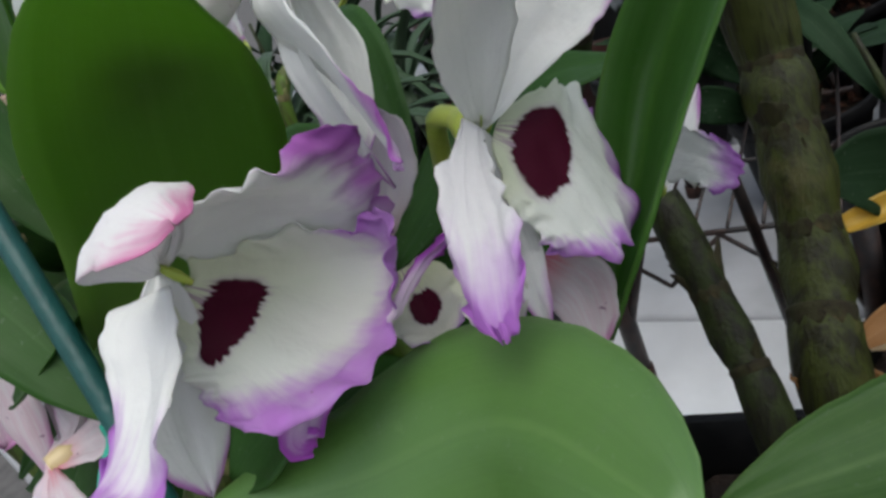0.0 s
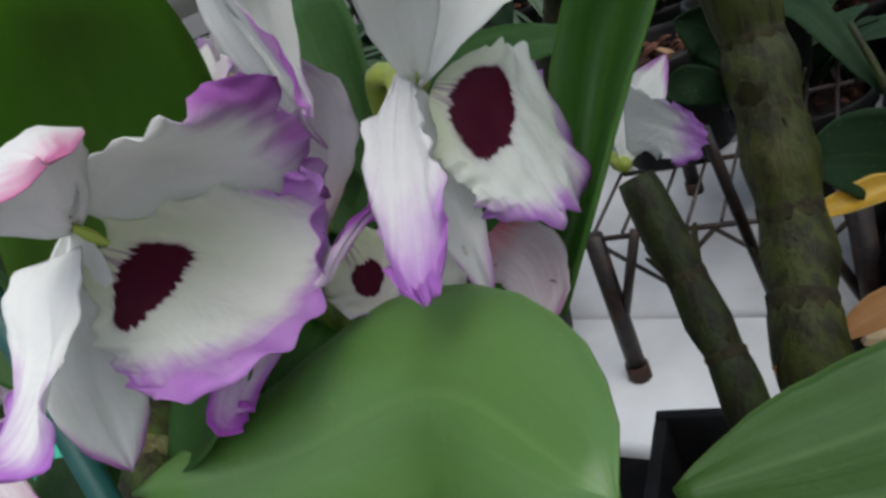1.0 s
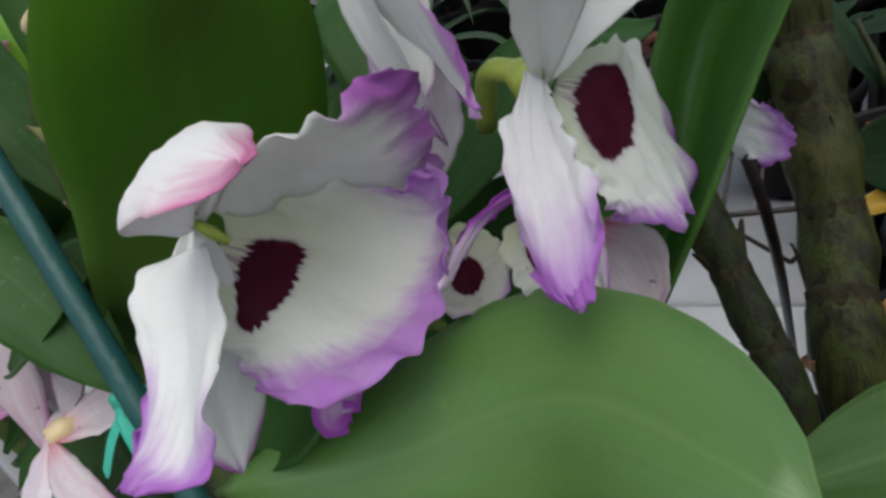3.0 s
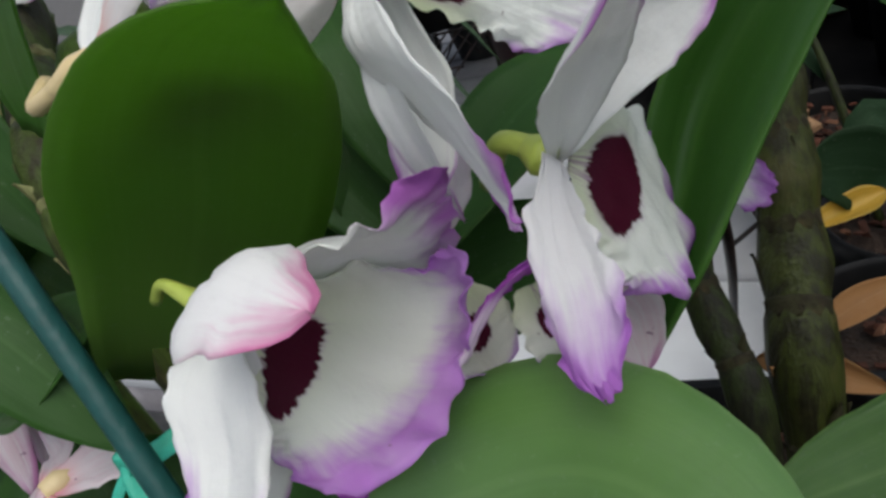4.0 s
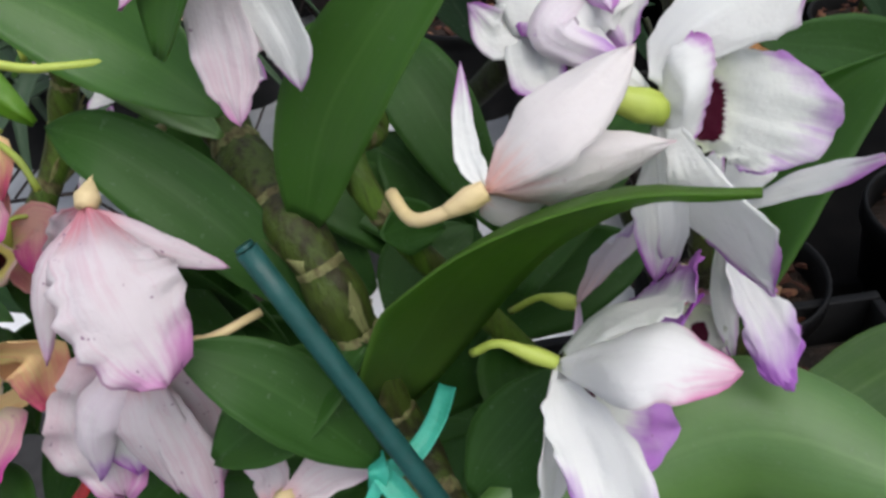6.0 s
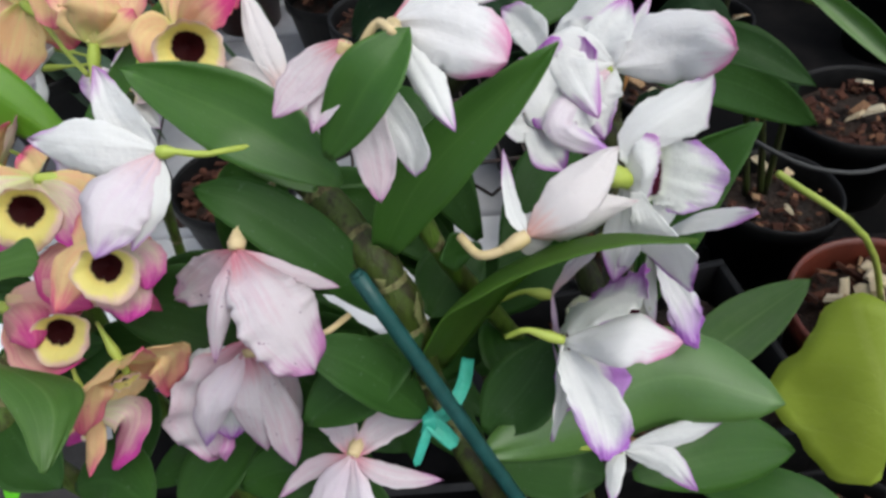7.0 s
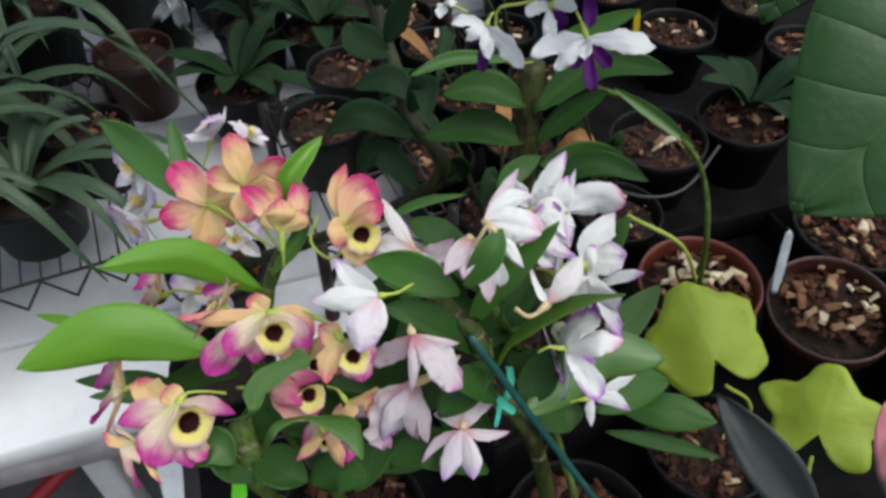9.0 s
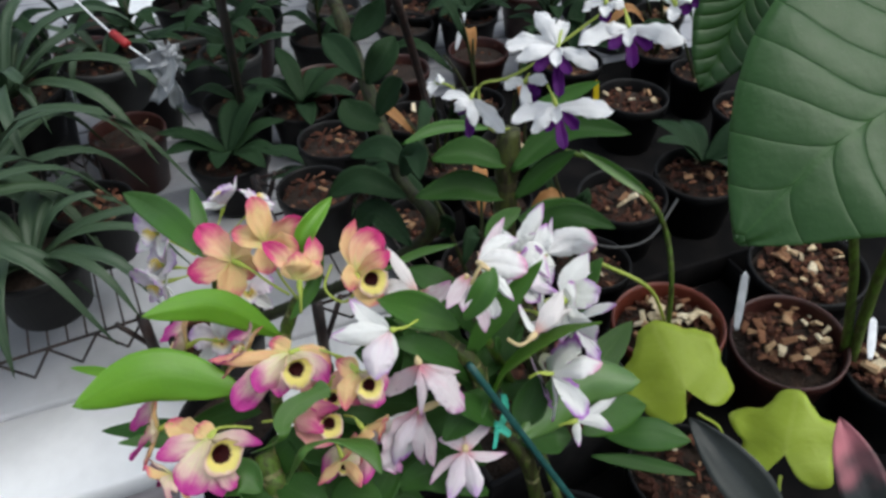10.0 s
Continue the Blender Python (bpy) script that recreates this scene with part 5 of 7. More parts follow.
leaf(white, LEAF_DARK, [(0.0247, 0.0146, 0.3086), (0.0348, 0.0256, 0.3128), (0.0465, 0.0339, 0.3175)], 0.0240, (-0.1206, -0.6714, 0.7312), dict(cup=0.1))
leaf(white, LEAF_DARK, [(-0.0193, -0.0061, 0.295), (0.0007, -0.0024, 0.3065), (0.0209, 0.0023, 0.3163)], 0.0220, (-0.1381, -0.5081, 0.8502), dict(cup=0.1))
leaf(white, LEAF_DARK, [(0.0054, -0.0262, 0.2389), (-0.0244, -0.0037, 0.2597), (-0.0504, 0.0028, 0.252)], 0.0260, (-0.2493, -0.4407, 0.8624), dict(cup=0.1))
# leaf behind the right-hand flowers
sheet("leaf", white, LEAF, [
    [(0.1022, 0.0235, 0.2720), (0.1033, 0.0235, 0.2730), (0.1045, 0.0215, 0.2735)],
    [(0.1055, 0.0340, 0.2925), (0.1115, 0.0375, 0.2905), (0.1170, 0.0230, 0.2954)],
    [(0.1110, 0.0450, 0.3130), (0.1205, 0.0480, 0.3110), (0.1275, 0.0285, 0.3135)],
    [(0.1230, 0.0480, 0.3300), (0.1330, 0.0465, 0.3305), (0.1395, 0.0360, 0.3315)],
    [(0.1440, 0.0440, 0.3400), (0.1455, 0.0435, 0.3402), (0.1468, 0.0425, 0.3404)]], ruffle=0.0002, rough=0.0004, thick=0.0011, nu=16, nv=26, blunt=0.0)
leaf(white, LEAF, [(0.0671, 0.0822, 0.3664), (0.0822, 0.0844, 0.3724), (0.0994, 0.0848, 0.3776)], 0.0150, (-0.3597, -0.7167, 0.5975), dict(cup=0.1))
leaf(white, LEAF_DARK, [(0.1752, 0.1821, 0.2699), (0.2407, 0.1938, 0.2437), (0.3053, 0.1902, 0.2035)], 0.0330, (-0.4983, -0.6301, 0.5956), dict(cup=0.1))
leaf(white, LEAF, [(0.0008, 0.1162, 0.3373), (0.0309, 0.1139, 0.3436), (0.0606, 0.1061, 0.3449)], 0.0065, (-0.2001, -0.7494, 0.6311), dict(cup=0.1))
leaf(white, LEAF_YELLOW, [(0.1690, 0.1420, 0.2220), (0.1534, 0.1310, 0.2235), (0.1393, 0.1175, 0.2279)], 0.0095, (-0.0821, -0.7, 0.7), dict(cup=0.3, fold=0.2, peak=0.3))
leaf(white, LEAF_SHADE, [(0.1750, 0.1500, 0.2230), (0.1580, 0.1400, 0.2340), (0.1430, 0.1300, 0.2400)], 0.0280, (-0.3, -0.85, 0.45), dict(cup=0.1, peak=0.4))
leaf(white, LEAF_BROWN, [(0.132, 0.0944, 0.188), (0.1299, 0.0913, 0.1963), (0.1282, 0.0889, 0.2006)], 0.0045, (0.023, -0.7466, 0.6648), dict(cup=0.2))
leaf(white, LEAF_BROWN, [(0.1249, 0.1135, 0.1799), (0.1391, 0.1111, 0.1781), (0.1647, 0.1072, 0.1684)], 0.0150, (-0.1363, -0.6837, 0.7169), dict(cup=0.25))
leaf(white, LEAF_BROWN, [(0.1429, 0.1212, 0.1814), (0.1606, 0.135, 0.1828), (0.1785, 0.1467, 0.1811)], 0.0120, (-0.1943, -0.7214, 0.6647), dict(cup=0.2))
leaf(white, LEAF_SHADE, [(0.1101, 0.1374, 0.2675), (0.1198, 0.1366, 0.2678), (0.1292, 0.143, 0.2582)], 0.0120, (0.0671, -0.9363, 0.3449), dict(cup=0.1))
leaf(white, LEAF_DARK, [(0.0292, 0.0089, 0.3396), (0.034, 0.0151, 0.3357), (0.041, 0.0187, 0.3309)], 0.0120, (0.3589, -0.7928, 0.4927), dict(cup=0.1))
# leaves deep inside the plant, in the darker green that carries their shade
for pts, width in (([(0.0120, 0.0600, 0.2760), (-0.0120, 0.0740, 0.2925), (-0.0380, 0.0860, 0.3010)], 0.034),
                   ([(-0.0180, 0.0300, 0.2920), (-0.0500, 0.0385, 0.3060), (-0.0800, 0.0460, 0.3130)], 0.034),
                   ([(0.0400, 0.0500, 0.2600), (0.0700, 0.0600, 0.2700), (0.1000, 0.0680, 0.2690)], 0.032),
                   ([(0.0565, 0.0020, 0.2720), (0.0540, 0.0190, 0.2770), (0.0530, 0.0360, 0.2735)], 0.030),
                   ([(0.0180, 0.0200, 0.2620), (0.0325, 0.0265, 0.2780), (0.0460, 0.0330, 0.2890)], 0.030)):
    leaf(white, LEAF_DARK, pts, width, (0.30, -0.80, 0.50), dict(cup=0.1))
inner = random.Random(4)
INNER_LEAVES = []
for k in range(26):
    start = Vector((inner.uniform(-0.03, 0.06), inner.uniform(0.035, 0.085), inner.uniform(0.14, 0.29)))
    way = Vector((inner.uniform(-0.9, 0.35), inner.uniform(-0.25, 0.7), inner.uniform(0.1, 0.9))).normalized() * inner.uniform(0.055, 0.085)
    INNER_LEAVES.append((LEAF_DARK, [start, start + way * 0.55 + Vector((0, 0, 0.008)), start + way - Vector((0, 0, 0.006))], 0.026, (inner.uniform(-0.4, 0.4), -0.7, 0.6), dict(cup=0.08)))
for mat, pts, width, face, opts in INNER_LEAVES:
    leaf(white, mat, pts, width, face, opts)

# ---- the yellow orchid ----
yellow = thing("yellow_orchid", (-0.075, 0.05, 0.09), "peach and yellow dendrobium orchid with magenta tips and dark-eyed lips", "orchid")
flower_pot((-0.07, 0.045, 0.105), 0.06, 0.105, BLACK_PLASTIC, "black plastic pot holding the yellow orchid", seed=5)
cane(yellow, [(-0.07, 0.06, 0.10), (-0.1012, 0.0754, 0.2674), (-0.0816, 0.1033, 0.3203), (-0.0651, 0.1086, 0.3494)], 0.0045, 7)
cane(yellow, [(-0.085, 0.03, 0.10), (-0.1413, 0.0418, 0.2806), (-0.139, 0.059, 0.2987)], 0.0045, 4)
cane(yellow, [(-0.1213, 0.0163, 0.2656), (-0.1223, 0.0292, 0.281), (-0.1226, 0.0432, 0.2962)], 0.0075, 3)
GOLD, ROSE = (GOLD_PETAL, GOLD_PETAL, GOLD_LIP), (GOLD_PETAL, ROSE_PETAL, GOLD_LIP)
# seen from behind, its stalk in front
flower(yellow, (-0.0952, 0.1417, 0.3716), [(-0.0721, 0.1032, 0.3612), (-0.0801, 0.1161, 0.3651), (-0.089, 0.1324, 0.3704)], [
    ("sepal", CRIMSON_PETAL, [(-0.101, 0.1558, 0.3785), (-0.1074, 0.1721, 0.3858)], 0.0185, (0.1479, -0.8367, 0.5274), dict(cup=0.1, peak=0.6, sharp=0.5)),
    ("petal", CRIMSON_PETAL, [(-0.1104, 0.1473, 0.3669), (-0.1245, 0.1532, 0.3642)], 0.0165, (0.1719, -0.8129, 0.5565), dict(cup=0.1, peak=0.6, sharp=0.5)),
    ("sepal", GOLD_PETAL, [(-0.1008, 0.1351, 0.3613), (-0.1071, 0.128, 0.3492)], 0.0185, (0.1502, -0.7983, 0.5832), dict(cup=0.1, peak=0.5, sharp=0.5)),
    ("petal", GOLD_PETAL, [(-0.0867, 0.1487, 0.3747), (-0.0788, 0.1577, 0.3767)], 0.0150, (0.1147, -0.8327, 0.5417), dict(cup=0.1, sharp=0.5)),
    ("petal", GOLD_PETAL, [(-0.0879, 0.1411, 0.3635), (-0.0848, 0.1403, 0.3526)], 0.0150, (0.1154, -0.8103, 0.5746), dict(cup=0.1, sharp=0.5)),
])
# the topmost one, opened wide
flower(yellow, (-0.0728, 0.1313, 0.3848), [(-0.0672, 0.1016, 0.3557), (-0.0717, 0.1169, 0.3654), (-0.0726, 0.1274, 0.3746)], [
    ("sepal", GOLD_PETAL, [(-0.0735, 0.1382, 0.4019), (-0.0736, 0.1453, 0.415)], 0.0165, (0.085, -0.8583, 0.506), dict(cup=0.1, peak=0.55, sharp=0.5)),
    ("petal", CRIMSON_PETAL, [(-0.0593, 0.1283, 0.3928), (-0.0473, 0.128, 0.3986)], 0.0175, (0.0437, -0.8412, 0.539), dict(cup=0.1, peak=0.5, sharp=0.6)),
    ("petal", GOLD_PETAL, [(-0.0641, 0.1202, 0.3855), (-0.0567, 0.1146, 0.3853)], 0.0170, (0.0576, -0.824, 0.5637), dict(cup=0.12, sharp=0.5)),
    ("petal", GOLD_PETAL, [(-0.0826, 0.1378, 0.3907), (-0.0913, 0.1446, 0.3931)], 0.0150, (0.1066, -0.8422, 0.5285), dict(cup=0.1, sharp=0.5)),
    ("sepal", GOLD_PETAL, [(-0.0776, 0.1223, 0.3796), (-0.08, 0.1156, 0.3729)], 0.0160, (0.0947, -0.8157, 0.5706), dict(cup=0.1, sharp=0.5)),
])
# hanging over, a closed orange pouch with magenta horns
flower(yellow, (-0.0648, 0.0996, 0.3738), [(-0.0698, 0.0909, 0.3536), (-0.068, 0.0926, 0.3639)], [
    ("sepal", CRIMSON_PETAL, [(-0.0699, 0.1113, 0.3856), (-0.0777, 0.1247, 0.3927)], 0.0125, (0.0759, -0.8147, 0.5749), dict(cup=0.15, peak=0.6)),
    ("sepal", CRIMSON_PETAL, [(-0.0525, 0.1062, 0.383), (-0.0465, 0.1174, 0.3907)], 0.0120, (0.0252, -0.8081, 0.5885), dict(cup=0.15, peak=0.6)),
    ("petal", GOLD_PETAL, [(-0.0614, 0.0984, 0.386), (-0.0599, 0.1091, 0.3891)], 0.0205, (0.0527, -0.8033, 0.5933), dict(cup=-0.3, peak=0.5, sharp=0.4, base=0.4)),
    ("petal", GOLD_PETAL, [(-0.0543, 0.0977, 0.3804), (-0.0495, 0.1016, 0.3825)], 0.0120, (0.0308, -0.7952, 0.6056), dict(cup=-0.2)),
    ("petal", GOLD_PETAL, [(-0.0694, 0.1047, 0.3825), (-0.0717, 0.11, 0.3839)], 0.0110, (0.0752, -0.8038, 0.5902), dict(cup=-0.2)),
])
# heart-eyed one beside the glossy leaf
flower(yellow, (-0.0338, 0.0763, 0.3834), [(-0.0434, 0.095, 0.381), (-0.0519, 0.0895, 0.3683), (-0.0471, 0.074, 0.3667), (-0.039, 0.0704, 0.3739)], [
    ("sepal", GOLD_PETAL, [(-0.0317, 0.0921, 0.3953), (-0.0224, 0.0994, 0.4072)], 0.0100, (-0.0384, -0.8107, 0.5842), dict(cup=0.1)),
    ("petal", CRIMSON_PETAL, [(-0.0232, 0.0847, 0.3939), (-0.0106, 0.0861, 0.3999)], 0.0210, (-0.0661, -0.7992, 0.5974), dict(cup=0.12, peak=0.6, sharp=0.5)),
    ("petal", CRIMSON_PETAL, [(-0.0238, 0.0699, 0.3941), (-0.0135, 0.0687, 0.3986)], 0.0120, (-0.0671, -0.7826, 0.6189), dict(cup=0.1, peak=0.6)),
    ("petal", GOLD_PETAL, [(-0.0391, 0.0715, 0.3858), (-0.044, 0.0668, 0.3803)], 0.0140, (-0.016, -0.7721, 0.6353), dict(cup=0.1)),
    ("sepal", GOLD_PETAL, [(-0.0317, 0.0608, 0.3783), (-0.0279, 0.0542, 0.3734)], 0.0170, (-0.0394, -0.7425, 0.6687), dict(cup=0.1)),
    ("lip", GOLD_LIP, [(-0.0306, 0.0708, 0.3875), (-0.0286, 0.0602, 0.3882), (-0.0286, 0.0541, 0.3841)], 0.0195, (-0.0539, -0.718, 0.694), {}),
])
# the two open ones that look forward
flower(yellow, (-0.0884, 0.0667, 0.3488), [(-0.0594, 0.0506, 0.3368), (-0.0643, 0.057, 0.3439), (-0.0771, 0.0664, 0.3474)], [
    ("sepal", GOLD_PETAL, [(-0.0909, 0.0746, 0.3496), (-0.0953, 0.0818, 0.3494)], 0.0115, (0.1428, -0.7167, 0.6826), dict(cup=0.1, sharp=0.5)),
    ("sepal", GOLD_PETAL, [(-0.1102, 0.0755, 0.3478), (-0.134, 0.0868, 0.3486)], 0.0095, (0.1923, -0.7068, 0.6807), dict(cup=-0.2)),
    ("petal", ROSE_PETAL, [(-0.1043, 0.0586, 0.348), (-0.1161, 0.0534, 0.3428)], 0.0165, (0.1851, -0.68, 0.7095), dict(cup=-0.15, peak=0.6, sharp=0.5)),
    ("petal", ROSE_PETAL, [(-0.1143, 0.0639, 0.3363), (-0.1294, 0.0586, 0.3273)], 0.0185, (0.2059, -0.6652, 0.7177), dict(cup=-0.1, peak=0.65, sharp=0.5)),
    ("petal", ROSE_PETAL, [(-0.0777, 0.0519, 0.3467), (-0.0744, 0.0399, 0.3395)], 0.0135, (0.1008, -0.677, 0.7291), dict(cup=-0.15, peak=0.6)),
    ("sepal", ROSE_PETAL, [(-0.0993, 0.0572, 0.3399), (-0.1039, 0.0503, 0.3325)], 0.0150, (0.1661, -0.6675, 0.7259), dict(cup=0.1)),
    ("sepal", GOLD_PETAL, [(-0.0736, 0.0584, 0.3453), (-0.0691, 0.0497, 0.336)], 0.0130, (0.0903, -0.6868, 0.7212), dict(cup=-0.1)),
    ("lip", GOLD_LIP, [(-0.0887, 0.0626, 0.3504), (-0.0882, 0.0514, 0.3515), (-0.0902, 0.0403, 0.3437)], 0.0205, (0.1452, -0.6368, 0.7573), {}),
])
flower(yellow, (-0.1493, 0.0583, 0.3134), [(-0.1234, 0.0551, 0.3095), (-0.1341, 0.0589, 0.314), (-0.1434, 0.0614, 0.3151)], [
    ("sepal", ROSE_PETAL, [(-0.166, 0.0624, 0.3124), (-0.1817, 0.0634, 0.309)], 0.0130, (0.3258, -0.6127, 0.72), dict(cup=0.1, peak=0.6)),
    ("petal", ROSE_PETAL, [(-0.1624, 0.0438, 0.3078), (-0.173, 0.036, 0.3006)], 0.0220, (0.3238, -0.5767, 0.7501), dict(cup=-0.1, peak=0.6, sharp=0.5)),
    ("petal", ROSE_PETAL, [(-0.153, 0.04, 0.3014), (-0.1536, 0.0295, 0.2919)], 0.0165, (0.2984, -0.5666, 0.768), dict(cup=-0.1)),
    ("petal", ROSE_PETAL, [(-0.134, 0.0466, 0.3181), (-0.1224, 0.0351, 0.3165)], 0.0100, (0.2562, -0.6081, 0.7514), dict(cup=-0.2)),
    ("sepal", GOLD_PETAL, [(-0.1506, 0.0638, 0.3153), (-0.1538, 0.0703, 0.3147)], 0.0120, (0.2892, -0.6264, 0.7239), dict(cup=0.1)),
    ("petal", ROSE_PETAL, [(-0.1469, 0.0351, 0.2987), (-0.1449, 0.0296, 0.2944)], 0.0120, (0.2829, -0.5596, 0.779), dict(cup=-0.1)),
    ("sepal", GOLD_PETAL, [(-0.1631, 0.0777, 0.3091), (-0.165, 0.0875, 0.3106)], 0.0150, (0.3091, -0.6349, 0.708), dict(cup=0.1, sharp=0.5)),
    ("lip", GOLD_LIP, [(-0.1484, 0.0541, 0.3154), (-0.1451, 0.0418, 0.3176), (-0.1437, 0.029, 0.3106)], 0.0245, (0.2907, -0.5377, 0.7914), {}),
])
flower(yellow, (-0.0596, 0.0254, 0.3553), [(-0.0679, 0.0469, 0.3558), (-0.062, 0.0372, 0.357)], [
    ("sepal", GOLD_PETAL, [(-0.0632, 0.0306, 0.3562), (-0.0676, 0.0405, 0.3556)], 0.0120, (0.0637, -0.6571, 0.7511), dict(cup=0.1)),
    ("petal", GOLD_PETAL, [(-0.069, 0.0191, 0.3526), (-0.0756, 0.012, 0.3443)], 0.0120, (0.0842, -0.6279, 0.7738), dict(cup=-0.15)),
    ("petal", ROSE_PETAL, [(-0.0502, 0.0154, 0.3544), (-0.0501, 0.0094, 0.349)], 0.0110, (0.0214, -0.6253, 0.7801), dict(cup=-0.15)),
    ("petal", ROSE_PETAL, [(-0.057, 0.0112, 0.346), (-0.0574, 0.0062, 0.3414)], 0.0140, (0.044, -0.6021, 0.7972), dict(cup=-0.1)),
    ("lip", GOLD_LIP, [(-0.0588, 0.0212, 0.3572), (-0.0573, 0.0106, 0.3591), (-0.0583, 0.0039, 0.3528)], 0.0165, (0.0494, -0.5846, 0.8098), {}),
])
# a cupped rosy one half under a leaf
flower(yellow, (-0.1009, 0.0353, 0.3253), [(-0.1167, 0.0531, 0.3136), (-0.108, 0.0426, 0.3217)], [
    ("sepal", ROSY_PETAL, [(-0.0992, 0.0323, 0.3286), (-0.0929, 0.0238, 0.3309), (-0.0892, 0.0166, 0.3269)], 0.0130, (0.1616, -0.5919, 0.7896), dict(cup=-0.3, peak=0.5, sharp=0.6)),
    ("sepal", ROSY_PETAL, [(-0.0963, 0.0359, 0.3272), (-0.0841, 0.0321, 0.3299), (-0.0739, 0.0272, 0.3283)], 0.0110, (0.1253, -0.6104, 0.7821), dict(cup=-0.1)),
    ("petal", ROSY_PETAL, [(-0.097, 0.0269, 0.3189), (-0.0897, 0.0182, 0.3185), (-0.0785, 0.0155, 0.3193)], 0.0120, (0.1352, -0.5758, 0.8064), dict(cup=0.2)),
    ("lip", GOLD_LIP, [(-0.0855, 0.0284, 0.3261), (-0.0824, 0.0196, 0.3287), (-0.0814, 0.0131, 0.3245)], 0.0165, (0.1221, -0.555, 0.8228), {}),
])
Y_FLOWERS = (
    # middle, facing, up, size, materials, where the stalk starts
    ((-0.0744, 0.0455, 0.3226), (0.1151, -0.5599, 0.8205), (0.1, 0.2, 1), 0.0200, (ROSY_PETAL, ROSY_PETAL, GOLD_LIP), (-0.0634, 0.0527, 0.328), 0.8),
    ((-0.1748, 0.0863, 0.3059), (-0.75, 0.25, 0.35), (0, 0.3, 1), 0.0240, ROSE, (-0.1594, 0.0821, 0.3027), 0.5),
    ((-0.1745, 0.0501, 0.3037), (-0.5, -0.1, -0.2), (-0.3, 0.1, 0.6), 0.0230, ROSE, (-0.1578, 0.0478, 0.2925), 0.5),
    ((-0.0822, 0.0089, 0.303), (0.2, -0.1, -0.9), (0.3, 0.4, 0.2), 0.0200, ROSE, (-0.0851, 0.0234, 0.3156), 0.5),
    ((-0.1095, 0.09, 0.3392), (-0.5, 0.4, 0.6), (0.1, 0.2, 1), 0.0200, ROSE, (-0.1018, 0.0876, 0.3261), 0.5),
    ((-0.1408, 0.1407, 0.3125), (-0.6, 0.3, 0.4), (0.0, 0.3, 1), 0.0270, ROSE, (-0.1166, 0.1297, 0.3148), 0.6),
    ((-0.0665, 0.0094, 0.3226), (0.2, -0.5, -0.3), (0.2, 0.3, 0.9), 0.0200, GOLD, (-0.0732, 0.0227, 0.3258), 0.5),
)
for k, (o, facing, up, size, mats, start, lip) in enumerate(Y_FLOWERS):
    mid = (Vector(o) * 0.6 + Vector(start) * 0.4) + Vector((0, 0, 0.006))
    whole_flower(yellow, o, facing, up, size * 1.06, mats, [start, mid], lip, seed=k + 20, wide=0.60, hang=0.75, sepals=0.36, lip_wide=0.85)
leaf(yellow, LEAF_FRESH, [(-0.1214, 0.0722, 0.328), (-0.165, 0.0915, 0.3487), (-0.2085, 0.0707, 0.3712)], 0.0330, (-0.0035, -0.7639, 0.6454), dict(cup=-0.05, fold=-0.1))
leaf(yellow, LEAF_FRESH, [(-0.0834, 0.0994, 0.3306), (-0.1181, 0.1089, 0.3694), (-0.160, 0.1025, 0.3877)], 0.0220, (-0.08, -0.7526, 0.6536), dict(cup=-0.1, fold=-0.1))
leaf(yellow, LEAF, [(-0.1063, 0.1678, 0.3596), (-0.1217, 0.2165, 0.3688), (-0.140, 0.30, 0.345)], 0.0230, (-0.0464, -0.8106, 0.5837), dict(cup=0.1, fold=0.1))
leaf(yellow, LEAF, [(-0.1073, 0.187, 0.3478), (-0.0996, 0.2128, 0.3622), (-0.0959, 0.237, 0.3728)], 0.0120, (-0.0882, -0.8044, 0.5875), dict(cup=0.1))
leaf(yellow, LEAF_FRESH, [(-0.0571, 0.1178, 0.3777), (-0.0472, 0.1222, 0.3934), (-0.0234, 0.1341, 0.4029)], 0.0140, (-0.2265, -0.7469, 0.6252), dict(cup=0.2, fold=0.15))
leaf(yellow, LEAF, [(-0.1584, 0.0404, 0.285), (-0.1403, 0.0378, 0.2922), (-0.1321, 0.0253, 0.2844)], 0.0240, (-0.014, -0.5511, 0.8343), dict(cup=0.15))
leaf(yellow, LEAF_FRESH, [(-0.1833, 0.1419, 0.3056), (-0.1986, 0.1572, 0.3048), (-0.2146, 0.1721, 0.3032)], 0.0070, (0.0945, -0.7077, 0.7002), dict(cup=0.1))
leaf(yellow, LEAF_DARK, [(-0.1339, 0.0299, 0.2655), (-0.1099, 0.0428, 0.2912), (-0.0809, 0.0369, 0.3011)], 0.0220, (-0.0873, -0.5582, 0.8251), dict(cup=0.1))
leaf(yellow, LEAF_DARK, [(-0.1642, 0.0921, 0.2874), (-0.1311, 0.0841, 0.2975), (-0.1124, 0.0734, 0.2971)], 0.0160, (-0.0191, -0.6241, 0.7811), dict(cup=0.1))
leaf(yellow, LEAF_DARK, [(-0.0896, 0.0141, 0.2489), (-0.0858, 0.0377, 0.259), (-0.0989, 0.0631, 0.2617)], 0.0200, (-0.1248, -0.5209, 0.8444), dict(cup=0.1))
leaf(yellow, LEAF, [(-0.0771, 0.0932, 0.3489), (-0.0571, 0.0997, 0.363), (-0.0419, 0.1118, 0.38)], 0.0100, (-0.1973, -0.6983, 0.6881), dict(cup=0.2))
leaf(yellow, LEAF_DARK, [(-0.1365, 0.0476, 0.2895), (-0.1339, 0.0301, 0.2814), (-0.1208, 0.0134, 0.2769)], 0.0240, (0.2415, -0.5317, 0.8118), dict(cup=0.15))
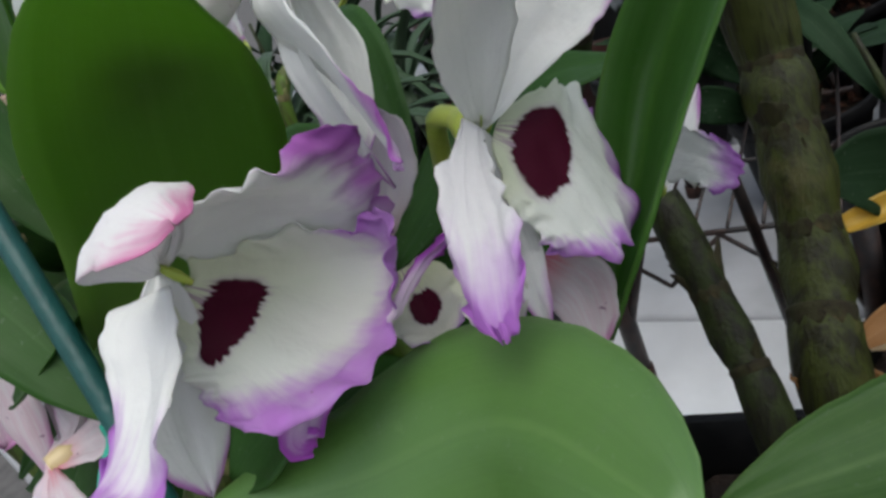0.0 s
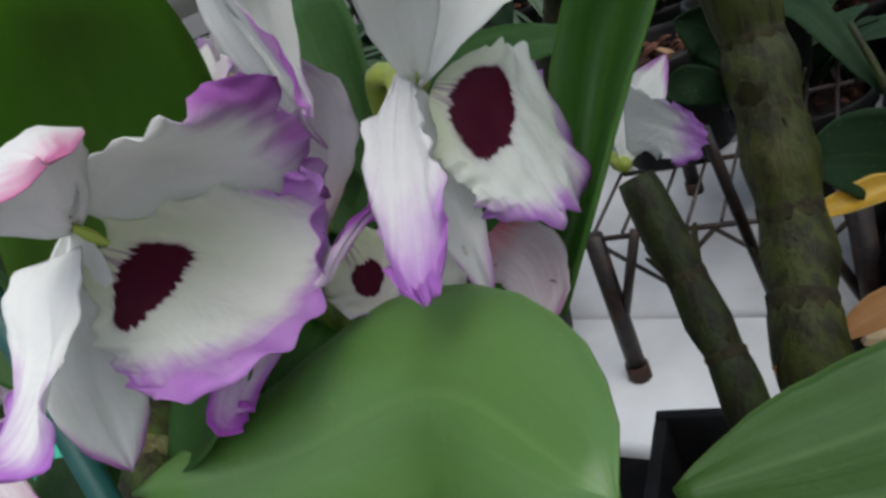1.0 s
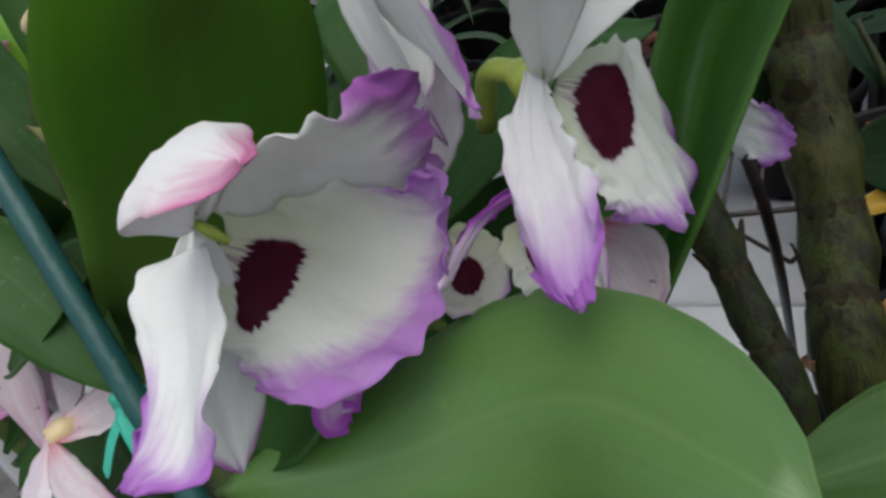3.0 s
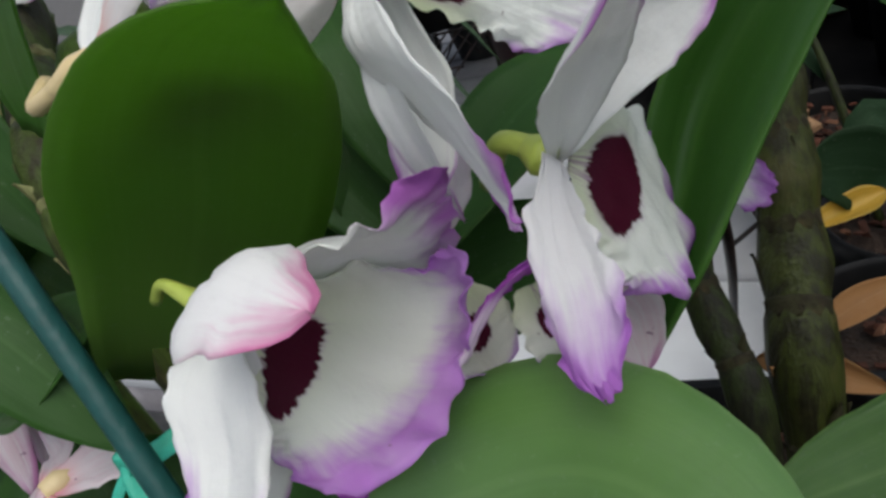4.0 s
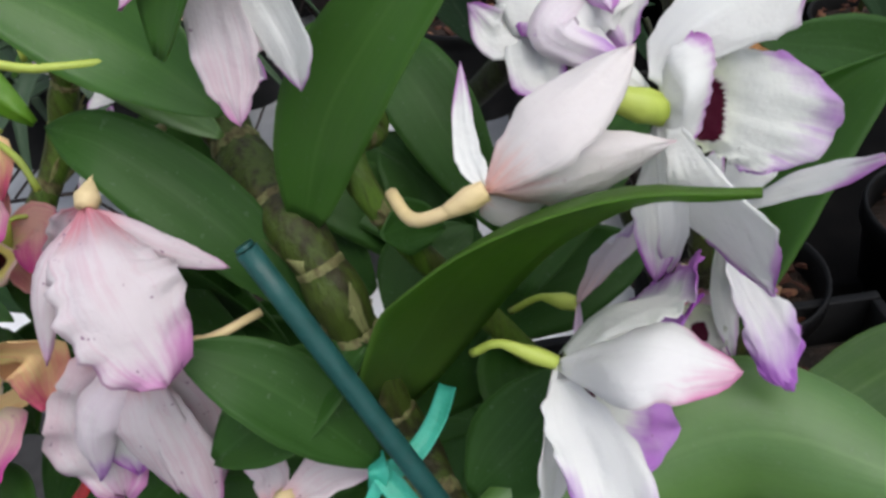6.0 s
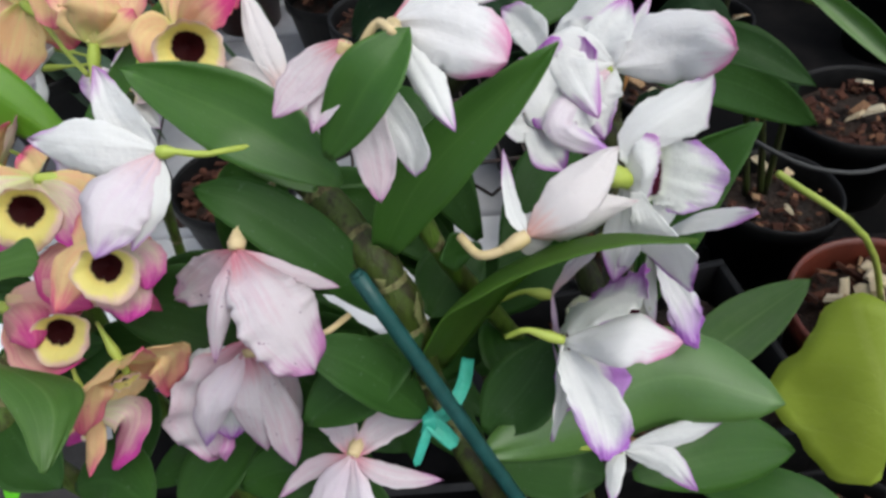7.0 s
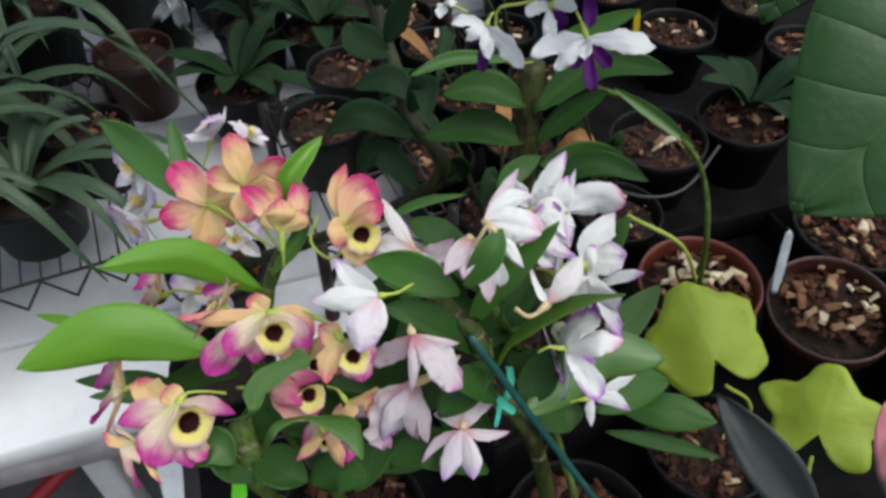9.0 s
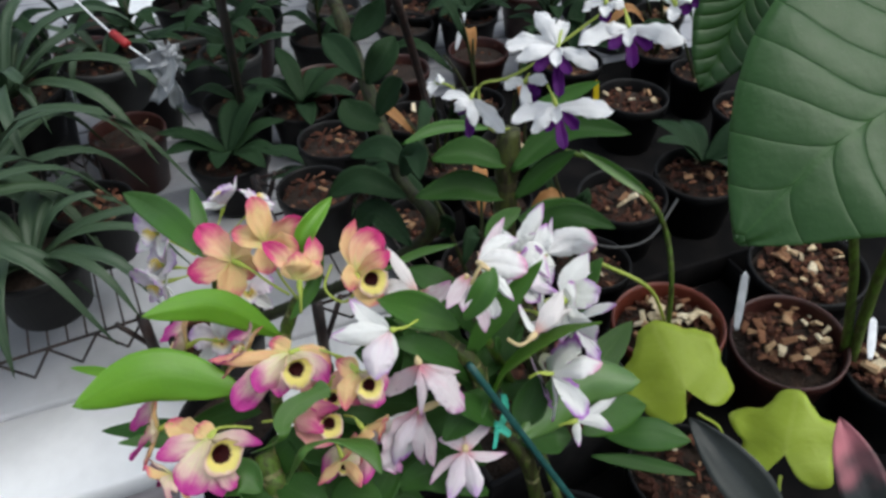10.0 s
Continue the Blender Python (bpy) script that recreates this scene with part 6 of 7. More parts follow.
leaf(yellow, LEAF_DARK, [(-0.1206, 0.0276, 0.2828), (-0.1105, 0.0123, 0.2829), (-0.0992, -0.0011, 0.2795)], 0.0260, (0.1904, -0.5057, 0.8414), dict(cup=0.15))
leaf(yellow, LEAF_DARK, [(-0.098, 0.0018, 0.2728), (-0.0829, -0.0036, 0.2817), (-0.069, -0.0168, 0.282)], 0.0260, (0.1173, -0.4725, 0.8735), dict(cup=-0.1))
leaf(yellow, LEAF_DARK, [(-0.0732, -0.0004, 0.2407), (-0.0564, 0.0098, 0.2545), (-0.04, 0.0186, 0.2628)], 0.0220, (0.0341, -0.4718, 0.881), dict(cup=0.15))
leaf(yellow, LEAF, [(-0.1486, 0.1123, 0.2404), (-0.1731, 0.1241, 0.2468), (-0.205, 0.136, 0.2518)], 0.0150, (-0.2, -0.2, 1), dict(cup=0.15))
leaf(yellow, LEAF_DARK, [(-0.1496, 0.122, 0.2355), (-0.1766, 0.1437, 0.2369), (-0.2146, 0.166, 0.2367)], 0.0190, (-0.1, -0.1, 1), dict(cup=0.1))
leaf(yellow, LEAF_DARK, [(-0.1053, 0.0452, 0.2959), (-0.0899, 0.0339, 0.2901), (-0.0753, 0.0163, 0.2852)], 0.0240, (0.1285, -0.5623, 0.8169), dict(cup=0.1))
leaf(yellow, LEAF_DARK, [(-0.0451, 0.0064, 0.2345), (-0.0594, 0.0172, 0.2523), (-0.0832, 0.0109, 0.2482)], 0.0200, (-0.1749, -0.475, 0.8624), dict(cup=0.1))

# two curled leaves before the open flowers
sheet("leaf", yellow, LEAF_MID, [
    [(-0.1300, 0.0440, 0.3000), (-0.1290, 0.0435, 0.3000), (-0.1280, 0.0430, 0.3000)],
    [(-0.1168, 0.0148, 0.3412), (-0.1150, 0.0144, 0.3404), (-0.1127, 0.0143, 0.3409)],
    [(-0.1155, 0.0237, 0.3475), (-0.1105, 0.0199, 0.3470), (-0.1049, 0.0189, 0.3473)],
    [(-0.1073, 0.0299, 0.3514), (-0.1016, 0.0248, 0.3498), (-0.0961, 0.0203, 0.3488)],
    [(-0.0964, 0.0313, 0.3525), (-0.0932, 0.0259, 0.3514), (-0.0895, 0.0221, 0.3502)],
    [(-0.0886, 0.0306, 0.3530), (-0.0863, 0.0260, 0.3527), (-0.0850, 0.0220, 0.3505)],
    [(-0.0815, 0.0317, 0.3552), (-0.0805, 0.0254, 0.3538), (-0.0814, 0.0210, 0.3505)],
    [(-0.0783, 0.0251, 0.3532), (-0.0786, 0.0231, 0.3530), (-0.0798, 0.0221, 0.3511)]], ruffle=0.0002, rough=0.0004, thick=0.0011, nu=14, nv=40, blunt=0.0)
sheet("leaf", yellow, LEAF_MID, [
    [(-0.1190, 0.0120, 0.3000), (-0.1180, 0.0125, 0.3000), (-0.1170, 0.0130, 0.3000)],
    [(-0.1102, -0.0044, 0.3411), (-0.1109, -0.0012, 0.3410), (-0.1096, 0.0018, 0.3401)],
    [(-0.1033, -0.0023, 0.3444), (-0.1032, 0.0009, 0.3428), (-0.1015, 0.0047, 0.3401)],
    [(-0.0935, -0.0043, 0.3469), (-0.0908, -0.0013, 0.3423), (-0.0871, 0.0016, 0.3363)],
    [(-0.0847, -0.0131, 0.3445), (-0.0787, -0.0097, 0.3409), (-0.0741, -0.0040, 0.3356)],
    [(-0.0796, -0.0220, 0.3419), (-0.0736, -0.0174, 0.3403), (-0.0685, -0.0111, 0.3365)],
    [(-0.0770, -0.0285, 0.3391), (-0.0732, -0.0255, 0.3391), (-0.0699, -0.0204, 0.3370)],
    [(-0.0753, -0.0315, 0.3372), (-0.0746, -0.0319, 0.3369), (-0.0731, -0.0299, 0.3367)]], ruffle=0.0002, rough=0.0004, thick=0.0011, nu=18, nv=40, blunt=0.0)

# ---- small white orchid behind it ----
small = thing("small_white_orchid", (-0.11, 0.24, 0.02), "small white and lilac orchid behind the yellow one", "orchid")
flower_pot((-0.12, 0.25, 0.09), 0.05, 0.09, BLACK_PLASTIC, "small black pot behind the yellow orchid", fill="soil")
cane(small, [(-0.12, 0.25, 0.07), (-0.0983, 0.2305, 0.2736), (-0.0905, 0.2611, 0.3078)], 0.004, 5)
for k, (o, facing, up, size, start) in enumerate((
    ((-0.1302, 0.2459, 0.3014), (-0.6, 0.0, 0.5), (0, 0.3, 1), 0.028, (-0.1062, 0.2304, 0.2993)),
    ((-0.0841, 0.1779, 0.3049), (-0.0501, -0.6848, 0.727), (0.1, 0.2, 1), 0.022, (-0.1031, 0.2099, 0.281)),
    ((-0.0700, 0.265, 0.3290), (-0.35, 0.45, 0.8), (0.1, 0.4, 0.8), 0.024, (-0.0846, 0.2577, 0.3077)),
    ((-0.0463, 0.255, 0.3257), (0.6, 0.15, 0.7), (0.1, 0.4, 0.8), 0.020, (-0.0747, 0.252, 0.3074)),
    ((-0.1261, 0.2639, 0.3212), (-0.75, -0.25, 0.4), (0.1, 0.3, 1), 0.024, (-0.1062, 0.2389, 0.3076)),
    ((-0.1369, 0.2313, 0.2985), (-0.8, -0.3, -0.1), (0.1, 0.3, 1), 0.026, (-0.1069, 0.2291, 0.2976)),
    ((-0.1113, 0.1816, 0.2638), (-0.2, -0.5, 0.4), (0.1, 0.3, 1), 0.026, (-0.0998, 0.2103, 0.2531)),
)):
    whole_flower(small, o, facing, up, size, (WHITE_PETAL, LILAC_PETAL, LILAC_LIP), [start, (Vector(o) + Vector(start)) / 2], 0.7, seed=k + 60, wide=0.72, sepals=0.46, back=0.12 * (k % 3))

# ---- orchid with white and purple flowers ----
purple = thing("purple_lipped_orchid", (0.145, 0.085, 0.085), "tall orchid with white petals, deep purple lips and dark strap leaves", "orchid")
trough = thing("planter", (0.16, 0.11, 0.0), "square black plastic planter filled with bark", "planter")
for lo, hi in (((0.062, 0.176, 0.0), (0.262, 0.182, 0.10)), ((0.062, 0.042, 0.0), (0.262, 0.048, 0.10)), ((0.062, 0.0485, 0.0), (0.068, 0.1755, 0.10)), ((0.256, 0.0485, 0.0), (0.262, 0.1755, 0.10)), ((0.069, 0.049, 0.0), (0.2555, 0.175, 0.075))):
    v, f = box_data(lo, hi)
    piece("side" if hi[2] > 0.09 else "compost", v, f, BLACK_PLASTIC if hi[2] > 0.09 else SOIL, trough, lo)
v, f = chips_data((0.16, 0.112, 0.078), 0.062, 120, 0.0075, 41, 0.006)
tagged(piece("bark_layer", v, f, BARK, trough, (0.16, 0.112, 0.078), smooth=False), "loose bark chips", kind="stuff")
cane(purple, [(0.145, 0.085, 0.078), (0.1378, 0.0928, 0.1909), (0.1386, 0.1166, 0.2227), (0.1374, 0.1338, 0.2562), (0.1357, 0.1471, 0.2827), (0.130, 0.145, 0.335), (0.1375, 0.1566, 0.3941)], 0.0102, 8, CANE_OLIVE)
rod("flower_spike", purple, STALK, [(0.1375, 0.1566, 0.3941), (0.0837, 0.1059, 0.4373), (0.0764, 0.1105, 0.4675), (0.0791, 0.0846, 0.4851), (0.0897, 0.074, 0.4961), (0.108, 0.0646, 0.5131), (0.1246, 0.0568, 0.5275), (0.1419, 0.0505, 0.5407)], 0.0009, 7)
# butterfly-like flowers: white wings swept aside, a three-lobed purple lip below
def winged(o, start, wings, lobes):
    """A flower of the tall orchid: white wings and sepals, purple lip lobes."""
    o, toward = Vector(o), Vector((-0.5848, -0.6745, 0.4506))
    parts = []
    for k, tip in enumerate(wings):
        tip = Vector(tip)
        mid = (o + tip) / 2 + toward * 0.004 * (1 if k % 2 else -0.4) + Vector((0, 0, 0.002))
        long = (tip - o).length
        parts.append(("petal" if k < 2 else "sepal", SNOW_PETAL, [mid, tip], max(0.0070, long * 0.36), toward + Vector((0.35 * math.sin(k * 2.1), 0.1, 0.3 + 0.3 * math.cos(k * 1.7))), dict(cup=0.18 - 0.34 * (k % 2), peak=0.64, sharp=0.62, base=0.18, ruffle=0.12, crimp=0.10, waves=3, nu=10, nv=14)))
    for k, tip in enumerate(lobes):
        tip = Vector(tip)
        parts.append(("lip_lobe", PURPLE_LIP, [o * 0.45 + tip * 0.55 - toward * 0.002, tip], 0.0066, toward, dict(cup=0.2, peak=0.78, sharp=0.3, base=0.22, ruffle=0.10, nu=8, nv=12)))
    flower(purple, o, [start, (Vector(start) + o) / 2 + Vector((0, 0, 0.001))], parts, r=0.0007, knob=0.0016)


winged((0.0952, 0.0543, 0.476), (0.0966, 0.0674, 0.4841), ((0.0685, 0.0628, 0.4686), (0.1226, 0.034, 0.4746), (0.086, 0.0419, 0.4732), (0.0761, 0.0515, 0.4646)), ((0.0815, 0.045, 0.4674), (0.0986, 0.0363, 0.4688), (0.0882, 0.0354, 0.4585)))
winged((0.0971, 0.0618, 0.5098), (0.1049, 0.069, 0.5157), ((0.0745, 0.082, 0.5077), (0.1097, 0.0393, 0.5035), (0.0855, 0.0476, 0.5069), (0.0981, 0.0857, 0.5226), (0.1114, 0.0761, 0.5176), (0.074, 0.0699, 0.5042)), ((0.0788, 0.0583, 0.5014), (0.0925, 0.0445, 0.5016), (0.0864, 0.0426, 0.4898)))
winged((0.1297, 0.0403, 0.5228), (0.1304, 0.0502, 0.5334), ((0.1015, 0.0494, 0.5152), (0.1495, 0.0161, 0.5192), (0.1174, 0.0267, 0.5201), (0.116, 0.0544, 0.5167)), ((0.1117, 0.0353, 0.5162), (0.1323, 0.0236, 0.5165), (0.1211, 0.0243, 0.5074)))
winged((0.0889, 0.0789, 0.4819), (0.0911, 0.0779, 0.4885), ((0.0769, 0.0834, 0.4794), (0.0799, 0.0629, 0.4725), (0.0965, 0.0666, 0.4863)), ((0.0849, 0.0605, 0.473), (0.0896, 0.0643, 0.4798)))
winged((0.0695, 0.1091, 0.4619), (0.0751, 0.1112, 0.4675), ((0.0551, 0.1224, 0.4607), (0.0624, 0.092, 0.4524), (0.0784, 0.0818, 0.4484), (0.0561, 0.1068, 0.4578)), ((0.0596, 0.0942, 0.4437), (0.0583, 0.1062, 0.4553)))
winged((0.1224, 0.0542, 0.5328), (0.1248, 0.0594, 0.5397), ((0.1161, 0.0664, 0.526), (0.1282, 0.0452, 0.5333), (0.1159, 0.046, 0.5298)), ((0.1184, 0.0489, 0.5249),))
winged((0.1409, 0.0203, 0.5401), (0.1382, 0.0306, 0.5491), ((0.1357, 0.017, 0.5336), (0.149, 0.0191, 0.5438), (0.1421, 0.0376, 0.5431)), ((0.1471, 0.0148, 0.5382), (0.1524, 0.0158, 0.5424)))
winged((0.0574, 0.1351, 0.4659), (0.0676, 0.1257, 0.4623), ((0.0527, 0.1317, 0.4596), (0.0637, 0.1325, 0.467)), ())
for mat, pts, width in (
    (LEAF_DARK, [(0.1275, 0.1434, 0.3698), (0.1035, 0.1615, 0.3805), (0.0757, 0.1726, 0.3763)], 0.026),
    (LEAF_DARK, [(0.1266, 0.1391, 0.3411), (0.097, 0.1582, 0.3513), (0.0601, 0.1727, 0.3455)], 0.026),
    (LEAF_DARK, [(0.1297, 0.1388, 0.3666), (0.176, 0.1344, 0.3933), (0.2137, 0.1001, 0.3952)], 0.026),
    (LEAF, [(0.1247, 0.1639, 0.3944), (0.09, 0.1799, 0.3972), (0.0558, 0.1833, 0.391)], 0.011),
    (LEAF, [(0.151, 0.1585, 0.4033), (0.1785, 0.1421, 0.4171), (0.1995, 0.129, 0.4307)], 0.014),
    (LEAF_DARK, [(0.1323, 0.1358, 0.341), (0.1552, 0.1299, 0.3627), (0.1775, 0.1206, 0.3805)], 0.018),
    (LEAF_DARK, [(0.1338, 0.1236, 0.3149), (0.1676, 0.1054, 0.3304), (0.1961, 0.0806, 0.3216)], 0.020),
):
    blade("leaf", purple, mat, pts, width, (-0.25, -0.5, 0.85), fold=0.12, thick=0.0012, nv=16)
# a leaf low on the cane, shade put into its dark colour
blade("leaf", purple, LEAF_SHADE, [(0.1262, 0.2259, 0.2392), (0.1187, 0.2296, 0.2548), (0.1057, 0.227, 0.2646)], 0.026, (-0.5, -0.75, 0.4), fold=0.1, thick=0.0012, nv=16)

# ---- tall leafy cane orchid beside it ----
tall = thing("leafy_cane_orchid", (-0.09, 0.38, 0.07), "tall leafy orchid cane with dark paired leaves", "orchid")
flower_pot((-0.09, 0.38, 0.09), 0.055, 0.09, BLACK_PLASTIC, "black pot of the leafy cane orchid")
cane(tall, [(-0.09, 0.38, 0.07), (0.0691, 0.188, 0.2784), (0.0687, 0.2172, 0.3367), (0.0747, 0.2741, 0.3805), (0.0791, 0.3299, 0.4224), (0.0835, 0.3685, 0.4475)], 0.0065, 9, CANE_DRY)
for k, (pts, width) in enumerate((
    ([(0.067, 0.2087, 0.3425), (0.0713, 0.191, 0.3725), (0.0602, 0.1628, 0.369)], 0.022),
    ([(0.0647, 0.196, 0.3288), (0.0358, 0.2231, 0.3397), (0.0101, 0.2367, 0.324)], 0.026),
    ([(0.058, 0.177, 0.2916), (0.0414, 0.2079, 0.3129), (0.0234, 0.2165, 0.2965)], 0.026),
    ([(0.0702, 0.2556, 0.3751), (0.0822, 0.2456, 0.4018), (0.087, 0.2392, 0.4131)], 0.022),
    ([(0.071, 0.248, 0.3681), (0.0541, 0.2649, 0.3754), (0.0489, 0.2786, 0.386)], 0.030),
    ([(0.0718, 0.2762, 0.396), (0.0837, 0.2655, 0.422), (0.0977, 0.2713, 0.4352)], 0.026),
    ([(0.0693, 0.2811, 0.3995), (0.0648, 0.3125, 0.4127), (0.0608, 0.3367, 0.4192)], 0.026),
    ([(0.0762, 0.3132, 0.4195), (0.095, 0.3057, 0.4373), (0.1051, 0.3026, 0.4548)], 0.026),
    ([(0.0721, 0.2128, 0.3492), (0.0611, 0.2297, 0.3597), (0.0381, 0.2473, 0.3496)], 0.024),
)):
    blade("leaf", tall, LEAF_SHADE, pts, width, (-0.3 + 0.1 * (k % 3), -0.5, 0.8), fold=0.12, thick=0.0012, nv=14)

# ---- broad-leaved plant at the right ----
broad = thing("broad_leaved_plant", (0.52, -0.02, 0.0), "tall plant with large ribbed green leaves on the bench", "house plant")
big_base = (0.3824, -0.0767, 0.515)
rod("leaf_stalk", broad, CANE, [(0.52, -0.02, 0.0), (0.42, -0.03, 0.3), big_base], [0.006, 0.005, 0.003])
blade("leaf", broad, LEAF_BIG, [big_base, (0.3225, -0.0656, 0.5028), (0.2497, -0.0563, 0.4841), (0.2032, -0.0541, 0.4676), (0.1526, -0.0514, 0.4213)], 0.205, (-0.7908, -0.4133, 0.4514), cup=-0.06, peak=0.37, sharp=0.82, base=0.5, fold=0.06, thick=0.0012, nu=24, nv=36, rough=0.012, ragged=0.02)
small_base = (0.2466, 0.0504, 0.5332)
rod("leaf_stalk", broad, CANE, [(0.52, -0.02, 0.0), (0.40, 0.0, 0.3), small_base], [0.006, 0.004, 0.002])
blade("leaf", broad, LEAF_BIG, [small_base, (0.2278, 0.0463, 0.502), (0.2027, 0.0392, 0.4639)], 0.055, (-0.7454, -0.5412, 0.3892), cup=0.1, peak=0.4, sharp=0.8, base=0.4, fold=0.1, nv=18)

# ---- lime foliage ----
lime = thing("lime_foliage_plant", (0.30, -0.03, 0.05), "young plant with lobed lime-green leaves", "house plant")
def lobed_leaf(parent, mat, base, tip, width, face, deep=0.045):
    """A five-lobed ivy-like leaf, slightly wavy."""
    base, tip, face = Vector(base), Vector(tip), Vector(face).normalized()
    axis = tip - base
    length = axis.length
    axis.normalize()
    side = axis.cross(face).normalized()
    up = side.cross(axis)
    rim = []
    n = 72
    for k in range(n):
        a = 2 * math.pi * k / n
        r = 0.50 + deep * math.cos(5 * a + 0.4) + 0.02 * math.sin(3 * a + 1.0) + 0.008 * math.sin(17 * a)
        away = abs(a - math.pi)
        if away < 0.28:
            r *= 0.25 + 0.75 * away / 0.28
        rim.append((r * math.cos(a) + 0.46, r * math.sin(a)))
    rings = 6
    verts, uvs, faces = [], [], []
    for layer in (0.0, -0.0011):
        for j in range(rings + 1):
            s = 0.02 + 0.98 * j / rings
            for x, y in rim:
                px, py = 0.25 + (x - 0.25) * s, y * s
                h = 0.05 * math.cos(7 * py) + 0.06 * noise.noise(Vector((px * 3, py * 3, width * 40))) - 0.14 * py * py + layer / length * (1 - 0.6 * s)
                verts.append(base + axis * (px * length) + side * (py * width) + up * (h * length))
                uvs.append((0.5 + py * 0.9, px))
    per = n * (rings + 1)
    for layer in (0, per):
        for j in range(rings):
            for k in range(n):
                a, b = layer + j * n + k, layer + j * n + (k + 1) % n
                faces.append((a, b, b + n, a + n) if not layer else (a, a + n, b + n, b))
    for k in range(n):
        a, b = rings * n + k, rings * n + (k + 1) % n
        faces.append((a, b, per + b, per + a))
    return piece("leaf", verts, faces, mat, parent, base, uvs)

l1 = Vector((0.2473, -0.0139, 0.1484))
lobed_leaf(lime, LEAF_LIME, l1, (0.2579, 0.0695, 0.1849), 0.098, Vector((-0.5889, -0.3453, 0.7307)) + Vector((0.1, 0, 0.35)))
rod("leaf_stalk", lime, LEAF_LIME, [(0.30, -0.03, 0.02), (0.2787, -0.026, 0.1107), l1], 0.0015)
l2 = (0.2928, -0.0846, 0.1061)
lobed_leaf(lime, LEAF_LIME, l2, (0.3463, -0.0442, 0.1445), 0.094, (-0.6368, -0.208, 0.7425), 0.085)
rod("leaf_stalk", lime, LEAF_LIME, [(0.30, -0.03, 0.02), (0.2807, -0.0946, 0.0748), l2], 0.0015)

# ---- dark foliage ----
dusky = thing("dark_foliage_plant", (0.27, -0.16, 0.0), "plant with blackish leaves, one splashed with pink", "house plant")
flower_pot((0.28, -0.17, 0.09), 0.05, 0.09, BLACK_PLASTIC, "black pot of the dark-leaved plant")
blade("leaf", dusky, LEAF_BLACK, [(0.229, -0.1353, 0.1366), (0.2117, -0.0885, 0.1728), (0.1981, -0.0355, 0.2023)], 0.040, (-0.569, -0.2142, 0.794), fold=0.25, cup=0.05, nv=18, thick=0.001)
blade("leaf", dusky, LEAF_PINK, [(0.3104, -0.1719, 0.1141), (0.3114, -0.134, 0.1539), (0.3203, -0.0935, 0.1855)], 0.040, (-0.6513, -0.1579, 0.7422), fold=0.2, cup=0.05, nv=18, thick=0.001)
rod("stem", dusky, CANE_DRY, [(0.28, -0.17, 0.07), (0.27, -0.15, 0.12), (0.229, -0.1353, 0.1366)], 0.003)

# ---- pots at the right ----
POTS = (
    ((0.4495, 0.0293, 0.112), 0.062, 0.112, MAROON_PLASTIC, "dark maroon pot filled with coarse bark", 11, (4, -9)),
    ((0.3456, 0.1071, 0.112), 0.062, 0.112, BROWN_PLASTIC, "reddish-brown pot filled with bark", 12, (0, -4)),
    ((0.5711, 0.0977, 0.1), 0.070, 0.100, BLACK_PLASTIC, "black pot with damp bark under the broad leaf", 13, (0, -4)),
    ((0.5196, -0.0619, 0.1), 0.060, 0.100, BLACK_PLASTIC, "black pot with bark and a white label", 14, (0, -4)),
    ((0.6032, 0.3097, 0.1), 0.062, 0.100, BLACK_PLASTIC, "black pot with dark compost and pale chips", 15, (0, -4)),
    ((0.4719, 0.3245, 0.1), 0.062, 0.100, BLACK_PLASTIC, "black pot with dark bark beside the tendril plant", 16, (0, -4)),
    ((0.804, 0.3982, 0.1), 0.060, 0.100, BLACK_PLASTIC, "black pot half hidden behind the broad leaf", 17, (0, 0)),
    ((0.6656, 0.5277, 0.1), 0.060, 0.100, BLACK_PLASTIC, "black pot in the back row", 18, (0, 0)),
    ((0.236, -0.0285, 0.085), 0.055, 0.085, BLACK_PLASTIC, "black pot below the orchid leaves", 19, (0, 0)),
)
for rim, radius, height, mat, label, seed, tilt in POTS:
    flower_pot(rim, radius, height, mat, label, "bark", seed, tilt, chip=0.007 if seed < 15 else 0.006, count=190 if seed < 15 else 120, loose=22 if seed < 15 else 5)

tray = thing("pot_tray", (0.45, 0.12, 0.0), "black plastic tray with a raised rim under the pots", "tray")
for lo, hi in (((0.16, 0.283, 0.001), (0.95, 0.289, 0.045)), ((0.153, -0.02, 0.0), (0.1595, 0.9, 0.05)), ((0.56, 0.02, 0.0), (0.566, 0.2825, 0.04)), ((0.16, 0.29, 0.001), (1.2, 0.9, 0.009)), ((0.16, -0.2, -0.003), (1.2, 0.282, 0.003))):
    v, f = box_data(lo, hi, BENCH_TURN, (0, 0.30, 0))
    piece("rim", v, f, TRAY_PLASTIC, tray, lo)

labels = (( (0.3934, 0.0605, 0.11), (0.4231, 0.0908, 0.16), WRAP, "translucent grey plastic label pushed in beside a pot"),
          ((0.4936, -0.0371, 0.1), (0.5168, -0.0119, 0.13), TAG_WHITE, "white plastic plant label in a pot of bark"),
          ((0.5662, 0.5017, 0.09), (0.5537, 0.5016, 0.17), TAG_YELLOW, "yellow plant label among dark pots"),
          ((-0.1831, 0.0668, 0.1773), (-0.1634, 0.1046, 0.2580), TAG_WHITE, "long white plastic plant label"),
          ((-0.14, 0.0256, 0.2346), (-0.1331, 0.036, 0.2527), TAG_GREEN, "fluorescent green plant label"),
          ((0.5166, 0.8477, 0.085), (0.5411, 0.8593, 0.15), TAG_WHITE, "pale blue-white plant label"))
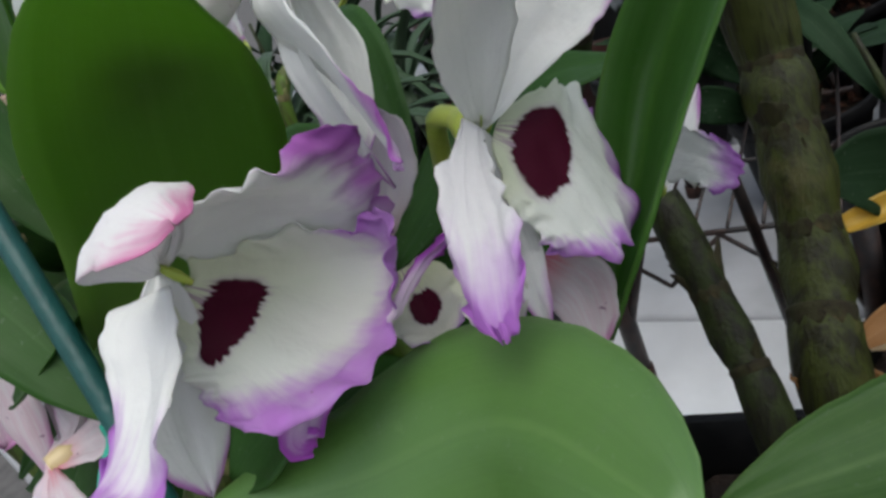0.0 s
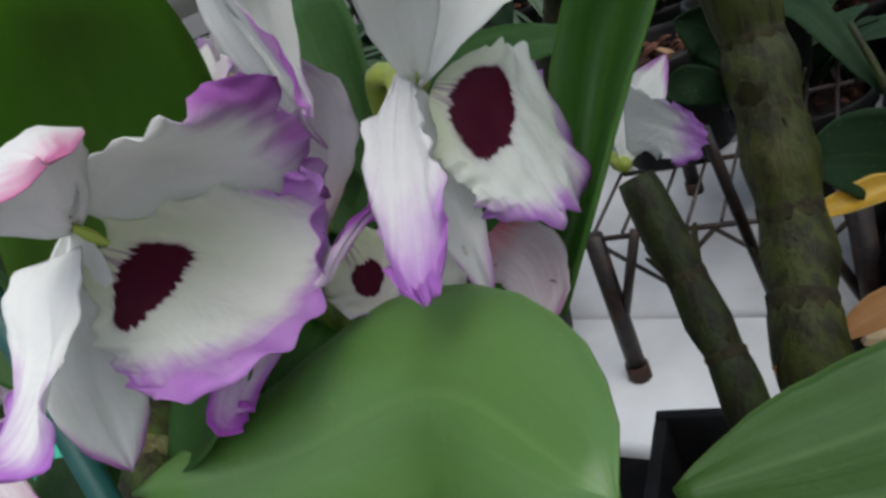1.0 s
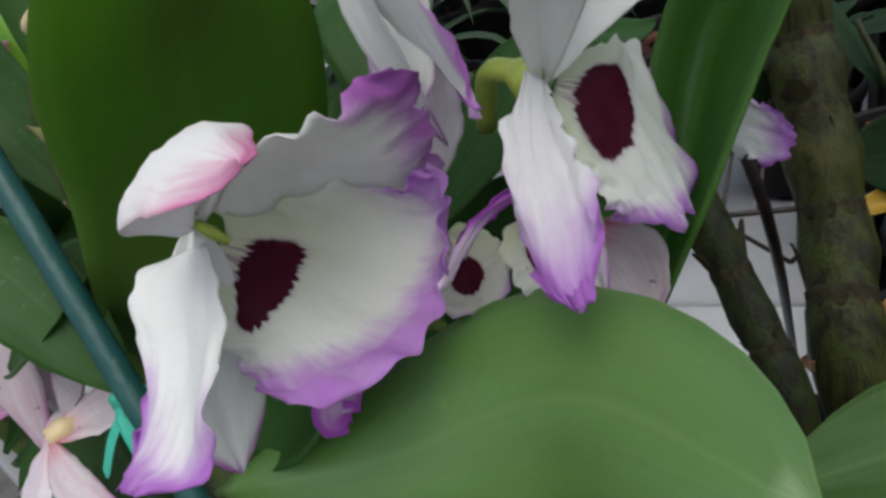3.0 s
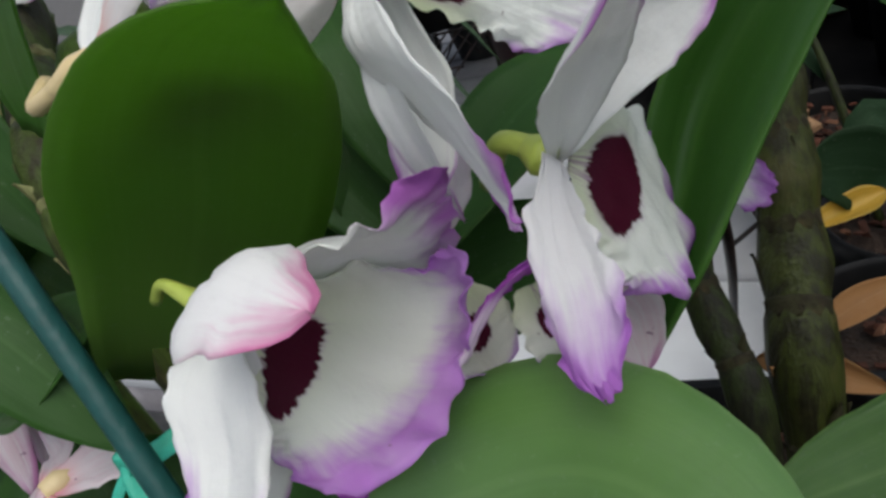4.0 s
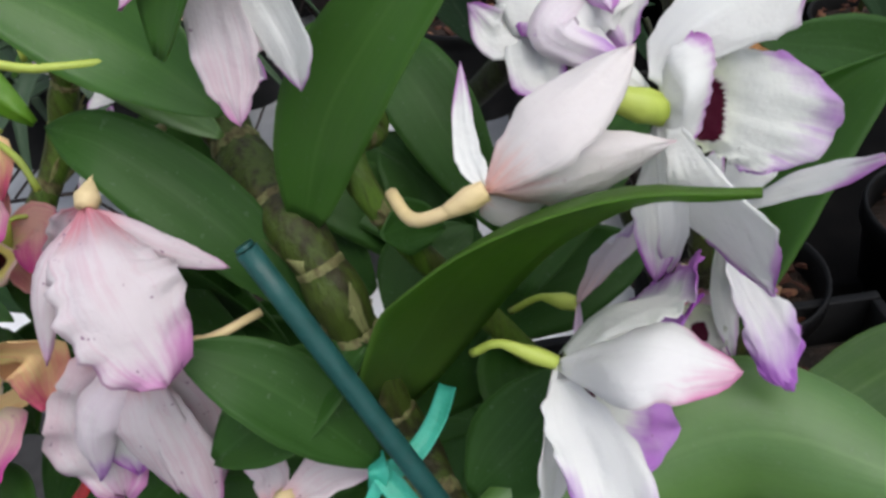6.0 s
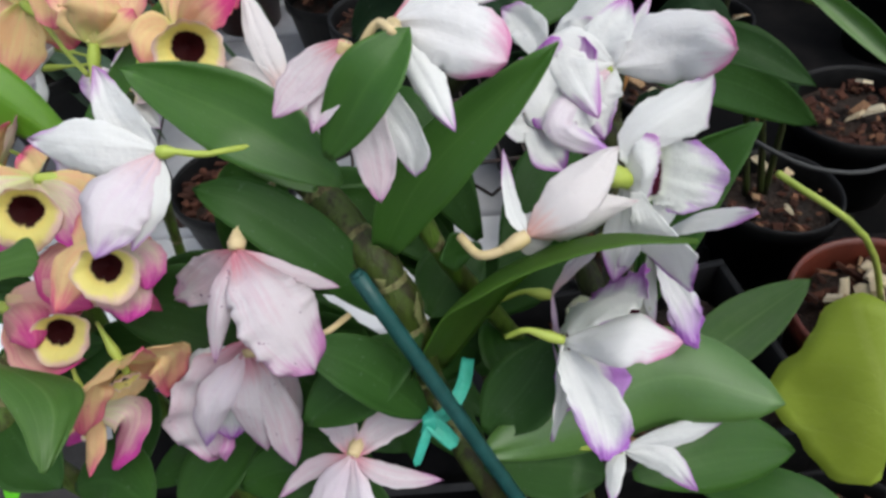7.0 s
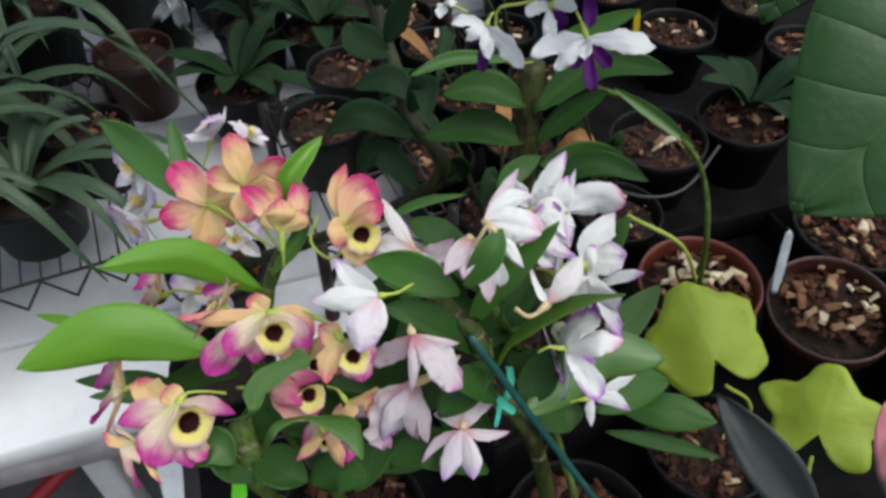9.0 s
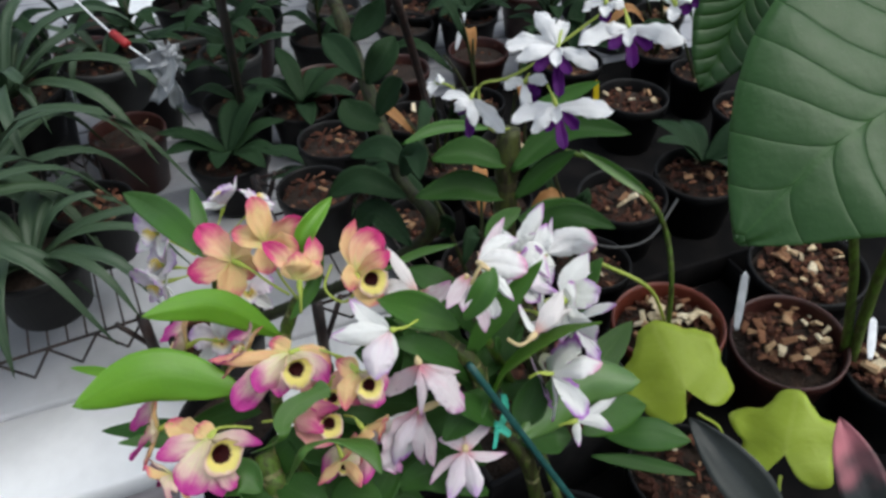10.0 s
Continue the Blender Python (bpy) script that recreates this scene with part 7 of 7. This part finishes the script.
for low, top, mat, text in labels:
    tag = thing("plant_label", low, text, "plant label", "plant labels")
    blade("strip", tag, mat, [low, (Vector(low) + Vector(top)) / 2, top], 0.017 if "long" in text else 0.0095, (-0.4, -0.7, 0.5), cup=0.02, base=0.5, peak=0.4, sharp=0.12, thick=0.0008, rough=0.01)

# ---- tendril plant in the brown pot ----
vine = thing("bare_stemmed_plant", (0.3354, 0.1065, 0.1), "bare thin-stemmed plant in the brown pot with a slender leaf", "house plant")
rod("stem", vine, CANE, [(0.3381, 0.1049, 0.1), (0.3307, 0.1131, 0.1738), (0.3348, 0.137, 0.2167), (0.3183, 0.1543, 0.2557), (0.3078, 0.2055, 0.2711), (0.2839, 0.2504, 0.2718)], 0.0028)
rod("stem", vine, STALK, [(0.3416, 0.1129, 0.1), (0.2889, 0.1058, 0.1878), (0.2363, 0.1298, 0.2278)], 0.0020)
blade("leaf", vine, LEAF_PALE, [(0.3226, 0.1526, 0.2565), (0.2984, 0.1874, 0.2778), (0.2737, 0.2182, 0.2948)], 0.0135, (-0.6065, -0.5774, 0.5466), cup=0.35)
hoop = thing("wire_loop", (0.4032, 0.1727, 0.12), "thin grey wire loop over the pots", "wire")
rod("wire", hoop, GREY_PLASTIC, [(0.4415, 0.2159, 0.17), (0.3799, 0.1937, 0.15), (0.3302, 0.2059, 0.15), (0.2931, 0.2442, 0.16)], 0.0018)

# ---- left side: wire rack with strap-leaved plants ----
def wire_rack(at, size, height, label, turn):
    """A black wire shelf on round legs with zigzag sides."""
    rack = thing("wire_rack", at, label, "wire rack", "wire racks")
    m4 = Matrix.Translation(at) @ Matrix.Rotation(turn, 4, "Z")
    w, d = size
    for k in range(int(w / 0.02) + 1):
        x = -w / 2 + k * 0.02
        rod("cross_wire", rack, BLACK_METAL, [m4 @ Vector((x, -d / 2, height)), m4 @ Vector((x, d / 2, height))], 0.0013, 6, 1)
    for y in (-d / 2, -d / 6, d / 6, d / 2):
        rod("long_wire", rack, BLACK_METAL, [m4 @ Vector((-w / 2, y, height - 0.003)), m4 @ Vector((w / 2, y, height - 0.003))], 0.002, 6, 1)
    for y in (-d / 2, d / 2):
        n = int(w / 0.05)
        pts = []
        for k in range(2 * n + 1):
            pts.append(m4 @ Vector((-w / 2 + k * w / (2 * n), y, height - (0.005 if k % 2 == 0 else 0.04))))
        for a, b in zip(pts[:-1], pts[1:]):
            rod("brace_wire", rack, BLACK_METAL, [a, b], 0.0016, 6, 1)
    for x in (-w / 2, w / 2):
        for y in (-d / 2, d / 2):
            leg = rod("leg", rack, BLACK_METAL, [m4 @ Vector((x, y, 0.004)), m4 @ Vector((x, y, height))], 0.0068, 10, 2)
            rod("strut", rack, BLACK_METAL, [m4 @ Vector((x, y, height * 0.38)), m4 @ Vector((x - math.copysign(0.028, x), y, height))], 0.0034, 8, 1)
            rod("foot", leg, RUST, [m4 @ Vector((x, y, 0.0)), m4 @ Vector((x, y, 0.012))], 0.0085, 10, 2)
    return rack

wire_rack((-0.378, 0.665, 0.0), (0.46, 0.42), 0.085, "black wire rack on the white bench under pots", -0.06)
wire_rack((0.099, 0.451, 0.0), (0.15, 0.27), 0.12, "black wire rack with short legs behind the orchids", radians(-5))

for rim, radius, label in (((0.060, 0.415, 0.205), 0.045, "small black pot standing on the short-legged rack"), ((0.120, 0.500, 0.205), 0.045, "black pot on the rack behind the orchid canes")):
    flower_pot(rim, radius, 0.078, BLACK_PLASTIC, label, "bark", 61, chip=0.006, count=60, group="pots on the rack")

def strap_plant(at, top, count, length, width, seed, label, mat=STRAP):
    """A tuft of long arching strap leaves."""
    rng = random.Random(seed)
    plant = thing("strap_leaved_plant", at, label, "house plant", "strap-leaved plants")
    for k in range(count):
        a = 6.283 * k / count + rng.uniform(-0.3, 0.3)
        l = length * rng.uniform(0.6, 1.15)
        out = Vector((math.cos(a), math.sin(a), 0))
        rise = rng.uniform(0.35, 0.9)
        s = Vector(at) + Vector((0, 0, top))
        pts = [s, s + out * l * 0.35 + Vector((0, 0, l * rise * 0.5)), s + out * l * 0.75 + Vector((0, 0, l * (rise * 0.5 - 0.02))), s + out * l + Vector((0, 0, l * (rise * 0.45 - 0.35)))]
        blade("leaf", plant, mat, pts, width * rng.uniform(0.7, 1.1), (0, 0, 1) if rise < 0.8 else (-out.x, -out.y, 0.6), base=0.5, peak=0.35, sharp=0.9, fold=0.15, nu=4, nv=12, thick=0.0008)
    return plant

BACK_POTS = (
    ((-0.375, 0.540, 0.165), 0.058, 0.08, BLACK_PLASTIC, "black pot of a strap-leaved plant on the rack"),
    ((-0.245, 0.510, 0.165), 0.060, 0.078, BLACK_PLASTIC, "black pot standing on the wire rack"),
    ((-0.168, 0.575, 0.165), 0.050, 0.078, BLACK_PLASTIC, "black pot of bark at the corner of the wire rack"),
    ((-0.2227, 0.9206, 0.17), 0.080, 0.085, BLACK_PLASTIC, "black pot of a strap-leaved plant in the back row"),
    ((-0.076, 0.9631, 0.17), 0.070, 0.085, GREY_PLASTIC, "grey pot in the back row"),
    ((0.0322, 0.7105, 0.09), 0.060, 0.085, BLACK_PLASTIC, "black pot on the white bench"),
    ((0.1869, 0.7973, 0.09), 0.058, 0.085, BLACK_PLASTIC, "black pot with a small dark plant"),
    ((0.1407, 0.5584, 0.09), 0.058, 0.085, BLACK_PLASTIC, "black pot behind the leafy cane"),
    ((0.0929, 1.0564, 0.1), 0.060, 0.095, GREY_PLASTIC, "grey-brown pot in the back row"),
    ((0.1979, 1.109, 0.1), 0.055, 0.095, MAROON_PLASTIC, "dark red-brown pot in the back row"),
    ((0.6217, 0.9721, 0.09), 0.062, 0.085, BLACK_PLASTIC, "black pot behind the purple-lipped orchid"),
    ((0.5466, 1.0535, 0.09), 0.055, 0.085, BLACK_PLASTIC, "black pot in the far row"),
    ((0.6701, 0.6978, 0.09), 0.060, 0.085, BLACK_PLASTIC, "black pot in shade behind the flower spike"),
)
for k, (rim, radius, height, mat, label) in enumerate(BACK_POTS):
    flower_pot(rim, radius, height, mat, label, "soil" if k < 2 else "bark", 30 + k, chip=0.006, count=60, group="pots in the back rows")
strap_plant((-0.2279, 0.9048, 0.16), 0.0, 18, 0.24, 0.027, 5, "strap-leaved plant with long arching leaves")
strap_plant((-0.375, 0.540, 0.15), 0.0, 18, 0.24, 0.025, 6, "strap-leaved plant spilling over its pot on the rack")
strap_plant((-0.245, 0.510, 0.15), 0.0, 16, 0.17, 0.020, 8, "dark strap-leaved plant in a black pot on the rack")
strap_plant((-0.30, 0.70, 0.12), 0.0, 18, 0.26, 0.026, 9, "strap-leaved plant with long arching leaves on the rack")
strap_plant((-0.0785, 0.9649, 0.16), 0.0, 10, 0.14, 0.019, 7, "small strap-leaved plant in the back row")
for k, (at, n, label) in enumerate((((0.0338, 0.7185, 0.085), 9, "small dark rosette plant in a black pot"), ((0.1898, 0.806, 0.085), 9, "small dark rosette plant in a black pot"),
                                  ((0.1432, 0.5651, 0.085), 10, "dark broad-leaved seedling in a black pot"), ((0.6207, 0.325, 0.095), 6, "leafless brown-stemmed plant in a black pot"),
                                  ((0.6282, 0.9823, 0.085), 9, "dark rosette plant in the far row"), ((0.6918, 0.7244, 0.085), 9, "dark rosette plant in the far row"))):
    rosette = thing("rosette_plant", at, label, "house plant", "rosette plants")
    rng = random.Random(k + 9)
    for i in range(n):
        a = 6.283 * i / n + rng.uniform(-0.3, 0.3)
        out = Vector((math.cos(a), math.sin(a), rng.uniform(0.2, 0.9)))
        s = Vector(at)
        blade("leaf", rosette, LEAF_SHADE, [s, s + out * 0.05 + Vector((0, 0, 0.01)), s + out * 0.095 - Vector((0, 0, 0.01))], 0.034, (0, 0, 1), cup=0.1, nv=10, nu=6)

for pts, r, text in (([(0.1189, 0.299, 0.02), (0.1211, 0.1712, 0.1877), (0.1146, 0.1694, 0.2408)], 0.0022, "thin black stake among the orchid canes"),
                     ([(0.0973, 0.8403, 0.03), (0.06, 0.6851, 0.25), (0.0187, 0.5111, 0.42)], 0.006, "thick black stake in the back row"),
                     ([(0.3011, 0.5274, 0.06), (0.2992, 0.5948, 0.2), (0.2427, 0.5648, 0.36)], 0.006, "black stake leaning among the orchids")):
    post = thing("black_stake", pts[0], text, "plant stake", "black stakes")
    rod("shaft", post, BLACK_METAL, pts, r, 10)

cloth = thing("silver_wrap", (-0.0232, 0.8003, 0.15), "crumpled silver-grey plastic wrap round a plant", "plastic wrap")
film_at = Vector((-0.0245, 0.743, 0.235))
for k, (dx, dz, ex, ez) in enumerate(((-0.02, -0.05, 0.02, 0.03), (0.01, -0.07, -0.015, 0.012), (-0.035, 0.0, 0.03, 0.022), (0.03, -0.03, -0.005, 0.035))):
    blade("fold", cloth, WRAP, [film_at + Vector((dx, 0.01 * k, dz)), film_at + Vector(((dx + ex) / 2 + 0.008, 0.006 * k - 0.01, (dz + ez) / 2)), film_at + Vector((ex, 0.01, ez))], 0.024, (-0.4 + 0.3 * k, -0.7, 0.4), ruffle=0.3, waves=4, cup=0.3, rough=0.3, base=0.5, crimp=0.3, nu=8, nv=14)
cord = thing("beaded_cord", (-0.0647, 0.7887, 0.26), "thin cord with a red bead", "cord")
rod("line", cord, TAG_WHITE, [(-0.1042, 0.8598, 0.32), (-0.0691, 0.8085, 0.27), (-0.0378, 0.7354, 0.25)], 0.0015)
rod("bead", cord, RED_PLASTIC, [(-0.0674, 0.7956, 0.272), (-0.055, 0.7714, 0.262)], 0.006, 10)

hose = thing("red_hose", (-0.3, 0.2, -0.3), "glossy red hose under the bench", "hose")
rod("hose_line", hose, RED_PLASTIC, [(-0.5612, 0.4161, -0.3683), (-0.4812, 0.4319, -0.3373), (-0.3897, 0.4584, -0.2939), (-0.3189, 0.4899, -0.2778)], 0.0115, 12)

rod("hose_line", hose, RED_PLASTIC, [(-0.5201, 0.4013, -0.3463), (-0.4953, 0.4242, -0.3196), (-0.4673, 0.4627, -0.2912), (-0.4548, 0.5026, -0.2787)], 0.0115, 12)
sheet = thing("foam_sheet", (0.0755, 1.53, 0), "pale foam sheet lying on the back staging", "sheet")
v, f = box_data((-0.16, -0.07, -0.004), (0.16, 0.07, 0.02))
piece("slab", [Vector(p) + Vector((0.0755, 1.53, 0)) for p in v], f, TAG_WHITE, sheet, (0.0755, 1.53, 0), smooth=False)

# ---- more pots in the back rows, foliage dark with painted-in shade ----
rng = random.Random(77)
for row in range(5):
    for col in range(11):
        x, y = -0.75 + col * 0.165 + (row % 2) * 0.07 + rng.uniform(-0.02, 0.02), 0.84 + row * 0.17 + rng.uniform(-0.02, 0.02)
        h = rng.uniform(0.08, 0.11)
        if abs(x - 0.075) < 0.2 and y > 1.38:
            continue
        flower_pot((x, y, h - 0.006), 0.058, h, (BLACK_PLASTIC, BLACK_PLASTIC, GREY_PLASTIC, MAROON_PLASTIC)[rng.randrange(4)], "dark nursery pot in the back rows", "bark", row * 20 + col, chip=0.005, count=14, group="pots in the back rows")
        if rng.random() < 0.5:
            continue
        bush = thing("dark_leaved_plant", (x, y, h * 0.8), "dark green leafy plant in a nursery pot", "house plant", "plants in the back rows")
        n, tall_by = rng.randrange(9, 15), rng.uniform(0.10, 0.24)
        for i in range(n):
            a, lift = 2.4 * i, tall_by * i / n
            out = Vector((math.cos(a), math.sin(a), rng.uniform(0.1, 0.8)))
            p = Vector((x, y, h * 0.8 + lift))
            l = rng.uniform(0.07, 0.12)
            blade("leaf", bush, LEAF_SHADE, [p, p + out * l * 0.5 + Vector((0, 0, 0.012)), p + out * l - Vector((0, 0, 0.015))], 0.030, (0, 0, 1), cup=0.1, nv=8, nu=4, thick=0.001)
        rod("stem", bush, CANE_DRY, [(x, y, h * 0.8), (x + 0.004, y, h * 0.8 + tall_by)], 0.003, 6)

# ---- crowded dark pots beyond the tray ----
rng = random.Random(91)
for row in range(6):
    for col in range(8):
        x, y, h = 0.21 + col * 0.105 + rng.uniform(-0.02, 0.02), 0.22 + row * 0.105 + rng.uniform(-0.02, 0.02), rng.uniform(0.075, 0.105)
        if any((x - px) ** 2 + (y - py) ** 2 < (pr + 0.052) ** 2 for px, py, pr in PLACED):
            continue
        flower_pot((x, y, h + 0.009), 0.050, h, BLACK_PLASTIC, "black nursery pot of damp bark beyond the tray", "bark", 200 + row * 10 + col, chip=0.0055, count=60, group="pots beyond the tray", loose=3)
        if rng.random() < 0.45:
            continue
        stems = thing("leafless_stem_plant", (x, y, h * 0.8 + 0.009), "thin brown stems of a dormant plant in a black pot", "house plant", "dormant plants")
        for k in range(rng.randrange(2, 5)):
            lean = Vector((rng.uniform(-0.05, 0.05), rng.uniform(-0.05, 0.05), rng.uniform(0.07, 0.17)))
            p = Vector((x + rng.uniform(-0.015, 0.015), y + rng.uniform(-0.015, 0.015), h * 0.8 + 0.005))
            rod("stem", stems, CANE_DRY, [p, p + lean * 0.6 + Vector((0, 0, 0.008)), p + lean], [0.003, 0.0026, 0.0016], 7)
            blade("leaf", stems, LEAF_SHADE if k else LEAF_BROWN, [p + lean * 0.7, p + lean + Vector((lean.x * 0.8, lean.y * 0.8, 0.012)), p + lean + Vector((lean.x * 1.8, lean.y * 1.8, -0.02))], 0.02, (0, -0.5, 0.8), cup=0.15, nu=4, nv=8)
